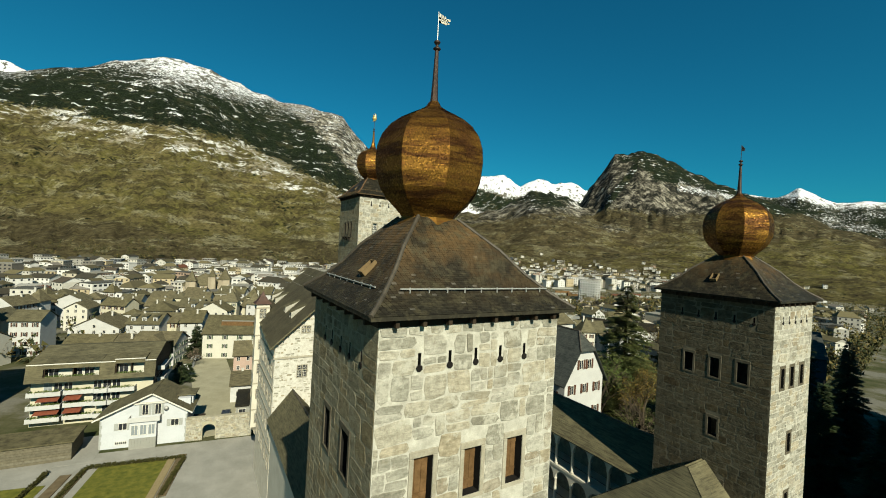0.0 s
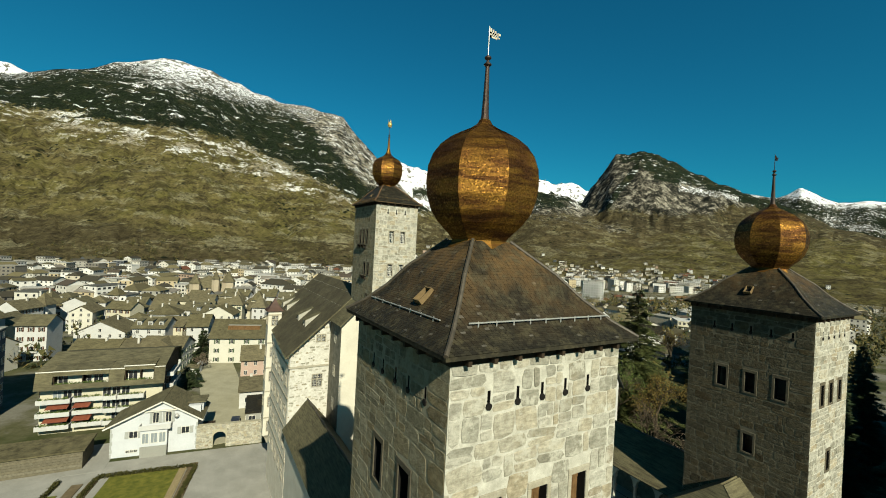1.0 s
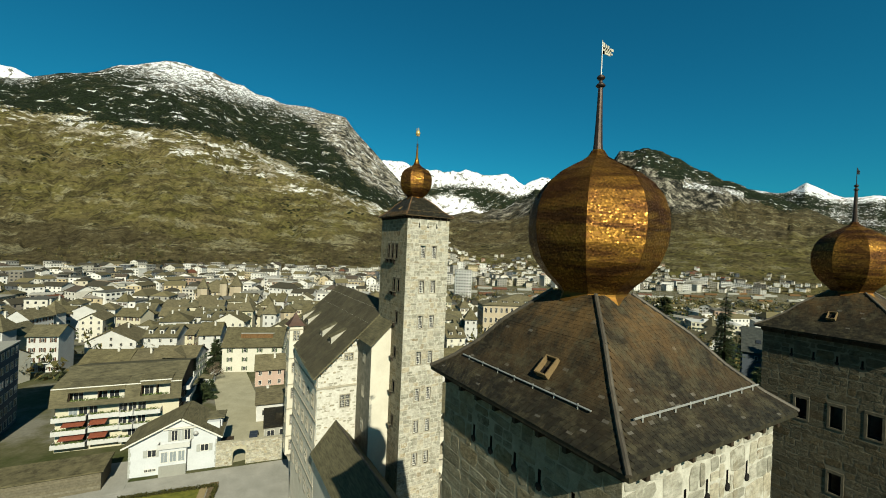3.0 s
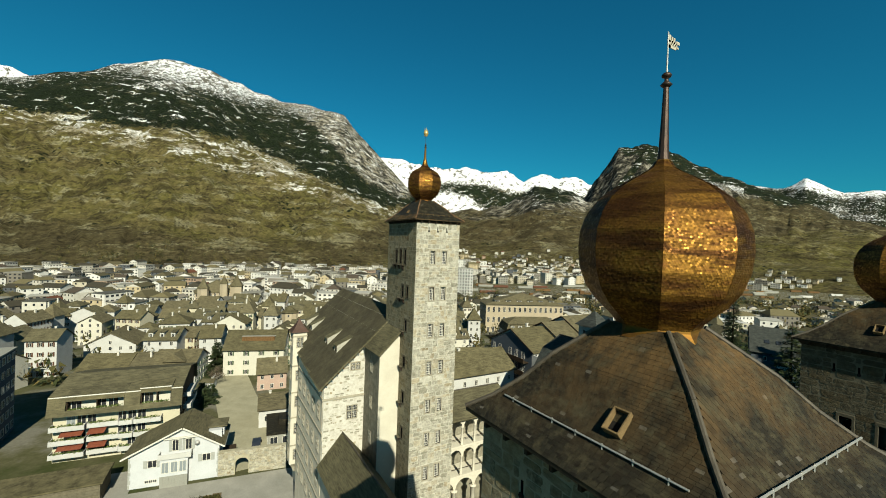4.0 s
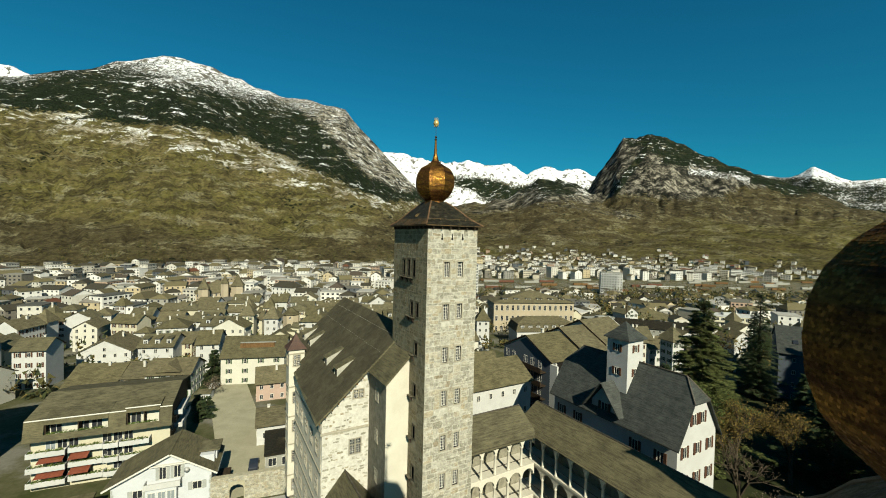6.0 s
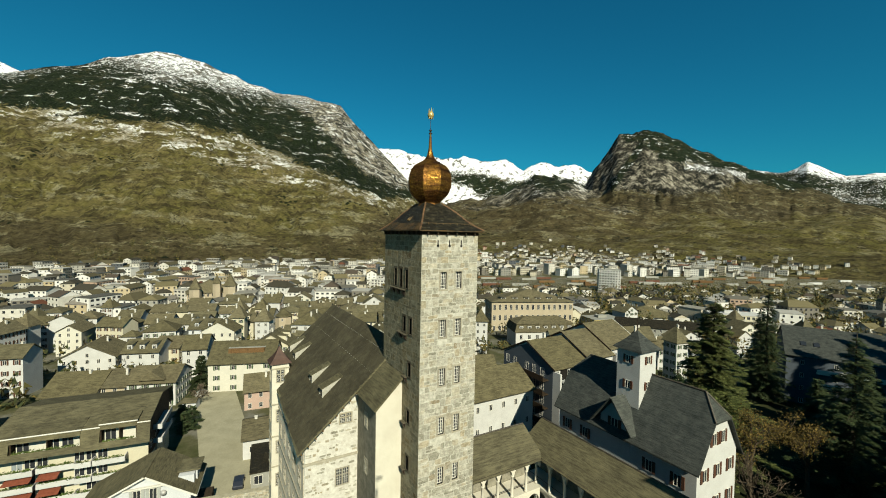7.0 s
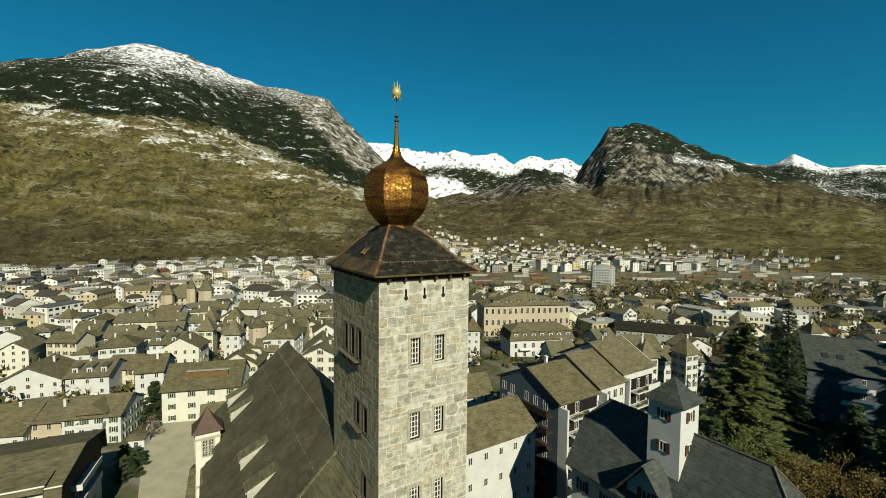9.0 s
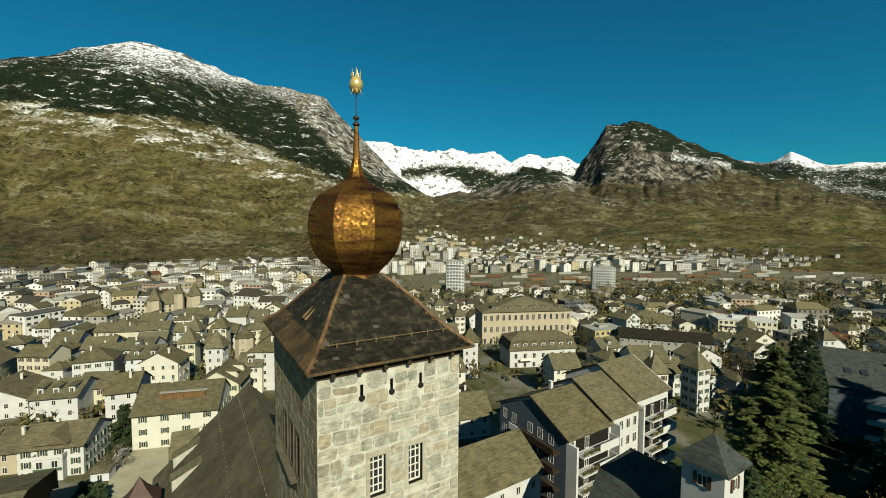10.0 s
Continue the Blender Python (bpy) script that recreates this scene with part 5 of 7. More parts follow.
def small_window(w, h, shutters=None, glass=None):
    """Casement window, with shutters folded back where there are any."""
    glass = glass or GLASS
    key = (round(w, 2), round(h, 2), shutters.name if shutters else "", glass.name)
    if key not in WINDOWS:
        t = 0.06
        us = [-w / 2 - t, -w / 2, -0.025, 0.025, w / 2, w / 2 + t]
        if shutters:
            us = [-w - t] + us + [w + t]
        vs = [-t, 0, h, h + t]

        def cell(i, j):
            if shutters:
                if i in (0, 6):
                    return -0.09, 2
                i -= 1
            return (-0.012, 1) if i in (1, 3) and j == 1 else (-0.06, 0)
        WINDOWS[key] = grid_mesh("window", us, vs, cell, [FRAMEW, glass] + ([shutters] if shutters else []))
    return WINDOWS[key]


def house(x, y, w, d, eave, ridge, rot, wall, roof, label, name="house", rows=None, cols=None, hip=False, shutters=None, win=(0.62, 0.95), z=None, chimney=True, over=0.5, sides="flr", group="", gable_win=True, front=True, category="house", dormers=0):
    """A pitched-roof house; (x, y) is the middle of its front, which faces local -y. Gables face front and back unless hip."""
    if z is None:
        z = min(flat_z(x, y), flat_z(x + 4, y + 8)) - 0.2
    th = thing(name, x, y, z, label, category, group, rot)
    rng = random.Random(int(x * 7 + y * 13))
    hw = w / 2
    bm = bmesh.new()
    if hip == "side":
        # ridge runs along the front
        a = [(0, 0), (d, 0), (d, eave), (d / 2, ridge - 0.12), (0, eave)]
        prism(bm, a, -hw, hw)
        bmesh.ops.rotate(bm, verts=bm.verts, matrix=Matrix.Rotation(radians(90), 3, "Z"))
    else:
        prism(bm, [(-hw, 0), (hw, 0), (hw, eave), (-hw, eave)] if hip else [(-hw, 0), (hw, 0), (hw, eave), (0, ridge - 0.12), (-hw, eave)], 0, d)
    part("wall", bm, wall, th)
    t = 0.13
    if hip == "side":
        k = (ridge - eave) / (d / 2)
        for s, y0 in ((1, -over), (-1, d + over)):
            bm = bmesh.new()
            slab_roof(bm, (-hw - over * .6, y0, eave - k * over), (hw + over * .6, y0, eave - k * over), (hw + over * .6, d / 2, ridge), (-hw - over * .6, d / 2, ridge), t)
            part("roof_plate", bm, roof, th)
    elif hip:
        bm = bmesh.new()
        ex, cut = hw + over, min(hw, d / 2 - 0.2)
        a = [(-ex, -over, eave), (ex, -over, eave), (ex, d + over, eave), (-ex, d + over, eave)]
        b = [(0, cut, ridge), (0, d - cut, ridge)]
        lo = [bm.verts.new(p) for p in a]
        mid = [bm.verts.new((p[0], p[1], p[2] + t)) for p in a]
        top = [bm.verts.new(p) for p in b]
        bm.faces.new(lo[::-1])
        for i in range(4):
            bm.faces.new((lo[i], lo[(i + 1) % 4], mid[(i + 1) % 4], mid[i]))
        bm.faces.new((mid[0], mid[1], top[0]))
        bm.faces.new((mid[2], mid[3], top[1]))
        bm.faces.new((mid[1], mid[2], top[1], top[0]))
        bm.faces.new((mid[3], mid[0], top[0], top[1]))
        part("roof", bm, roof, th)
    else:
        k = (ridge - eave) / hw
        for s in (1, -1):
            bm = bmesh.new()
            slab_roof(bm, (s * (hw + over), -over * .8, eave - k * over), (s * (hw + over), d + over * .8, eave - k * over), (0, d + over * .8, ridge), (0, -over * .8, ridge), t)
            part("roof_plate", bm, roof, th)
    me = small_window(*win, shutters)
    ww, wh = win
    rows = rows or max(1, int(eave / 2.0))
    pitch = eave / rows
    faces = {"f": ((-hw, 0, 0), (1, 0, 0), w), "l": ((-hw, d, 0), (0, -1, 0), d), "r": ((hw, 0, 0), (0, 1, 0), d), "b": ((hw, d, 0), (-1, 0, 0), w)}
    for k in sides:
        o, al, width = faces[k]
        fm = face_matrix(o, al)
        n = cols if cols and k == "f" else max(1, int(width / 2.1))
        for r in range(rows):
            for i in range(n):
                on_face(th, fm, width * (i + 0.5) / n, pitch * r + (pitch - wh) * 0.5, 0, me, "window")
        if k == "f" and not hip and gable_win and ridge - eave > 1.6:
            on_face(th, fm, width / 2, eave + 0.15, 0, me, "window")
    if hip == "side":
        k = (ridge - eave) / (d / 2)
        for i in range(dormers):
            u, y0, y1 = w * ((i + 0.5) / dormers - 0.5), d * 0.10, d * 0.40
            bm = bmesh.new()
            zb, zt = eave + k * y0 - 0.1, eave + k * y1 - 0.02
            box(bm, u - .55, u + .55, y0, y1, zb, zt)
            dm = part("dormer", bm, wall, th)
            bm = bmesh.new()
            slab_roof(bm, (u - .75, y0 - .3, zt - .06), (u + .75, y0 - .3, zt - .06), (u + .75, y1 + .3, zt + .16), (u - .75, y1 + .3, zt + .16), .09)
            part("dormer_roof", bm, roof, dm)
            if zt - zb > 0.75:
                wd = part("window", small_window(0.6, round(min(0.85, zt - zb - 0.3), 1)), GLASS, dm)
                wd.matrix_local = Matrix.Translation((u, y0, zb + 0.2))
    if chimney:
        bm = bmesh.new()
        cx, cyy = rng.choice((-1, 1)) * hw * 0.3, rng.uniform(0.3, 0.7) * d
        box(bm, cx - .22, cx + .22, cyy - .22, cyy + .22, eave, ridge + 0.45)
        box(bm, cx - .28, cx + .28, cyy - .28, cyy + .28, ridge + 0.45, ridge + 0.55)
        part("chimney", bm, RUBBLE, th, "rendered chimney stack")
    return th


def tint(name, c, rough=0.85):
    return surface(name, tuple(v * 0.88 for v in c), c, 0.35, rough, 0, 8, 0, 0.15)


OFFWHITE = tint("warm_white_render", (0.66, 0.64, 0.54))
CREAM = tint("cream_render", (0.62, 0.58, 0.43))
YELLOW = tint("yellow_render", (0.52, 0.42, 0.17))
PINK = tint("pink_render", (0.50, 0.37, 0.30))
ORANGE = tint("orange_render", (0.48, 0.21, 0.09))
GREY = tint("grey_render", (0.33, 0.33, 0.29))
SAND = tint("sandy_render", (0.48, 0.41, 0.29))
BLUEGREY = tint("blue_grey_render", (0.10, 0.12, 0.145))
SHUT_BROWN = surface("brown_shutter", (0.075, 0.036, 0.022), (0.12, 0.06, 0.038), 3, 0.7)
SHUT_GREEN = surface("green_shutter", (0.06, 0.09, 0.05), (0.09, 0.13, 0.07), 3, 0.7)
AWNING = surface("red_awning", (0.17, 0.05, 0.028), (0.25, 0.08, 0.045), 2, 0.8)
BROWNROOF = surface("brown_tiles", (0.115, 0.102, 0.063), (0.175, 0.157, 0.098), 0.7, 0.85, 0, 12, 0.2, 0.5, 0.03, courses=True)
OLIVEROOF = surface("lichen_tiles", (0.095, 0.085, 0.048), (0.155, 0.14, 0.08), 0.7, 0.85, 0, 12, 0.2, 0.5, 0.03, courses=True)
REDROOF = surface("red_sheet_roof", (0.10, 0.045, 0.03), (0.16, 0.075, 0.045), 1.0, 0.7)


def hall_house():
    """The white house with the half-hipped slate roof and the square roof turret."""
    X, Y, Z = 41.2, 27.0, 3.2
    th = thing("turret_house", X, Y, Z, "white house with half-hipped slate roof and roof turret", "house")
    hw, D, ev, rg, hipz = 3.7, 17.3, 16.4, 22.2, 19.9
    k = (rg - ev) / hw
    xh = (rg - hipz) / k
    bm = bmesh.new()
    prism(bm, [(-hw, 0), (hw, 0), (hw, ev), (xh, hipz - .1), (-xh, hipz - .1), (-hw, ev)], 0, D)
    part("wall", bm, WHITE, th)
    for s in (1, -1):
        bm = bmesh.new()
        o = 0.55
        pts = [(s * (hw + o), -0.45, ev - k * o), (s * (hw + o), D + .45, ev - k * o), (s * xh, D + .45, hipz), (0, D - 1.6, rg), (0, 1.3, rg), (s * xh, -0.45, hipz)]
        lo = [bm.verts.new(p) for p in pts]
        hi = [bm.verts.new((p[0], p[1], p[2] + 0.16)) for p in pts]
        bm.faces.new(lo)
        bm.faces.new(hi[::-1])
        for i in range(6):
            bm.faces.new((lo[i], lo[(i + 1) % 6], hi[(i + 1) % 6], hi[i]))
        part("roof_plate", bm, GREYSLATE, th)
    for y0_, y1_ in ((-.45, 1.3), (D + .45, D - 1.6)):
        bm = bmesh.new()
        lo = [bm.verts.new(p) for p in ((-xh, y0_, hipz + .02), (xh, y0_, hipz + .02), (0, y1_, rg))]
        hi = [bm.verts.new((p.co.x, p.co.y, p.co.z + 0.16)) for p in lo]
        bm.faces.new(lo)
        bm.faces.new(hi[::-1])
        for i in range(3):
            bm.faces.new((lo[i], lo[(i + 1) % 3], hi[(i + 1) % 3], hi[i]))
        part("hip", bm, GREYSLATE, th)
    for a, b in (((-xh, -.45, hipz + .2), (0, 1.3, rg + .2)), ((xh, -.45, hipz + .2), (0, 1.3, rg + .2)), ((0, 1.3, rg + .2), (0, D - 1.6, rg + .2))):
        bm = bmesh.new()
        rod(bm, a, b, 0.09, 6)
        part("ridge_cap", bm, LEAD, th)
    me = small_window(0.66, 1.15, SHUT_BROWN)
    fm = face_matrix((-hw, 0, 0), (1, 0, 0))
    for v, us in ((17.6, (2.9, 4.5)), (14.4, (1.3, 3.7, 6.1)), (11.2, (1.3, 3.7, 6.1)), (8.0, (1.3, 3.7, 6.1))):
        for u in us:
            on_face(th, fm, u, v, 0, me, "window", "window with brown wooden shutters")
    fm = face_matrix((-hw, D, 0), (0, -1, 0))
    for v in (13.4, 10.2, 7.0):
        for u in (1.4, 4.2, 12.5, 15.5):
            on_face(th, fm, u, v, 0, me, "window", "window with brown wooden shutters")
    # cross dormer towards the galleries
    yc = 9.0
    bm = bmesh.new()
    prism(bm, [(-1.9, 13.5), (1.9, 13.5), (1.9, 17.2), (0, 19.6), (-1.9, 17.2)], 0, 3.6)
    w = part("dormer_wall", bm, WHITE, th)
    turned = Matrix.Translation((-3.75, yc, 0)) @ Matrix.Rotation(radians(-90), 4, "Z")
    w.matrix_local = turned
    for s in (1, -1):
        bm = bmesh.new()
        slab_roof(bm, (s * 2.6, -0.9, 16.35), (s * 2.6, 3.4, 16.35), (0, 3.4, 19.75), (0, -0.9, 19.75))
        r = part("dormer_roof", bm, GREYSLATE, th)
        r.matrix_local = turned
    on_face(th, face_matrix((-3.75, yc + 1.3, 0), (0, -1, 0)), 1.3, 15.9, 0, small_window(0.8, 1.4, SHUT_BROWN), "window", "window with brown wooden shutters")
    # turret
    bm = bmesh.new()
    box(bm, -2.3, 0.65, 7.1, 10.0, 17.0, 25.3)
    tu = part("turret_wall", bm, WHITE, th)
    bm = bmesh.new()
    lathe(bm, [(2.62, 25.15), (2.55, 25.28), (1.3, 26.15), (0.05, 27.2)], 4, radians(45), -0.82, 8.55)
    part("turret_roof", bm, GREYSLATE, th)
    bm = bmesh.new()
    rod(bm, (-0.82, 8.55, 27.1), (-0.82, 8.55, 29.4), 0.04)
    part("rod", bm, IRON, th)
    m2 = small_window(0.55, 0.8, SHUT_BROWN)
    for fm in (face_matrix((-2.3, 7.1, 0), (1, 0, 0)), face_matrix((-2.3, 10.0, 0), (0, -1, 0))):
        for v in (23.7, 20.8):
            on_face(th, fm, 1.47, v, 0, m2, "window", "window with brown wooden shutters")
    return th


hall_house()


def white_gable_house():
    """The white house at the far side of the garden; its ridge stands off the middle."""
    th = thing("house", -9.85, 66.5, 3.2, "white gabled house with balcony and central bay", "house", rot=-9)
    hw, d, apex, left, right = 5.6, 6.2, (0.9, 8.0), 4.8, 5.1
    bm = bmesh.new()
    prism(bm, [(-hw, 0), (hw, 0), (hw, right), (apex[0], apex[1] - 0.14), (-hw, left)], 0, d)
    part("wall", bm, COOLWHITE, th)
    for edge, z in ((-hw, left), (hw, right)):
        out = 0.7 if edge > 0 else -0.7
        zo = z - (apex[1] - z) / abs(edge - apex[0]) * 0.7
        bm = bmesh.new()
        slab_roof(bm, (edge + out, -0.6, zo), (edge + out, d + 0.6, zo), (apex[0], d + 0.6, apex[1]), (apex[0], -0.6, apex[1]), 0.13)
        part("roof_plate", bm, ROOF, th)
        bm = bmesh.new()
        slab_roof(bm, (edge + out, -0.66, zo - 0.05), (edge + out, -0.6, zo - 0.05), (apex[0], -0.6, apex[1] - 0.05), (apex[0], -0.66, apex[1] - 0.05), 0.2)
        part("barge_board", bm, FRAMEW, th, "white barge board")
        bm = bmesh.new()
        rod(bm, (edge + out * 1.08, -0.6, zo), (edge + out * 1.08, d + 0.6, zo), 0.07)
        part("gutter", bm, GREYSHUT, th, "grey metal gutter")
    # flat dormer and its small terrace on the roof
    bm = bmesh.new()
    box(bm, 4.0, 5.9, 2.6, 5.0, 4.6, 6.5)
    part("dormer", bm, COOLWHITE, th)
    bm = bmesh.new()
    box(bm, 3.7, 6.3, 2.2, 5.3, 6.5, 6.66)
    part("dormer_roof", bm, ROOF, th)
    bm = bmesh.new()
    box(bm, 3.4, 5.7, 1.6, 2.6, 4.8, 6.3)
    part("roof_terrace", bm, COOLWHITE, th)
    bm = bmesh.new()
    box(bm, 5.6, 7.4, 3.4, 5.6, 0, 2.0)
    part("lean_to", bm, DARKWOOD, th, "dark boarded lean-to")
    bm = bmesh.new()
    box(bm, -1.65, 1.75, -1.0, 0, 0, 1.65)
    part("bay_base", bm, GREY, th, "grey boarded base of the bay")
    for i in range(9):
        bm = bmesh.new()
        box(bm, -1.6 + i * 0.37, -1.27 + i * 0.37, -1.03, -1.0, 0.25, 1.6)
        part("board", bm, GREY, th)
    bm = bmesh.new()
    box(bm, -1.65, 1.75, -1.0, 0, 1.65, 4.15)
    part("bay", bm, COOLWHITE, th)
    bm = bmesh.new()
    for a, b, c, e in ((-1.85, 2.2, -1.3, -1.2), (-1.85, -1.75, -1.2, 0), (2.1, 2.2, -1.2, 0)):
        box(bm, a, b, c, e, 4.3, 4.85)
    box(bm, -1.85, 2.2, -1.3, 0, 4.15, 4.3)
    part("balcony", bm, WHITE, th)
    bm = bmesh.new()
    box(bm, -1.4, 3.1, -0.34, -0.02, 6.5, 6.66)
    part("gable_beam", bm, FRAMEW, th)
    me = small_window(0.78, 1.45, None, CURTAIN)
    for u in (-1.0, 0.1, 1.15):
        w = part("window", me, GLASS, th)
        w.matrix_local = Matrix.Translation((u, -1.0, 2.15))
    me = small_window(0.72, 1.5, GREYSHUT)
    for u in (0.0, 1.65):
        w = part("balcony_door", me, GLASS, th)
        w.matrix_local = Matrix.Translation((u, 0, 4.75))
    me = small_window(1.0, 0.95, GREYSHUT)
    for u in (-2.75, 3.95):
        w = part("window", me, GLASS, th)
        w.matrix_local = Matrix.Translation((u, 0, 2.75))
    me = small_window(0.38, 0.35)
    for u in (-3.4, -2.9, -2.4):
        w = part("basement_window", me, GLASS, th)
        w.matrix_local = Matrix.Translation((u, 0, 0.6))
    for s in (-1, 1):
        for i in range(7):
            bm = bmesh.new()
            inner = s * (5.6 - (.32 if i % 2 else .22))
            box(bm, min(s * 5.6, inner), max(s * 5.6, inner), -0.02, 0.0, .1 + i * .6, .65 + i * .6)
            part("quoin", bm, GREYSHUT, th, "grey corner stone")
    bm = bmesh.new()
    lathe(bm, [(0.02, 0), (0.22, 0.04), (0.34, 0.14)], 12)
    dish = part("dish", bm, WHITE, th, "white satellite dish", smooth=True)
    dish.matrix_local = Matrix.Translation((2.75, -0.2, 5.6)) @ Matrix.Rotation(radians(70), 4, "X")


GREYSHUT = surface("grey_shutter", (0.34, 0.35, 0.32), (0.42, 0.43, 0.4), 3, 0.7)
white_gable_house()


def apartments():
    """The block of flats with long balconies, awnings and roof loggias."""
    th = thing("apartment_block", -26.35, 80.6, 4.4, "cream apartment block with planted balconies and red awnings", "apartment block", rot=-7.3)
    W, D = 16.6, 13.0
    bm = bmesh.new()
    box(bm, 0, W, 0, D, -1.2, 6.3)
    part("wall", bm, CREAM, th)
    bm = bmesh.new()
    box(bm, 0.1, W - 0.1, 0.1, D - 0.6, 6.3, 9.25)
    part("attic_wall", bm, OFFWHITE, th)
    # dark boarded gable ends between the mansard's two slopes
    for u in (-0.06, W):
        bm = bmesh.new()
        prism(bm, [(-0.05, 3.2), (D, 3.2), (D, 6.3), (D + 0.6, 6.4), (D + 0.2, 8.9), (6.5, 10.35), (-0.8, 8.95), (-1.3, 6.4), (-0.05, 6.3)], -0.06, 0)
        bmesh.ops.rotate(bm, verts=bm.verts, matrix=Matrix.Rotation(radians(90), 3, "Z"))
        g = part("gable_end", bm, DARKWOOD, th, "dark brown boarded gable end")
        g.matrix_local = Matrix.Translation((u, 0, 0))
    for q in (((-.3, -.9, 9.1), (W + .5, -.9, 9.1), (W + .5, 6.5, 10.5), (-.3, 6.5, 10.5)), ((-.3, D + .5, 9.1), (W + .5, D + .5, 9.1), (W + .5, 6.5, 10.5), (-.3, 6.5, 10.5)), ((-.3, D + 1, 6.3), (W + .5, D + 1, 6.3), (W + .5, D + .5, 9.1), (-.3, D + .5, 9.1))):
        bm = bmesh.new()
        slab_roof(bm, *q)
        part("roof_plate", bm, ROOF, th, "dark slate roof")
    loggias = ((1.9, 9.2, 0.0), (11.3, 15.5, 0.35))

    def steep(u0, u1, z0, z1, proud=0.0):
        y0, y1 = -1.5 + (z0 - 6.3) * 0.214 - proud, -1.5 + (z1 - 6.3) * 0.214 - proud
        bm = bmesh.new()
        slab_roof(bm, (u0, y0, z0), (u1, y0, z0), (u1, y1, z1), (u0, y1, z1), .14)
        return bm
    for u0, u1 in ((-.3, 1.9), (9.2, 11.3), (15.5, W + .5)):
        part("mansard_panel", steep(u0, u1, 6.3, 9.1), ROOF, th)
        bm = bmesh.new()
        rod(bm, (u0, -1.0, 9.12), (u1, -1.0, 9.12), 0.09)
        part("gutter", bm, FRAMEW, th, "pale metal gutter")
    for u0, u1, up in loggias:
        d = thing_part("roof_loggia", th)
        part("parapet", steep(u0, u1, 6.3, 7.15), ROOF, d)
        part("fascia", steep(u0, u1, 8.45 + up, 9.1 + up, 0.12), ROOF, d)
        bm = bmesh.new()
        slab_roof(bm, (u0 - .1, -1.05, 9.12 + up), (u1 + .1, -1.05, 9.12 + up), (u1 + .1, 1.6, 9.72 + up * .3), (u0 - .1, 1.6, 9.72 + up * .3), .1)
        part("loggia_roof", bm, ROOF, d)
        bm = bmesh.new()
        rod(bm, (u0 - .1, -1.14, 9.18 + up), (u1 + .1, -1.14, 9.18 + up), 0.09)
        part("gutter", bm, FRAMEW, d, "pale metal gutter")
        bm = bmesh.new()
        box(bm, u0, u1, -1.2, 0.1, 6.32, 6.5)
        part("loggia_floor", bm, GREY, d)
        for u in (u0, (u0 + u1) / 2, u1 - 0.14):
            bm = bmesh.new()
            box(bm, u, u + 0.14, -1.0, 0.1, 6.5, 9.1)
            part("cheek", bm, DARKWOOD, d, "dark boarded cheek")
        for i, u in enumerate(np.arange(u0 + 0.9, u1 - .4, 1.55)):
            if i == 1:
                continue
            w = part("window", small_window(1.2, 1.6, None, CURTAIN if i % 3 == 1 else None), GLASS, d)
            w.matrix_local = Matrix.Translation((u, 0.1, 6.7))
        planter(d, u0 + .3, u1 - .3, -1.25, 7.12)
    for z in (4.05, 1.95, -0.1):
        for u0, u1, p in ((0.0, 4.3, 1.5), (4.5, 8.5, 1.2), (8.6, 10.4, 1.5), (10.5, 14.2, 1.5)):
            b = thing_part("balcony", th)
            bm = bmesh.new()
            box(bm, u0, u1, -p, 0, z, z + .14)
            box(bm, u0, u1, -p, -p + .1, z + .14, z + .72, 0.02)
            box(bm, u0, u0 + .08, -p + .1, 0, z + .14, z + .72)
            box(bm, u1 - .08, u1, -p + .1, 0, z + .14, z + .72)
            part("parapet", bm, WHITE, b, "pale concrete parapet")
            planter(b, u0 + .2, u1 - .2, -p + .14, z + .70)
        for i, u in enumerate(np.arange(0.9, 14.4, 1.3)):
            if (i * 3 + int(z * 2)) % 5 in (0, 3):
                continue
            w = part("window", small_window(1.05, 1.3, None, CURTAIN if i % 4 == 1 else None), GLASS, th)
            w.matrix_local = Matrix.Translation((u, 0, z + 0.4))
    for u0, u1, z in ((1.3, 4.1, 3.9), (4.7, 6.9, 3.9), (1.0, 4.1, 1.8), (4.7, 7.0, 1.8)):
        bm = bmesh.new()
        slab_roof(bm, (u0, -1.9, z - .55), (u1, -1.9, z - .55), (u1, -.3, z - .05), (u0, -.3, z - .05), .03)
        part("awning", bm, AWNING, th, "red canvas awning")
    # balconies on the gable end
    for z in (6.3, 4.2):
        bm = bmesh.new()
        box(bm, W + .02, W + 1.2, 2.5, 9.5, z, z + .14)
        box(bm, W + 1.1, W + 1.2, 2.5, 9.5, z + .14, z + .75)
        box(bm, W, W + 1.1, 2.5, 2.6, z + .14, z + .75)
        part("end_balcony", bm, WHITE, th)
    for z in (4.3, 2.2, .3):
        for v in (1.4, 4.2, 7.0, 10):
            w = part("window", small_window(0.8, 1.1), GLASS, th)
            w.matrix_local = Matrix.Translation((W + .01, v, z)) @ Matrix.Rotation(radians(90), 4, "Z")


def planter(parent, u0, u1, y, z):
    """A ragged row of leaves along a parapet."""
    heap, rng = Heap(), random.Random(int(u0 * 31 + z * 17))
    n = int((u1 - u0) * 60)
    for _ in range(n):
        p = Vector((rng.uniform(u0, u1), y + rng.uniform(-.10, .12), z + abs(rng.gauss(0, .13))))
        a = [Vector((rng.gauss(0, .10), rng.gauss(0, .10), rng.gauss(0, .10))) for _ in range(3)]
        heap.faces([tuple(p + q) for q in a], [(0, 1, 2)])
    heap.done("planting", LEAF_GREEN, parent, "green balcony plants")


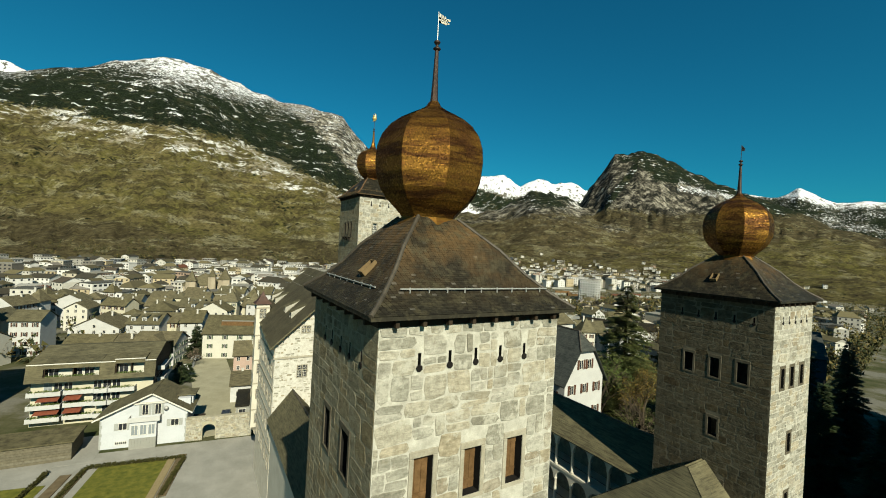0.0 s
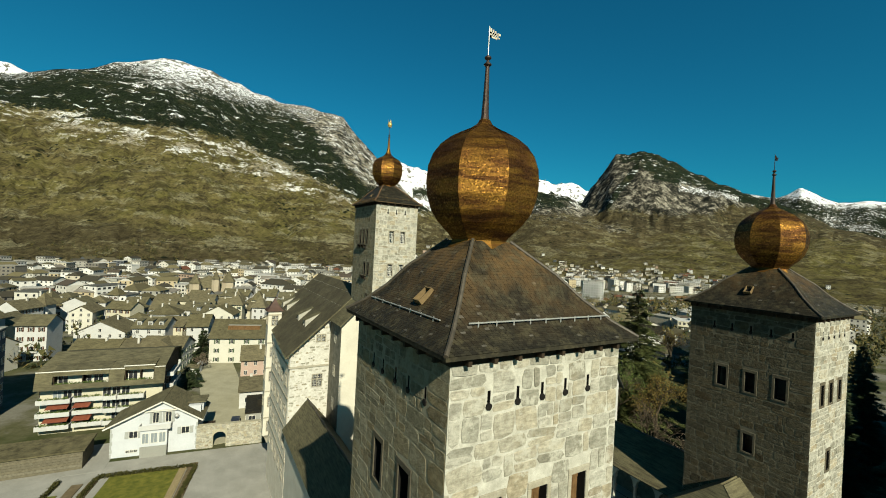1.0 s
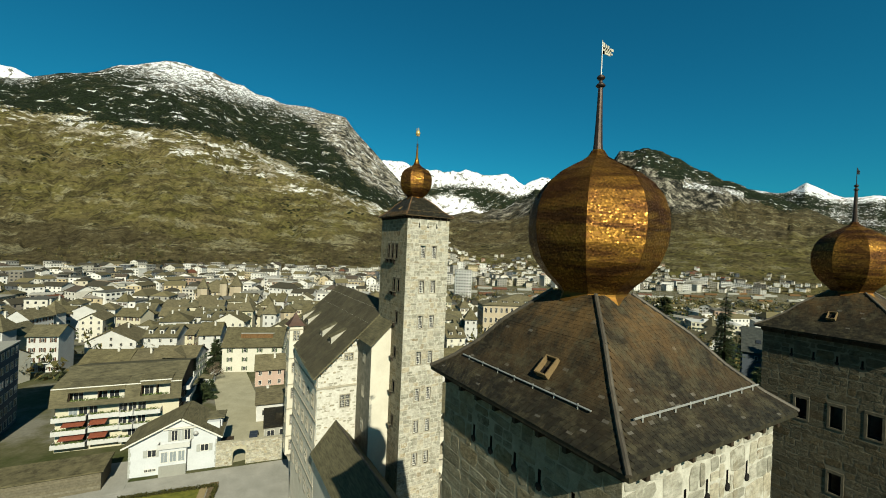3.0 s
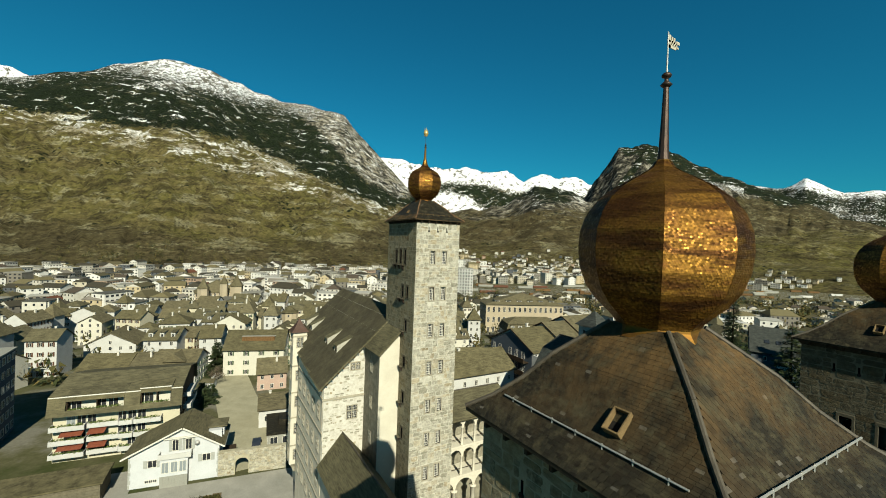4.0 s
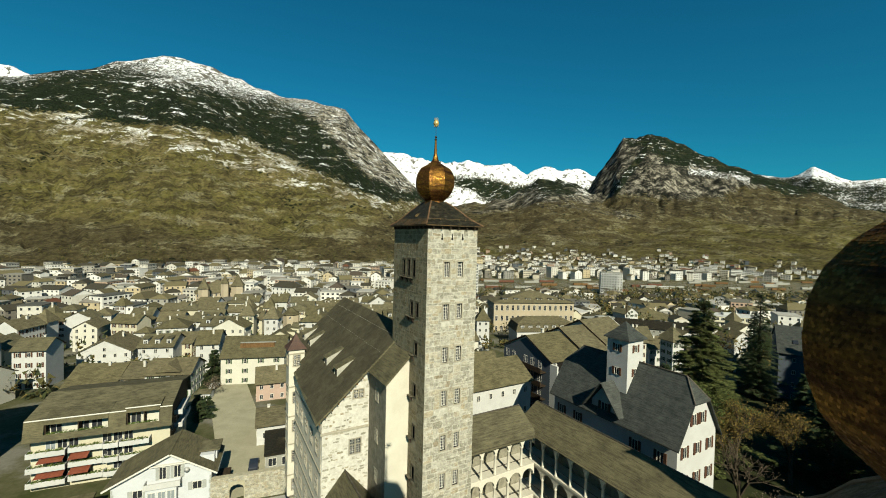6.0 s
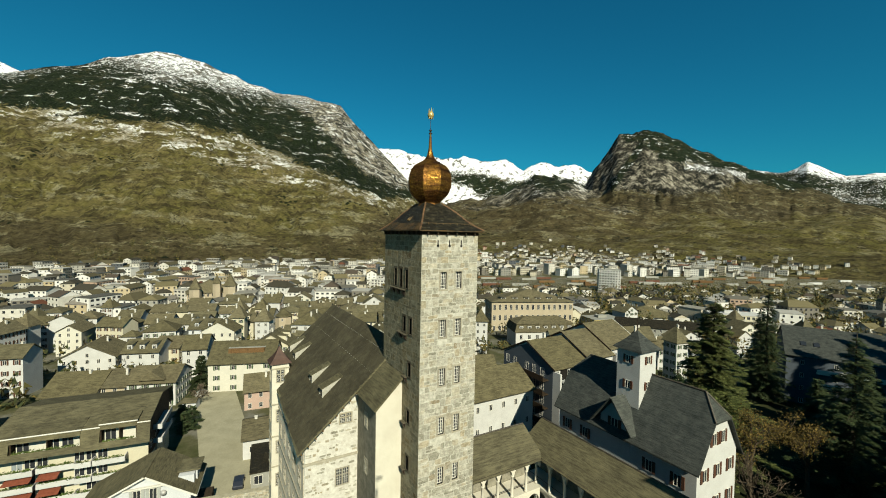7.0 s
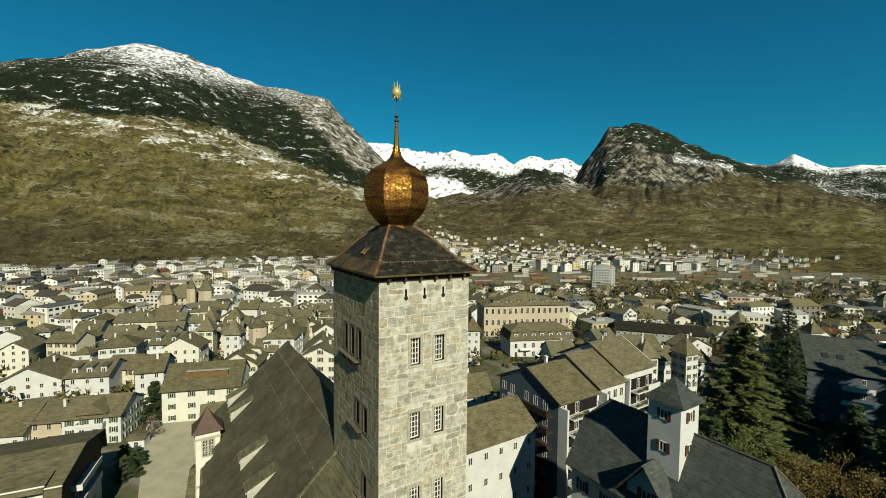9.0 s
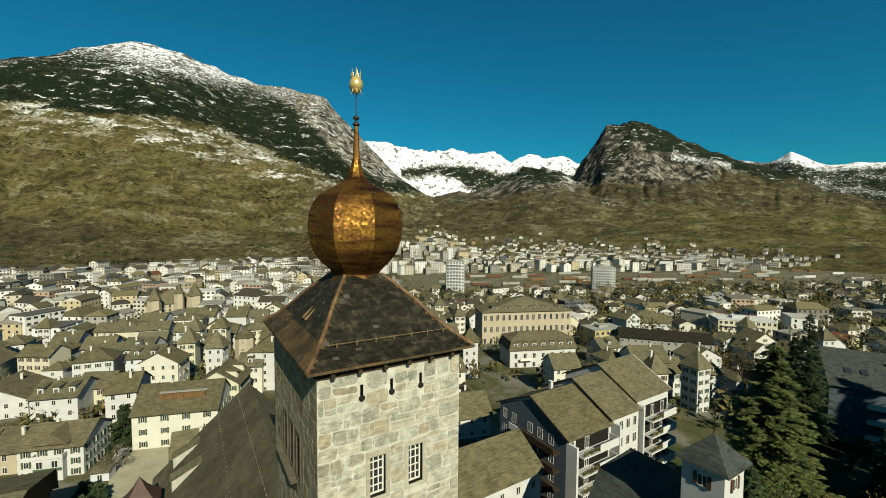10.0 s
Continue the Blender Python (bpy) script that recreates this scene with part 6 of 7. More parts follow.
def leafy(name, c1, c2, c3):
    m, nt, bs = nodes_of(name, 0.75)
    rnd = nt.nodes.new("ShaderNodeNewGeometry").outputs["Random Per Island"]
    nt.links.new(ramp(nt, rnd, [(0.0, c1), (0.5, c2), (1.0, c3)]), bs.inputs["Base Color"])
    return m


LEAF_GREEN = leafy("green_leaves", (0.03, 0.05, 0.012), (0.06, 0.085, 0.02), (0.11, 0.12, 0.04))
NEEDLES = leafy("dark_needles", (0.016, 0.026, 0.012), (0.035, 0.05, 0.02), (0.06, 0.075, 0.03))
OCHRE = leafy("ochre_leaves", (0.04, 0.032, 0.010), (0.085, 0.062, 0.016), (0.15, 0.105, 0.028))
BARE = leafy("bare_twigs", (0.06, 0.045, 0.03), (0.10, 0.08, 0.055), (0.15, 0.12, 0.085))
BARK = surface("bark", (0.05, 0.038, 0.025), (0.10, 0.08, 0.055), 3, 0.95, 0, 20)
apartments()


def flats(x, y, w, d, h, rot, wall, label, storeys, z=None, balconies=True, roof=None, name="flats", face=None):
    """A flat-roofed block with a strip of windows, and balconies, on every storey."""
    if z is None:
        z = flat_z(x, y) - 0.3
    th = thing(name, x, y, z, label, "apartment block", "", rot)
    bm = bmesh.new()
    box(bm, -w / 2, w / 2, 0, d, 0, h)
    part("wall", bm, wall, th)
    bm = bmesh.new()
    box(bm, -w / 2 - .2, w / 2 + .2, -.2, d + .2, h, h + .22)
    box(bm, -w * .2, w * .1, d * .35, d * .65, h + .22, h + 1.2)
    part("flat_roof", bm, roof or GREY, th)
    p = h / storeys
    for s in range(storeys):
        for fm, width in ((face_matrix((-w / 2, 0, 0), (1, 0, 0)), w), (face_matrix((-w / 2, d, 0), (0, -1, 0)), d), (face_matrix((w / 2, 0, 0), (0, 1, 0)), d)):
            n = max(2, int(width / 2.0))
            for i in range(n):
                on_face(th, fm, width * (i + .5) / n, p * s + p * .3, 0, small_window(1.1, p * .5), "window")
        if balconies:
            bm = bmesh.new()
            box(bm, -w * .45, w * .3, -1.0, 0, p * s + .05, p * s + .15)
            box(bm, -w * .45, w * .3, -1.0, -.92, p * s + .15, p * s + p * .35)
            part("balcony", bm, face or wall, th)
    return th


def stepped_flats():
    for i, (x0, w, yf, ev, rg, dd) in enumerate(((47.5, 8.7, 55.2, 16.0, 19.2, 13.0), (56.3, 6.6, 55.4, 16.5, 19.9, 13.0), (63.2, 9.0, 56.3, 17.2, 20.7, 13.0))):
        th = house(x0 + w / 2, yf, w, dd, ev, rg, 0, WHITE, OLIVEROOF if i == 0 else BROWNROOF, "white terraced flats with loggia balconies and olive roof", name="terraced_flats", hip="side", rows=1, sides="", z=3.0, chimney=i == 0, over=0.45, group="stepped flats", category="apartment block")
        for s in range(6):
            z = 1.6 + s * 2.42
            if i != 1:
                b = thing_part("loggia", th)
                l0, l1 = (-w / 2 + 1.6, w / 2 - .5) if i == 0 else (-w / 2 + 2.6, w / 2 - .3)
                # near-black sheet on the wall, painted as the loggia's inner shade
                bm = bmesh.new()
                box(bm, l0, l1, -0.02, .0, z + .1, z + 2.0)
                part("opening", bm, SHADE_TYRE_BLACK, b)
                bm = bmesh.new()
                box(bm, l0 - .2, l1 + .3, -1.5, 0, z - .1, z + .08)
                box(bm, (l0 + l1) / 2 - .3, l1 + .3, -1.5, -1.4, z + .08, z + .95)
                box(bm, l1 + .2, l1 + .3, -1.4, 0, z + .08, z + .95)
                part("parapet", bm, WHITE, b)
                bm = bmesh.new()
                for q in np.arange(l0 - .1, (l0 + l1) / 2 - .3, .28):
                    rod(bm, (q, -1.45, z + .05), (q, -1.45, z + .85), .02, 4)
                rod(bm, (l0 - .2, -1.45, z + .85), ((l0 + l1) / 2 - .3, -1.45, z + .85), .03, 4)
                part("railing", bm, WOOD, b)
                planter(b, l0, (l0 + l1) / 2, -1.3, z + .25)
                for u in ((-w / 2 + .8, (l0 + l1) / 2 - 1.2) if i == 0 else (-w / 2 + 1.2, (l0 + l1) / 2 - 1.0, (l0 + l1) / 2 + 1.6)):
                    wn_ = part("window", small_window(.7, 1.5), GLASS, th)
                    wn_.matrix_local = Matrix.Translation((u, -0.03, z + .25))
            else:
                for u in (-w * .36, -w * .12, w * .12, w * .36):
                    wn_ = part("window", small_window(.7, 1.3), GLASS, th)
                    wn_.matrix_local = Matrix.Translation((u, -0.0, z + .45))
            if i == 0:
                # the gable end: dark boarded balconies, white panels towards the back
                fm = face_matrix((-w / 2, dd, 0), (0, -1, 0))
                for u in (1.2, 3.2, 6.5, 8.4, 10.4):
                    on_face(th, fm, u, z + .45, 0, small_window(.8, 1.3), "window")
                bm = bmesh.new()
                box(bm, -w / 2 - 1.4, -w / 2, 1.0, 9.4, z, z + .14)
                box(bm, -w / 2 - 1.4, -w / 2 - 1.3, 1.0, 7.6, z + .14, z + .9)
                part("side_balcony", bm, DARKWOOD, th, "dark boarded balcony")
                bm = bmesh.new()
                box(bm, -w / 2 - 1.42, -w / 2 - 1.3, 7.6, 9.4, z + .1, z + 1.0)
                part("balcony_panel", bm, WHITE, th, "white balcony panel")
        if i == 0:
            # sheet over the left gable, its blue-grey painted as that side's shade
            bm = bmesh.new()
            prism(bm, [(0.1, 0), (dd - .1, 0), (dd - .1, ev - .1), (dd / 2, rg - .4), (0.1, ev - .1)], w / 2, w / 2 + .03)
            bmesh.ops.rotate(bm, verts=bm.verts, matrix=Matrix.Rotation(radians(90), 3, "Z"))
            part("gable_cladding", bm, BLUEGREY, th, "gable sheet coloured dark blue-grey for its shade")
        bm = bmesh.new()
        box(bm, -w / 2, -w / 2 + .35, -1.55, 0, 0, ev - .5)
        part("fin_wall", bm, WHITE, th)
        k = (rg - ev) / (dd / 2)
        for s in (-1, 1):
            bm = bmesh.new()
            for y0_, y1_, z0_, z1_ in ((-.5, dd / 2, ev - k * .5, rg), (dd + .5, dd / 2, ev - k * .5, rg)):
                slab_roof(bm, (s * (w / 2 + .24), y0_, z0_ + .0), (s * (w / 2 + .32), y0_, z0_), (s * (w / 2 + .32), y1_, z1_), (s * (w / 2 + .24), y1_, z1_), .2)
            part("barge_board", bm, DARKWOOD if s < 0 else FRAMEW, th, "barge board")


def shaded_house():
    th = house(125.2, 38.2, 24, 25, 12.3, 17.3, -66, BLUEGREY, GREYSLATE, "large blue-grey house with a slate roof and balconies", hip="side", rows=4, cols=4, sides="f")
    for s in range(3):
        for u in (-6.5, 1.5):
            bm = bmesh.new()
            z = 2.6 + s * 3.1
            box(bm, u, u + 5.0, -1.5, 0, z, z + .15)
            box(bm, u, u + 5.0, -1.5, -1.4, z + .15, z + 1.05)
            part("balcony", bm, FRAMEW, th, "white balcony")
    for u in (-9, -6.5, 0):
        bm = bmesh.new()
        k = 5.0 / 12.5
        slab_roof(bm, (u, 4, 12.3 + k * 4 + .2), (u + 1.1, 4, 12.3 + k * 4 + .2), (u + 1.1, 5.6, 12.3 + k * 5.6 + .2), (u, 5.6, 12.3 + k * 5.6 + .2), .1)
        part("roof_window", bm, GLASS, th)


stepped_flats()
house(36.0, 55.5, 14.6, 8.5, 13.4, 16.2, 0, WHITE, OLIVEROOF, "plain white house with a mossy olive roof", hip="side", z=3.2, rows=4, win=(0.5, 0.9))
house(55.3, 86.0, 8.3, 8, 4.7, 8.0, -16, WHITE, OLIVEROOF, "small white house with an olive roof", hip="side")
house(60.2, 92.3, 5.0, 7, 3.6, 6.0, -19, WHITE, OLIVEROOF, "small white house with an olive roof")
yellow = house(4.8, 113.0, 14.6, 10, 7.1, 11.0, -18, OFFWHITE, OLIVEROOF, "pale yellow house with shutters and a boarded roof terrace", hip="side", shutters=SHUT_GREEN, rows=3, cols=4)
bm = bmesh.new()
box(bm, -3.4, 4.6, 1.9, 4.3, 8.7, 9.75)
part("roof_terrace", bm, WOOD, yellow, "brown boarded roof terrace")
for i in range(14):
    bm = bmesh.new()
    box(bm, -3.4 + i * .58, -3.25 + i * .58, 1.82, 1.9, 8.6, 9.7)
    part("slat", bm, WOOD, yellow)
bm = bmesh.new()
box(bm, -3.6, 4.8, 2.6, 4.5, 9.75, 9.87)
part("terrace_roof", bm, GREY, yellow)
house(-5.0, 127, 5.4, 9, 8.2, 10.8, -12, WHITE, OLIVEROOF, "tall white house with an olive roof", hip="side")
house(7.6, 100.2, 6.4, 6, 4.4, 7.0, -7, PINK, BROWNROOF, "pink house with a terrace and dark roof", hip="side")
house(5.3, 79.6, 5.4, 8, 3.7, 5.2, -7, WHITE, BROWNROOF, "low white house with a brown roof", hip="side", rows=1)
flats(6.0, 70.5, 6.0, 8.5, 2.4, -7, GREY, "low annex with a dark flat roof", 1, z=3.2, balconies=False, roof=SLATE, name="annex")
chalet = house(-12.6, 111.9, 9.2, 9, 5.5, 7.8, -18, WHITE, BROWNROOF, "white house with green shutters and balconies", hip="side", shutters=SHUT_GREEN, rows=3)
bm = bmesh.new()
box(bm, -2.0, 2.2, -1.1, 0, 0, 4.0)
part("bay", bm, WHITE, chalet)
for z in (0.5, 2.3):
    for u in (-1.0, 1.1):
        w_ = part("window", small_window(0.8, 1.1), GLASS, chalet)
        w_.matrix_local = Matrix.Translation((u, -1.1, z + .2))
bm = bmesh.new()
box(bm, -1.9, 2.1, -1.16, -1.1, 1.9, 2.4)
part("blind", bm, SHUT_GREEN, chalet, "green roller blind")
bm = bmesh.new()
for a, b, c, d in ((-2.1, 2.3, -1.25, -1.15), (-2.1, -2.0, -1.15, 0), (2.2, 2.3, -1.15, 0)):
    box(bm, a, b, c, d, 4.0, 4.6)
box(bm, -2.1, 2.3, -1.15, 0, 3.95, 4.05)
part("balcony", bm, WHITE, chalet)
bm = bmesh.new()
prism(bm, [(-2.4, 6.0), (2.6, 6.0), (0.1, 7.9)], -0.4, 4.2)
part("cross_gable", bm, BROWNROOF, chalet)
house(-27.5, 118.0, 10.0, 11, 3.2, 6.6, -20, WHITE, OLIVEROOF, "long white house with an olive roof", hip="side")
house(-19.5, 117.0, 6.5, 9, 4.2, 6.6, -20, SAND, BROWNROOF, "low sandy house with a timber gallery", hip="side")
house(-30.0, 148, 12.5, 12, 4.5, 7.8, -10, WHITE, BROWNROOF, "broad white gabled house with brown roof")


def mansard_villa():
    """A white villa of two storeys, its mansard full of dormers under a low hipped top."""
    x, y = 102.0, 112.0
    th = thing("villa", x, y, flat_z(x, y) - 0.6, "white villa under a dark mansard roof with dormers", "house", rot=-22)
    W, D, ev = 22.0, 10.0, 6.2
    bm = bmesh.new()
    box(bm, -W / 2, W / 2, 0, D, 0, ev)
    part("wall", bm, WHITE, th)

    def tier(name, rings, label):
        b = bmesh.new()
        loops = [[b.verts.new(q) for q in ((-W / 2 - o, -o, h), (W / 2 + o, -o, h), (W / 2 + o, D + o, h), (-W / 2 - o, D + o, h))] for o, h in rings]
        for lo, hi in zip(loops, loops[1:]):
            for i in range(4):
                b.faces.new((lo[i], lo[(i + 1) % 4], hi[(i + 1) % 4], hi[i]))
        b.faces.new(loops[0][::-1])
        b.faces.new(loops[-1])
        part(name, b, BROWNROOF, th, label)
    tier("mansard", [(0.45, ev), (0.45, ev + 0.2), (-0.5, ev + 2.8)], "steep dark mansard")
    tier("top_roof", [(-0.2, ev + 2.8), (-0.2, ev + 2.95), (-4.6, ev + 4.8)], "low hipped top roof")
    for i in range(7):
        u = -W / 2 + 2.0 + i * 3.0
        d = thing_part("dormer", th)
        bm = bmesh.new()
        box(bm, u - 0.7, u + 0.7, 0.0, 1.6, ev + 0.5, ev + 2.3)
        part("dormer_wall", bm, WHITE, d)
        bm = bmesh.new()
        box(bm, u - 0.85, u + 0.85, -0.2, 1.7, ev + 2.3, ev + 2.45)
        part("dormer_roof", bm, BROWNROOF, d)
        w = part("window", small_window(0.8, 1.2), GLASS, d)
        w.matrix_local = Matrix.Translation((u, 0.0, ev + 0.8))
        for v in (0.9, 3.7):
            w = part("window", small_window(0.9, 1.5), GLASS, th)
            w.matrix_local = Matrix.Translation((u, 0, v))
    for u in (-6.0, 6.0):
        bm = bmesh.new()
        for z0, z1, y0_ in ((3.2, 3.35, -1.3), (3.35, 4.1, -1.3)):
            box(bm, u - 2.0, u + 2.0, y0_, 0 if z1 < 3.4 else -1.2, z0, z1)
        part("balcony", bm, FRAMEW, th, "white balcony")


mansard_villa()
flats(-42.6, 84.0, 14.0, 14.0, 14.5, 0, BLUEGREY, "blue-grey apartment block with balconies", 6, z=3.2, face=WHITE)
flats(144, 118, 13.8, 9, 7.8, -15, YELLOW, "yellow rendered flat-roofed office building", 3)
flats(63.4, 262, 11.3, 10, 12.5, -30, WHITE, "white cubic block with a picture window", 4, balconies=False)
flats(50.8, 254, 11.7, 10, 11.0, -32, ORANGE, "orange rendered apartment block with balconies", 4)
flats(289, 228, 17, 14, 19, -46, WHITE, "white and blue high-rise with ribbon windows", 9)
flats(178, 276, 13.5, 12, 24.5, -29, WHITE, "white high-rise with ribbon windows", 10)
flats(-50, 301, 15, 10, 11, -6, CREAM, "cream rendered apartment block with balconies", 4)
flats(209, 98, 22, 11, 10.5, -46, CREAM, "pale apartment block with a white roof", 4, roof=WHITE)
shaded_house()
house(150, 100, 30, 10, 7.5, 9.8, -50, GREY, SLATE, "long grey terrace with a slate roof", hip="side")
house(192, 130, 30, 16, 5.0, 10.0, -40, WHITE, OLIVEROOF, "large hall with an olive roof", hip=True)
house(0, 262, 22, 12, 11, 18, 3, SAND, BROWNROOF, "sandstone hall with turrets and a steep roof", hip=True, win=(.8, 1.6))


def school():
    th = house(120.5, 138.5, 36.7, 12, 13.6, 18.6, -23, SAND, BROWNROOF, "long sandstone school with rows of tall windows", name="school", hip=True, rows=3, cols=15, win=(1.0, 2.2), chimney=False, over=0.6, category="school")
    for i in range(6):
        d = thing_part("dormer", th)
        bm = bmesh.new()
        u = -13 + i * 5.2
        box(bm, u - 1.1, u + 1.1, 1.0, 4.0, 14.2, 15.5)
        part("dormer_wall", bm, WHITE, d)
        bm = bmesh.new()
        box(bm, u - 1.4, u + 1.4, 0.7, 4.6, 15.5, 15.65)
        part("dormer_roof", bm, BROWNROOF, d)
        w = part("window", small_window(1.4, .8), GLASS, d)
        w.matrix_local = Matrix.Translation((u, 1.0, 14.5))


school()


def pointed_tower(x, y, w, eave, cone, sides, wall, roof, label, turn=-20):
    """A slim tower house of the old town with a steep pointed roof and small windows."""
    z = flat_z(x, y) - 0.3
    th = thing("tower_house", x, y, z, label, "tower", "old town towers", turn)
    bm = bmesh.new()
    r = w / 2 / math.cos(math.pi / sides)
    lathe(bm, [(r, 0), (r, eave)], sides, math.pi / sides)
    part("wall", bm, wall, th)
    bm = bmesh.new()
    lathe(bm, [(r * 1.16, eave - 0.1), (r * 0.62, eave + cone * 0.38), (0.05, eave + cone)], sides, math.pi / sides)
    part("roof", bm, roof, th, "steep pointed roof")
    me = small_window(0.55, 0.85)
    for v in (eave - 1.6, eave - 4.2):
        for fm in (face_matrix((-w / 2, -w / 2, 0), (1, 0, 0)), face_matrix((-w / 2, w / 2, 0), (0, -1, 0))):
            if v > 0.5:
                on_face(th, fm, w / 2, v, 0, me, "window")
    return th


pointed_tower(-4.7, 168.0, 6.0, 5.2, 5.4, 4, OFFWHITE, GREYSLATE, "white tower house with a steep grey pyramid roof")
pointed_tower(22.0, 161.9, 5.4, 9.6, 2.6, 8, SAND, OLIVEROOF, "round sandstone tower with an olive cone roof")
pointed_tower(-22.6, 166.4, 4.6, 6.4, 1.6, 4, WHITE, OLIVEROOF, "slim white tower house with a flat pyramid roof")
pointed_tower(-32.7, 235.0, 4.0, 7.5, 3.4, 6, WHITE, GREYSLATE, "small white belfry with a grey pointed cap")
for x_, y_, w_, h_, c_ in ((-7.0, 258.0, 5.0, 14.0, 6.0), (9.5, 258.5, 6.0, 15.0, 6.5), (3.0, 257.0, 3.6, 16.5, 5.0)):
    pointed_tower(x_, y_, w_, h_, c_, 6, SAND, BROWNROOF, "sandstone turret with a brown pointed roof")


# ---- the yard and the garden ----
def flat_slab(name, material, x, y, w, d, z, rot, label, category, kind="structure"):
    bm = bmesh.new()
    box(bm, -w / 2, w / 2, -d / 2, d / 2, -0.5, 0)
    ob = new(name, mesh_of(name, bm, material))
    ob.matrix_basis = Matrix.Scale(K, 4) @ pose(x, y, z, 0, 0, rot)
    return tagged(ob, label, category, kind=kind)


flat_slab("yard", GRAVEL, -8.0, 40.0, 80.0, 50.0, 3.23, -8, "pale grey gravel yard", "pavement")
flat_slab("pavement", GRAVEL, -17.2, 68.5, 4.4, 9.0, 3.26, -6, "pale gravel path beside the shed", "path")
flat_slab("road", LANE, 0.2, 92.0, 8.2, 52.0, 3.25, 2, "grey asphalt lane", "road")
flat_slab("garden_lawn", GRASS, -11.2, 55.9, 8.4, 10.5, 3.30, -11, "mown green lawn", "lawn")
flat_slab("garden_lawn", GRASS, -26.5, 55.5, 13.0, 10.0, 3.30, -11, "mown green lawn", "lawn")
for dx, w, mat, lab in ((-5.6, 1.1, SOIL, "bare soil bed"), (-6.75, 0.9, PALEWOOD, "dry straw-covered bed"), (-17.0, 0.9, SOIL, "bare soil bed"), (-18.6, 1.2, SOIL, "bare soil bed")):
    flat_slab("garden_bed", mat, dx, 55.8, w, 10.5, 3.36, -11, lab, "garden bed")


def hedge(x0, y0, x1, y1, h=0.5, w=0.5):
    """A low ragged hedge."""
    th = thing("hedge", (x0 + x1) / 2, (y0 + y1) / 2, 3.2, "low brownish clipped hedge", "hedge", "garden hedges")
    heap, rng = Heap(), random.Random(int(x0 * 5 + y1))
    a, b = Vector(((x0 - x1) / 2, (y0 - y1) / 2, 0)), Vector(((x1 - x0) / 2, (y1 - y0) / 2, 0))
    for _ in range(int((b - a).length * 230)):
        p = a.lerp(b, rng.random()) + Vector((rng.uniform(-w, w) / 2, rng.uniform(-w, w) / 2, rng.uniform(0, h)))
        q = [Vector((rng.gauss(0, .09), rng.gauss(0, .09), rng.gauss(0, .08))) for _ in range(3)]
        heap.faces([tuple(p + v) for v in q], [(0, 1, 2)])
    heap.done("foliage", HEDGE, th)


hedge(-15.6, 61.9, -4.6, 59.9)
hedge(-15.7, 61.8, -17.8, 51.5)
hedge(-4.4, 59.6, -6.6, 50.6)
hedge(-19.8, 62.5, -21.8, 52.6)
hedge(-16.8, 51.3, -7.0, 49.6)


OLDWALL = surface("old_garden_wall", (0.34, 0.31, 0.215), (0.50, 0.465, 0.34), 1.2, 0.92, 0, 9, 0, 0.6, 0.03)


def arch_wall():
    th = thing("arch_wall", 0.4, 64.6, 3.2, "rubble garden wall with a low arched gateway", "wall", rot=-10)
    bm = bmesh.new()
    pts = [(-4.9, 0), (-2.6, 0), (-2.6, 1.7)] + [(-1.7 - 0.9 * math.cos(a), 1.7 + 0.75 * math.sin(a)) for a in np.linspace(0.2, math.pi - 0.2, 7)] + [(-0.8, 1.7), (-0.8, 0), (4.6, 0), (4.6, 3.6), (-4.9, 3.6)]
    prism(bm, pts, 0, 0.8)
    part("wall", bm, OLDWALL, th)
    heap, rng = Heap(), random.Random(8)
    fm = face_matrix((-4.9, 0, 0), (1, 0, 0))
    for u, v, w, h in lay_stones(rng, 9.5, 0, 3.6, [(2.2, 4.2, 0, 2.6)], (0.22, 0.4), (0.25, 0.7)):
        heap.put(fm @ Matrix.Translation((u, 0, v)) @ Matrix.Diagonal((w * .95, .022, h * .92, 1)), STONE_DATA[rng.randrange(18)])
    heap.done("masonry", STONE_J, th)


arch_wall()


def long_shed():
    th = thing("garden_shed", -30.5, 66.5, 3.2, "long low boarded shed with a mossy flat roof", "shed", rot=-4)
    bm = bmesh.new()
    box(bm, -12.5, 12.5, 0, 5.0, 0, 2.6)
    part("wall", bm, GREYWOOD, th)
    for i in range(7):
        bm = bmesh.new()
        box(bm, -12.5, 12.5, -0.04, 0, 0.05 + i * .37, 0.38 + i * .37)
        part("board", bm, GREYWOOD, th)
    bm = bmesh.new()
    box(bm, -12.8, 12.8, -.3, 5.3, 2.6, 2.8)
    part("roof", bm, OLIVEROOF, th, "mossy flat roof")


long_shed()


def car(x, y, rot, paint, label):
    th = thing("car", x, y, flat_z(x, y) + 0.04, label, "car", "parked cars", rot)
    bm = bmesh.new()
    prism(bm, [(-1.6, .25), (1.6, .25), (1.62, .6), (1.0, .72), (.6, 1.1), (-.9, 1.1), (-1.5, .72), (-1.62, .6)], -.65, .65)
    part("body", bm, paint, th)
    bm = bmesh.new()
    prism(bm, [(.9, .74), (.57, 1.05), (-.85, 1.05), (-1.35, .74)], -.66, .66)
    part("side_windows", bm, GLASS, th)
    for sx in (-1, 1):
        for sy in (-.66, .66):
            bm = bmesh.new()
            rod(bm, (sx, sy - .08, .25), (sx, sy + .08, .25), .25, 12)
            part("wheel", bm, SHADE_TYRE_BLACK, th)


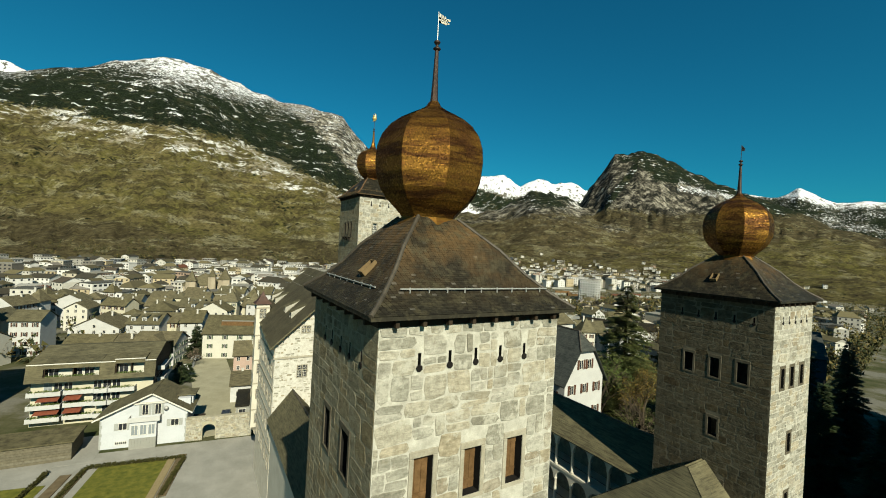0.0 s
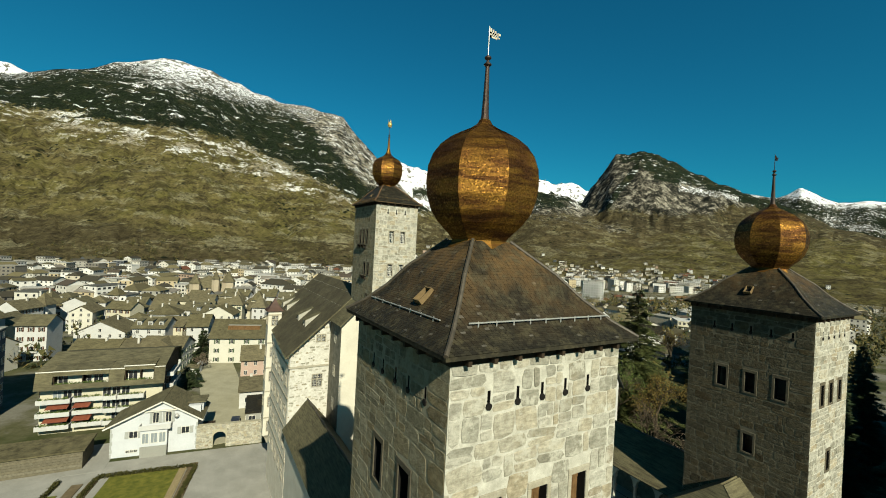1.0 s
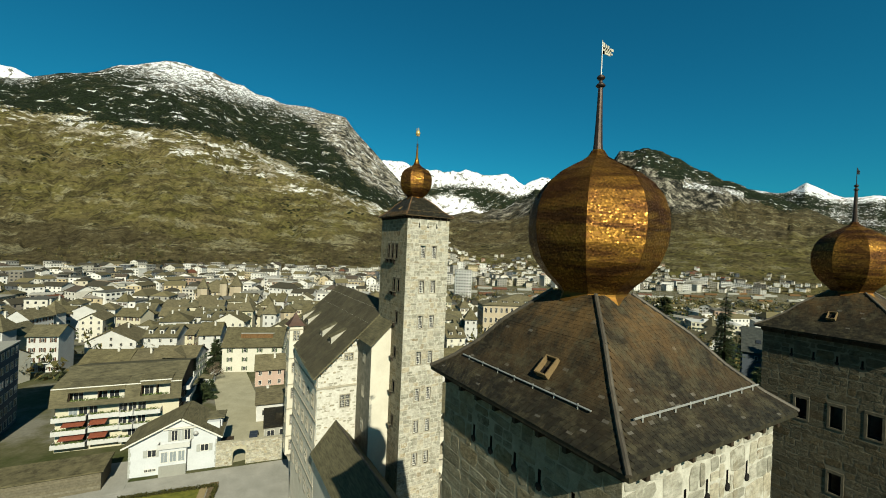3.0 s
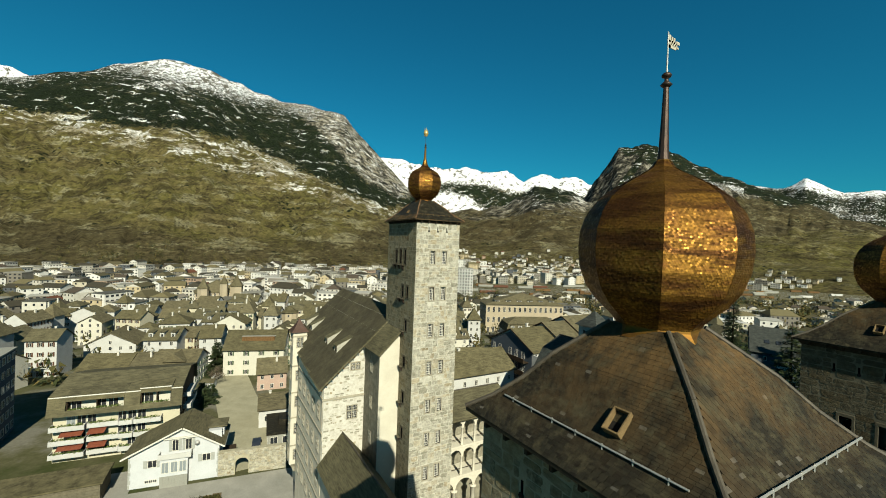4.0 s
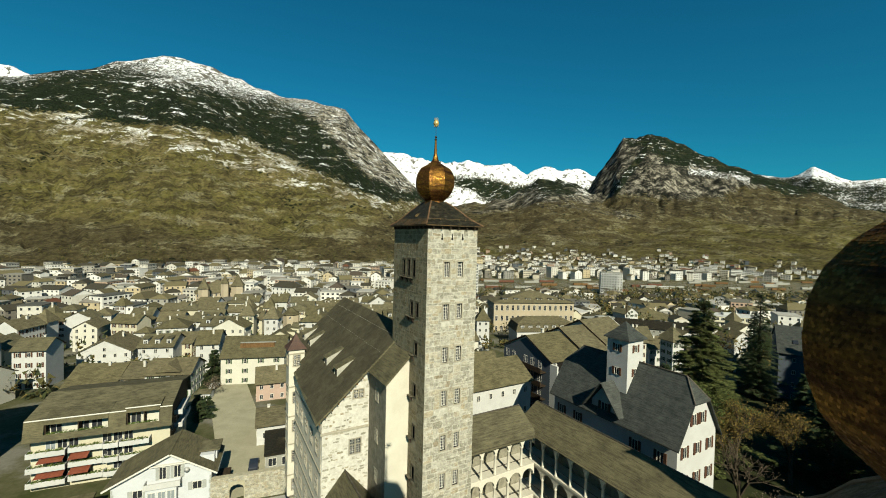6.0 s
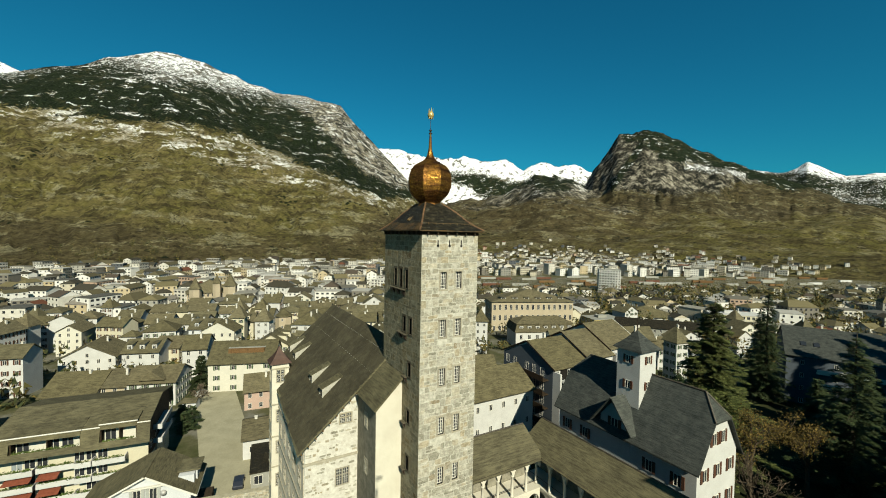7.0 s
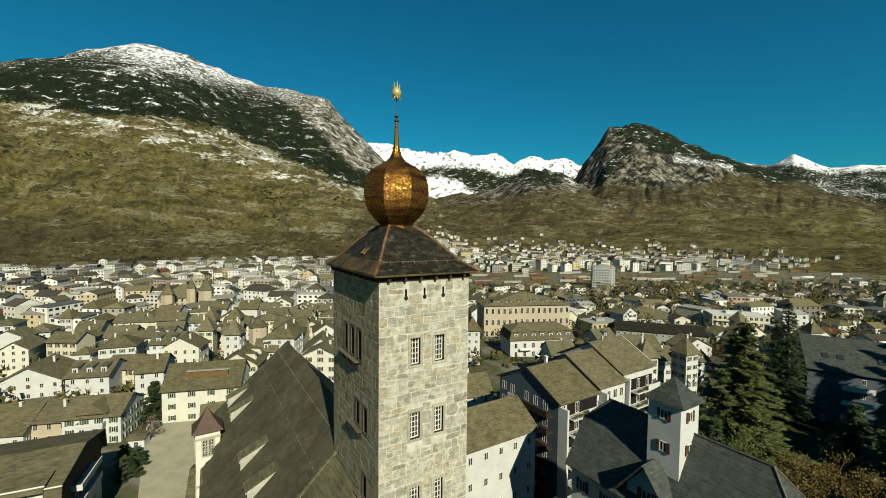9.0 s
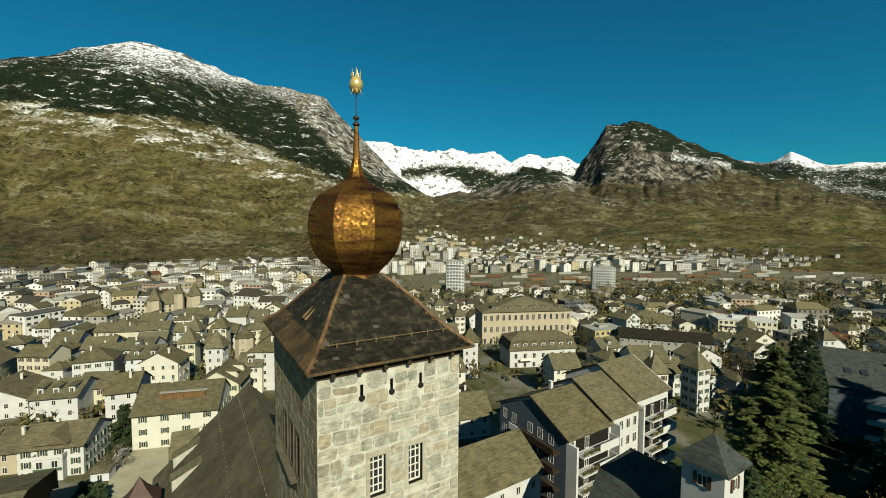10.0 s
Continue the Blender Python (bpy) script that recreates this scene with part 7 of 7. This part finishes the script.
CARPAINT = surface("dark_blue_paint", (0.02, 0.025, 0.035), (0.03, 0.035, 0.05), 2, 0.3)
WHITEPAINT = surface("white_paint", (0.7, 0.7, 0.7), (0.75, 0.75, 0.75), 2, 0.3)
car(1.6, 73.0, 80, CARPAINT, "dark blue car parked in the lane")
car(-3.4, 114.0, 65, GALV, "grey car parked beside the lane")
car(84, 47, 20, WHITEPAINT, "white car parked by the garden")
car(66, 46, 40, GALV, "grey car parked by the flats")
car(68.5, 44.5, 35, CARPAINT, "dark car parked by the flats")


def park_lawn():
    """Rough grass of the park, laid over the falling ground, its green near black to hold the park's shade."""
    bm = bmesh.new()
    nx, ny = 32, 30
    grid = [[bm.verts.new((x, y, flat_z(x, y) + 0.12)) for x in np.linspace(46, 122, nx)] for y in np.linspace(-24, 50, ny)]
    for j in range(ny - 1):
        for i in range(nx - 1):
            bm.faces.new((grid[j][i], grid[j][i + 1], grid[j + 1][i + 1], grid[j + 1][i]))
    ob = new("park_lawn", mesh_of("park_lawn", bm, surface("rough_grass_shade", (0.018, 0.022, 0.008), (0.045, 0.05, 0.016), 0.15, 0.95, 0, 4, 0, 0.6, 0.1)))
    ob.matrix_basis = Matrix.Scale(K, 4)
    return tagged(ob, "rough grass of the park, its shade put in the colour", "lawn", kind="structure")


park_lawn()


# ---- trees ----
def conifer(x, y, h, r, label, seed, drape=0.25, mat=None, lush=1.0, coarse=1.0, z=None):
    th = thing("conifer", x, y, (flat_z(x, y) if z is None else z) - 0.1, label, "tree", "conifers")
    rng = random.Random(seed)
    bm = bmesh.new()
    lathe(bm, [(h * .022, 0), (h * .018, h * .2), (h * .010, h * .6), (h * .002, h * .99)], 8)
    trunk = part("trunk", bm, BARK, th)
    heap = Heap()
    wood = bmesh.new()
    layers = int(h * 2.0)
    for i in range(layers):
        t = 0.08 + 0.90 * i / layers
        reach = r * (1 - t) ** 0.8 * rng.uniform(0.7, 1.12)
        for b in range(rng.randint(6, 9)):
            a = rng.uniform(0, 2 * math.pi)
            ln = reach * rng.uniform(0.55, 1.1) + 0.15
            d = Vector((math.cos(a), math.sin(a), 0))
            z0 = h * t
            tip = d * ln + Vector((0, 0, z0 - ln * drape + rng.uniform(-.2, .2)))
            if i % 3 == 0 and ln > 1.2:
                rod(wood, (0, 0, z0), tip, 0.03, 4)
            for _ in range(int((8 + ln * 16) * lush)):
                f = rng.random() ** 0.6
                side = Vector((-d.y, d.x, 0)) * rng.gauss(0, 0.17 * ln * (1.15 - f) + .08)
                p = Vector((0, 0, z0)).lerp(tip, f) + side + Vector((0, 0, rng.gauss(0, .07) - abs(rng.gauss(0, .1))))
                s = rng.uniform(0.16, 0.40) * coarse
                q = [d * s * 1.3, Vector((-d.y, d.x, 0)) * s * .6 + Vector((0, 0, rng.uniform(-.08, .02))), Vector((d.y, -d.x, 0)) * s * .6 + Vector((0, 0, rng.uniform(-.08, .02)))]
                heap.faces([tuple(p + v) for v in q], [(0, 1, 2)])
    if wood.faces:
        tagged(part("branchwork", wood, BARK, th), kind="stuff")
    heap.done("crown", mat or NEEDLES, th, "", "")
    return th


def broadleaf(x, y, h, r, label, seed, mat, leaves=5000, z=None, size=0.085):
    th = thing("tree", x, y, (flat_z(x, y) if z is None else z) - 0.1, label, "tree", "trees")
    rng = random.Random(seed)
    bm = bmesh.new()
    lathe(bm, [(h * .03, 0), (h * .022, h * .25), (h * .012, h * .5)], 7)
    part("trunk", bm, BARK, th)
    wood, tips = bmesh.new(), []
    def grow(p, d, ln, depth, rad):
        e = p + d * ln
        rod(wood, p, e, rad, 4)
        tips.append(e)
        if depth == 0:
            return
        for _ in range(3):
            nd = (d + Vector((rng.gauss(0, .55), rng.gauss(0, .55), rng.gauss(.1, .35)))).normalized()
            grow(p.lerp(e, rng.uniform(.6, 1)), nd, ln * rng.uniform(.6, .8), depth - 1, rad * .6)
    for _ in range(5):
        a = rng.uniform(0, 2 * math.pi)
        grow(Vector((0, 0, h * rng.uniform(.2, .42))), Vector((math.cos(a) * r / h * 1.4, math.sin(a) * r / h * 1.4, 1)).normalized(), h * .25, 3, h * .010)
    tagged(part("branchwork", wood, BARK, th), kind="stuff")
    if leaves:
        heap = Heap()
        for _ in range(leaves):
            p = rng.choice(tips) + Vector((rng.gauss(0, .3), rng.gauss(0, .3), rng.gauss(0, .28))) * (r * .3)
            q = [Vector((rng.gauss(0, size), rng.gauss(0, size), rng.gauss(0, size))) for _ in range(3)]
            heap.faces([tuple(p + v) for v in q], [(0, 1, 2)])
        heap.done("crown", mat, th, "", "")
    return th


CEDAR = leafy("cedar_needles", (0.028, 0.036, 0.011), (0.058, 0.070, 0.021), (0.115, 0.125, 0.042))
conifer(72.5, 42.8, 28.0, 10.8, "great spreading cedar with drooping blue-green boughs", 1, 0.16, CEDAR, 1.5, 1.25)
conifer(52.5, 37.5, 20.5, 2.6, "slim dark conifer beside the white house", 2, 0.3)
conifer(82.0, 27.5, 24.5, 8.0, "broad dark spruce beside the park path", 3, 0.2)
for i, (x, y, h) in enumerate(((92, 14, 20), (100, 22, 20), (74, 12, 17), (66, 4, 16), (97, 36, 13), (88, 30, 12), (104, 30, 14), (86, 20, 16), (93, 25, 15), (76, 20, 13), (108, 18, 20))):
    conifer(x, y, h, 5.0, "dark conifer on the park lawn", 30 + i, 0.2, lush=0.8, coarse=1.3)
# unseen tall spruces, added south of the park only to cast shade on it
for i in range(16):
    x = 58 + i * 5.2
    conifer(x, -9 + i * 0.75 + (i % 3) * 2.0, 29 + min(i, 9) * 1.6 + (i % 2) * 2, 6.0, "tall dark spruce added out of view to shade the park", 300 + i, 0.2, lush=0.8, coarse=1.9)
conifer(115.5, 51.5, 27.0, 6.0, "tall dark spruce among the villas", 4, 0.2)
conifer(121, 55, 22.0, 5.0, "tall dark spruce among the villas", 5, 0.2)
conifer(-3.5, 117.5, 9.0, 4.0, "dark fir beside the yellow house", 6, 0.2, lush=1.6)
broadleaf(66, 34.0, 13.0, 4.5, "ochre autumn tree with thin foliage", 11, OCHRE)
broadleaf(74, 30.0, 12.0, 4.5, "ochre autumn tree with thin foliage", 12, OCHRE)
broadleaf(58, 30.0, 12.0, 3.6, "bare winter tree in the park", 13, BARE, 500, size=.05)
broadleaf(62, 40.0, 15.0, 4.5, "brownish green tree with thin foliage", 14, LEAF_GREEN)
broadleaf(43.5, 21.5, 11.5, 3.6, "bare winter tree in front of the white gable", 15, BARE, 500, size=.06)
broadleaf(50.0, 22.0, 11.0, 3.6, "bare winter tree in the park", 16, BARE, 700, size=.06)
broadleaf(56.0, 20.0, 10.0, 3.6, "bare winter tree in the park", 17, BARE, 700, size=.06)
broadleaf(64.0, 19.0, 8.0, 3.0, "bare twiggy tree in the park", 18, BARE, 600, size=.05)
broadleaf(126, 66, 16.0, 6.0, "bare birch with golden undergrowth", 19, OCHRE, 2500)
broadleaf(94, 100, 7.0, 3.5, "bare reddish tree by the villa", 20, BARE, 900)
hut = house(-5.6, 106.4, 2.6, 2.2, 1.7, 2.2, -18, COOLWHITE, ROOF, "small white hut beside the lane", hip="side", rows=1, sides="f", chimney=False, over=0.2, name="hut", category="hut")
for x, y, h, r in ((-6.1, 96.0, 4.2, 2.4), (-4.9, 99.5, 3.6, 2.0), (-6.6, 101.5, 3.8, 2.0)):
    conifer(x, y, h, r, "dark evergreen shrub beside the lane", int(h * 90), 0.1, lush=1.4)
broadleaf(-4.0, 108.0, 5.0, 3.0, "bare shrubs along the lane", 22, BARE, 900)
for i in range(26):
    rng = random.Random(900 + i)
    b, r = radians(rng.uniform(-18, 78)), rng.uniform(130, 330)
    x, y = r * math.sin(b), 15 + r * math.cos(b)
    if i % 3 == 0:
        conifer(x, y, rng.uniform(7, 12), rng.uniform(1.8, 3), "dark conifer between the houses", 40 + i, .25)
    else:
        broadleaf(x, y, rng.uniform(5, 9), rng.uniform(2, 3.5), "thin tree between the houses", 70 + i, rng.choice((OCHRE, BARE, LEAF_GREEN)), 700)


# ---- the town ----
TAKEN = [(11, 50, 16), (13, 30, 30), (41, 38, 14), (-10, 70, 14), (-19, 86, 14), (60, 62, 16), (80, 68, 14), (92, 60, 12), (36, 60, 12), (0, 92, 9), (1, 75, 8), (0, 108, 9), (5, 117, 12), (-5, 131, 9), (8, 103, 8), (5, 83, 8), (-12.6, 116, 10),
         (-24, 122, 14), (-30, 154, 13), (102, 114, 17), (-40, 90, 14), (144, 122, 14), (104, 119, 17), (120, 144, 22), (75, 100, 9), (70, 92, 9), (63, 266, 13), (51, 258, 12), (289, 234, 16), (178, 281, 14), (-50, 306, 14), (212, 102, 18), (135, 45, 22), (153, 105, 20), (198, 137, 22), (0, 268, 18),
         (72, 43, 16), (82, 28, 14), (116, 52, 10), (66, 34, 14), (55, 88, 9), (60, 94, 8), (50, 25, 20), (-4.7, 168, 5), (22, 162, 5), (-22.6, 166, 4), (20, 20, 40), (-10, 40, 40), (-25, 55, 30)]
WALLS = [WHITE, WHITE, WHITE, WHITE, COOLWHITE, WHITE, CREAM, CREAM, OFFWHITE, OFFWHITE, WHITE]
ROOFS = [ROOF, ROOF, BROWNROOF, BROWNROOF, OLIVEROOF]
rng = random.Random(77)
made = 0
for gy in np.arange(70, 290, 10.5):
    for gx in np.arange(-120, 300, 11.5):
        x, y = gx + rng.uniform(-2.5, 2.5), gy + rng.uniform(-2.5, 2.5)
        b, r = math.degrees(math.atan2(x, y - 10)), math.hypot(x, y - 10)
        if not (-24 < b < 80 and 96 < r < 215) or any(math.hypot(x - a, y + 4 - c) < q + 3 for a, c, q in TAKEN):
            continue
        if b > 48 and rng.random() < 0.35:
            continue
        w, d, ev = rng.uniform(5.5, 10.0), rng.uniform(6, 9), rng.uniform(5.0, 9.8) + (1.3 if b < 30 else 0)
        wall, roof = rng.choice(WALLS), rng.choice(ROOFS)
        shut = rng.choice((None, None, SHUT_BROWN, SHUT_GREEN))
        kind = rng.choice(("side", "side", "side", False, False, True))
        tower_house = rng.random() < 0.12
        names = {OFFWHITE: "off-white", WHITE: "white", CREAM: "cream", COOLWHITE: "bright white"}
        label = f"{names[wall]} rendered town house with a {'hipped' if kind is True else 'gabled'} {'olive' if roof is OLIVEROOF else 'brown' if roof is BROWNROOF else 'dark'} roof"
        if tower_house:
            w, d, ev, kind = 4.2, 4.2, 11.0, True
            label = f"slim {names[wall]} tower house with a pointed roof"
        house(x, y, w, d, ev, ev + (4.0 if tower_house else min(w, d) * rng.uniform(0.28, 0.40)), rng.choice((-20, -20, -14, -28, 68)) + rng.uniform(-6, 6), wall, roof, label, hip=kind, shutters=shut, group="town houses", sides="flr" if r < 118 else "fl" if r < 140 else "f", win=(0.62, 0.95), dormers=rng.choice((0, 0, 1, 2, 2, 3)) if r < 165 else 0)
        made += 1


def far_town():
    """The far town: countless small houses and blocks, each of wall, roof and rows of windows."""
    walls, roofs, flat_roofs, glass = Heap(), Heap(), Heap(), Heap()
    rng = random.Random(21)

    def block(x, y, z, w, d, h, rot, pitched):
        m = Matrix.Translation((x, y, z)) @ Matrix.Rotation(rot, 4, "Z")
        cube = ([(-w / 2, 0, -3), (w / 2, 0, -3), (w / 2, d, -3), (-w / 2, d, -3), (-w / 2, 0, h), (w / 2, 0, h), (w / 2, d, h), (-w / 2, d, h)],
                [(0, 1, 5, 4), (1, 2, 6, 5), (2, 3, 7, 6), (3, 0, 4, 7), (4, 5, 6, 7)])
        walls.put(m, cube)
        if pitched:
            o, rh = 0.35, min(w, d) * rng.uniform(.2, .34)
            cut = rng.choice((0, 0, d * .3))
            if not cut:
                walls.put(m, ([(-w / 2, 0, h), (-w / 2, d, h), (-w / 2, d / 2, h + rh - .12), (w / 2, 0, h), (w / 2, d, h), (w / 2, d / 2, h + rh - .12)], [(0, 2, 1), (3, 4, 5)]))
            roofs.put(m, ([(-w / 2 - o, -o, h - .1), (w / 2 + o, -o, h - .1), (w / 2 + o, d + o, h - .1), (-w / 2 - o, d + o, h - .1), (-w / 2 - o + cut, d / 2, h + rh), (w / 2 + o - cut, d / 2, h + rh)],
                          [(0, 1, 5, 4), (2, 3, 4, 5), (1, 2, 5), (3, 0, 4)] if cut else [(0, 1, 5, 4), (2, 3, 4, 5)]))
        else:
            flat_roofs.put(m, ([(-w / 2 - .2, -.2, h), (w / 2 + .2, -.2, h), (w / 2 + .2, d + .2, h), (-w / 2 - .2, d + .2, h), (-w / 2 - .2, -.2, h + .3), (w / 2 + .2, -.2, h + .3), (w / 2 + .2, d + .2, h + .3), (-w / 2 - .2, d + .2, h + .3)],
                          [(0, 1, 5, 4), (1, 2, 6, 5), (2, 3, 7, 6), (3, 0, 4, 7), (4, 5, 6, 7)]))
        rows, cols = max(1, int(h / 2.1)), max(2, int(w / 2.3))
        for r in range(rows):
            v = h / rows * (r + .3)
            for c in range(cols):
                u = -w / 2 + w * (c + .5) / cols
                hw = .42 if pitched else .7
                glass.put(m, ([(u - hw, -.03, v), (u + hw, -.03, v), (u + hw, -.03, v + 1.0), (u - hw, -.03, v + 1.0)], [(0, 1, 2, 3)]))
            for c in range(max(1, int(d / 2.6))):
                u = d * (c + .5) / max(1, int(d / 2.6))
                glass.put(m, ([(-w / 2 - .03, u - .4, v), (-w / 2 - .03, u + .4, v), (-w / 2 - .03, u + .4, v + 1.0), (-w / 2 - .03, u - .4, v + 1.0)], [(0, 1, 2, 3)]))

    def height(x, y):
        return ground_z(x * K, y * K)[0] / K
    n = 0
    for _ in range(3900):
        b = rng.uniform(-20, 80)
        r = 214 + (330 if b < 26 else 400) * rng.random()
        x, y = r * math.sin(radians(b)), 10 + r * math.cos(radians(b))
        # the railway yard and the meadows beside it stay free
        q = (x - 370) * 0.367 + (y - 212) * 0.93
        if x > 150 and -14 < q < 118:
            continue
        if b > 62 and rng.random() < 0.55:
            continue
        if b < 25 and r > 610 and rng.random() < .7:
            continue
        if any(math.hypot(x - a, y - c) < s for a, c, s in TAKEN):
            continue
        if any(abs(x - px) < 9 and abs(y - py) < 9.5 for px, py in PLACED):
            continue
        PLACED.append((x, y))
        big = rng.random() < (0.45 if r < 300 else 0.68 if b < 30 else 0.55)
        low = x > 90 and -135 < q < -14
        big = big and (not low or (q < -75 and rng.random() < .6))
        rot = radians(rng.choice((-20, -35, -28, -50, 0, 60, 70, 55, 80, 40)) + rng.uniform(-10, 10))
        if big:
            block(x, y, height(x, y), rng.uniform(8, 15), rng.uniform(7, 10), rng.uniform(6, 8.5) if low else rng.uniform(8, 14) if b < 30 else rng.uniform(7.5, 14), rot, rng.random() < .4)
        else:
            block(x, y, height(x, y), rng.uniform(5, 9), rng.uniform(5.5, 8.5), rng.uniform(3.5, 5.5) if low and q > -75 else rng.uniform(4, 7) if low else rng.uniform(6.5, 12) if b < 30 else rng.uniform(5.0, 9.5), rot, True)
        n += 1
    # the upper town on the slope across the valley
    for _ in range(900):
        b, r = rng.gauss(54, 14), rng.uniform(560, 740) + abs(rng.gauss(0, 45))
        if not 28 < b < 84:
            continue
        x, y = r * math.sin(radians(b)), 10 + r * math.cos(radians(b))
        q = (x - 370) * 0.367 + (y - 212) * 0.93
        if q < 118:
            continue
        big = r < 700 and rng.random() < .35
        block(x, y, height(x, y), rng.uniform(9, 15) if big else rng.uniform(4, 7.5), 6, rng.uniform(7, 12) if big else rng.uniform(3.5, 5.5), radians(-b + rng.uniform(-15, 15)), not big or rng.random() < .2)
    for name, heap, mat in (("far_houses", walls, FARWALL), ("far_roofs", roofs, FARROOF), ("far_flat_roofs", flat_roofs, FARFLAT), ("far_windows", glass, GLASS)):
        ob = heap.done(name, mat, None, "distant town of small pale houses and flats", "stuff")
        tagged(ob, "", "town")


PLACED = []


def many_colours(name, stops):
    """A colour of its own for each piece, with weathered patches."""
    m, nt, bs = nodes_of(name, 0.85)
    rnd = nt.nodes.new("ShaderNodeNewGeometry").outputs["Random Per Island"]
    col = ramp(nt, rnd, [(q, tuple(v * PAINT for v in c)) for q, c in stops])
    nt.nodes[-1].color_ramp.interpolation = "CONSTANT"
    col = mix(nt, 0.5, col, ramp(nt, noise_of(nt, 0.6, 5, 0.7, world_pos(nt)), [(0.3, (0.55, 0.54, 0.52)), (0.65, (1.0, 1.0, 1.0))]), "MULTIPLY")
    nt.links.new(col, bs.inputs["Base Color"])
    return m


FARWALL = many_colours("far_render", [(0.0, (0.72, 0.71, 0.66)), (0.30, (0.58, 0.56, 0.49)), (0.60, (0.50, 0.46, 0.36)), (0.70, (0.34, 0.33, 0.29)), (0.80, (0.50, 0.42, 0.27)), (0.86, (0.42, 0.31, 0.23)), (0.89, (0.20, 0.185, 0.155)), (0.96, (0.10, 0.11, 0.12))])
FARROOF = many_colours("far_tiles", [(0.0, (0.055, 0.05, 0.036)), (0.3, (0.10, 0.088, 0.05)), (0.6, (0.15, 0.13, 0.07)), (0.85, (0.08, 0.065, 0.05)), (0.93, (0.22, 0.20, 0.17)), (0.98, (0.14, 0.06, 0.035))])
FARFLAT = many_colours("far_flat_roof", [(0.0, (0.42, 0.41, 0.37)), (0.3, (0.28, 0.27, 0.23)), (0.55, (0.17, 0.16, 0.13)), (0.75, (0.55, 0.54, 0.5)), (0.88, (0.10, 0.10, 0.09))])
far_town()


def far_trees():
    """Countless small trees and bushes between the far houses and up the slopes."""
    heap, rng = Heap(), random.Random(31)
    for i in range(5200):
        b = rng.uniform(-22, 82) if i < 2600 or i > 3700 else rng.uniform(52, 82)
        r = rng.uniform(110, 640) if i < 2600 else rng.uniform(170, 420) if i < 3700 else rng.uniform(230, 620)
        x, y = r * math.sin(radians(b)), 10 + r * math.cos(radians(b))
        if any(math.hypot(x - a, y - c) < s * .8 for a, c, s in TAKEN):
            continue
        q = (x - 370) * 0.367 + (y - 212) * 0.93
        if x > 150 and -8 < q < 118:
            continue
        z = ground_z(x * K, y * K)[0] / K
        h, w = (rng.uniform(2.5, 6.5) if i < 2600 else rng.uniform(4, 10)), rng.uniform(1.2, 2.6)
        if i > 3700:
            h, w = rng.uniform(5, 11), rng.uniform(1.6, 3.4)
        for _ in range(26):
            p = Vector((x + rng.gauss(0, w * .5), y + rng.gauss(0, w * .5), z + h * rng.uniform(.12, 1) ** .8))
            v = [Vector((rng.gauss(0, .5), rng.gauss(0, .5), rng.gauss(0, .6))) for _ in range(3)]
            heap.faces([tuple(p + k) for k in v], [(0, 1, 2)])
    ob = heap.done("far_trees", FARLEAF, None, "winter-brown and dark green trees among the houses", "stuff")
    tagged(ob, "", "trees")


FARLEAF = leafy("far_leaves", (0.02, 0.03, 0.012), (0.06, 0.055, 0.02), (0.12, 0.09, 0.03))
far_trees()


BALLAST = surface("brown_ballast", (0.085, 0.078, 0.036), (0.20, 0.172, 0.095), 0.06, 0.95, 0, 1.2)


def railway():
    u, v = Vector((0.93, -0.367, 0)), Vector((0.367, 0.93, 0))
    base = Vector((370, 212, 0))
    bm = bmesh.new()
    box(bm, -235, 420, -8, 114, -0.5, 0.0)
    ob = new("railway_bed", mesh_of("railway_bed", bm, BALLAST))
    ob.matrix_basis = Matrix.Scale(K, 4) @ Matrix.Translation((base.x, base.y, -3.6)) @ Matrix.Rotation(math.atan2(-0.367, 0.93), 4, "Z")
    tagged(ob, "brown ballast of a wide railway yard", "railway", kind="structure")
    m = ob.matrix_basis
    rails = Heap()
    for i in range(22):
        y = 4 + i * 4.6
        for k in (0, 1.1):
            rails.faces([(-230, y + k, 0.05), (420, y + k, 0.05), (420, y + k + .25, 0.05), (-230, y + k + .25, 0.05)], [(0, 1, 2, 3)])
    r = rails.done("rails", GALV, None, "steel rails of the railway yard", "stuff")
    r.matrix_basis = m
    tagged(r, "", "railway")
    rng = random.Random(4)
    paints = [(REDROOF, "rust-red"), (WHITE, "white"), (GREY, "grey"), (GREY, "grey"), (GREY, "grey"), (WOOD, "brown"), (GREY, "grey"), (WOOD, "brown"), (WOOD, "brown")]
    bm = bmesh.new()
    box(bm, -8, 8, -1.0, 1.0, 0.3, 2.5, 0.15)
    body = {mt.name: None for mt, _ in paints}
    for mt, _ in paints:
        body[mt.name] = bm.copy()
    bm.free()
    meshes = {k: mesh_of("body", v_, bpy.data.materials[k]) for k, v_ in body.items()}
    for i in range(60):
        mt, word = rng.choice(paints)
        x, y = rng.uniform(-200, 260), 4.5 + 4.6 * rng.randrange(22)
        th = new("rail_car")
        th.matrix_basis = m @ Matrix.Translation((x, y, 0))
        tagged(th, f"{word} railway carriage on the tracks", "railway carriage", "rail cars")
        part("body", meshes[mt.name], mt, th)


railway()
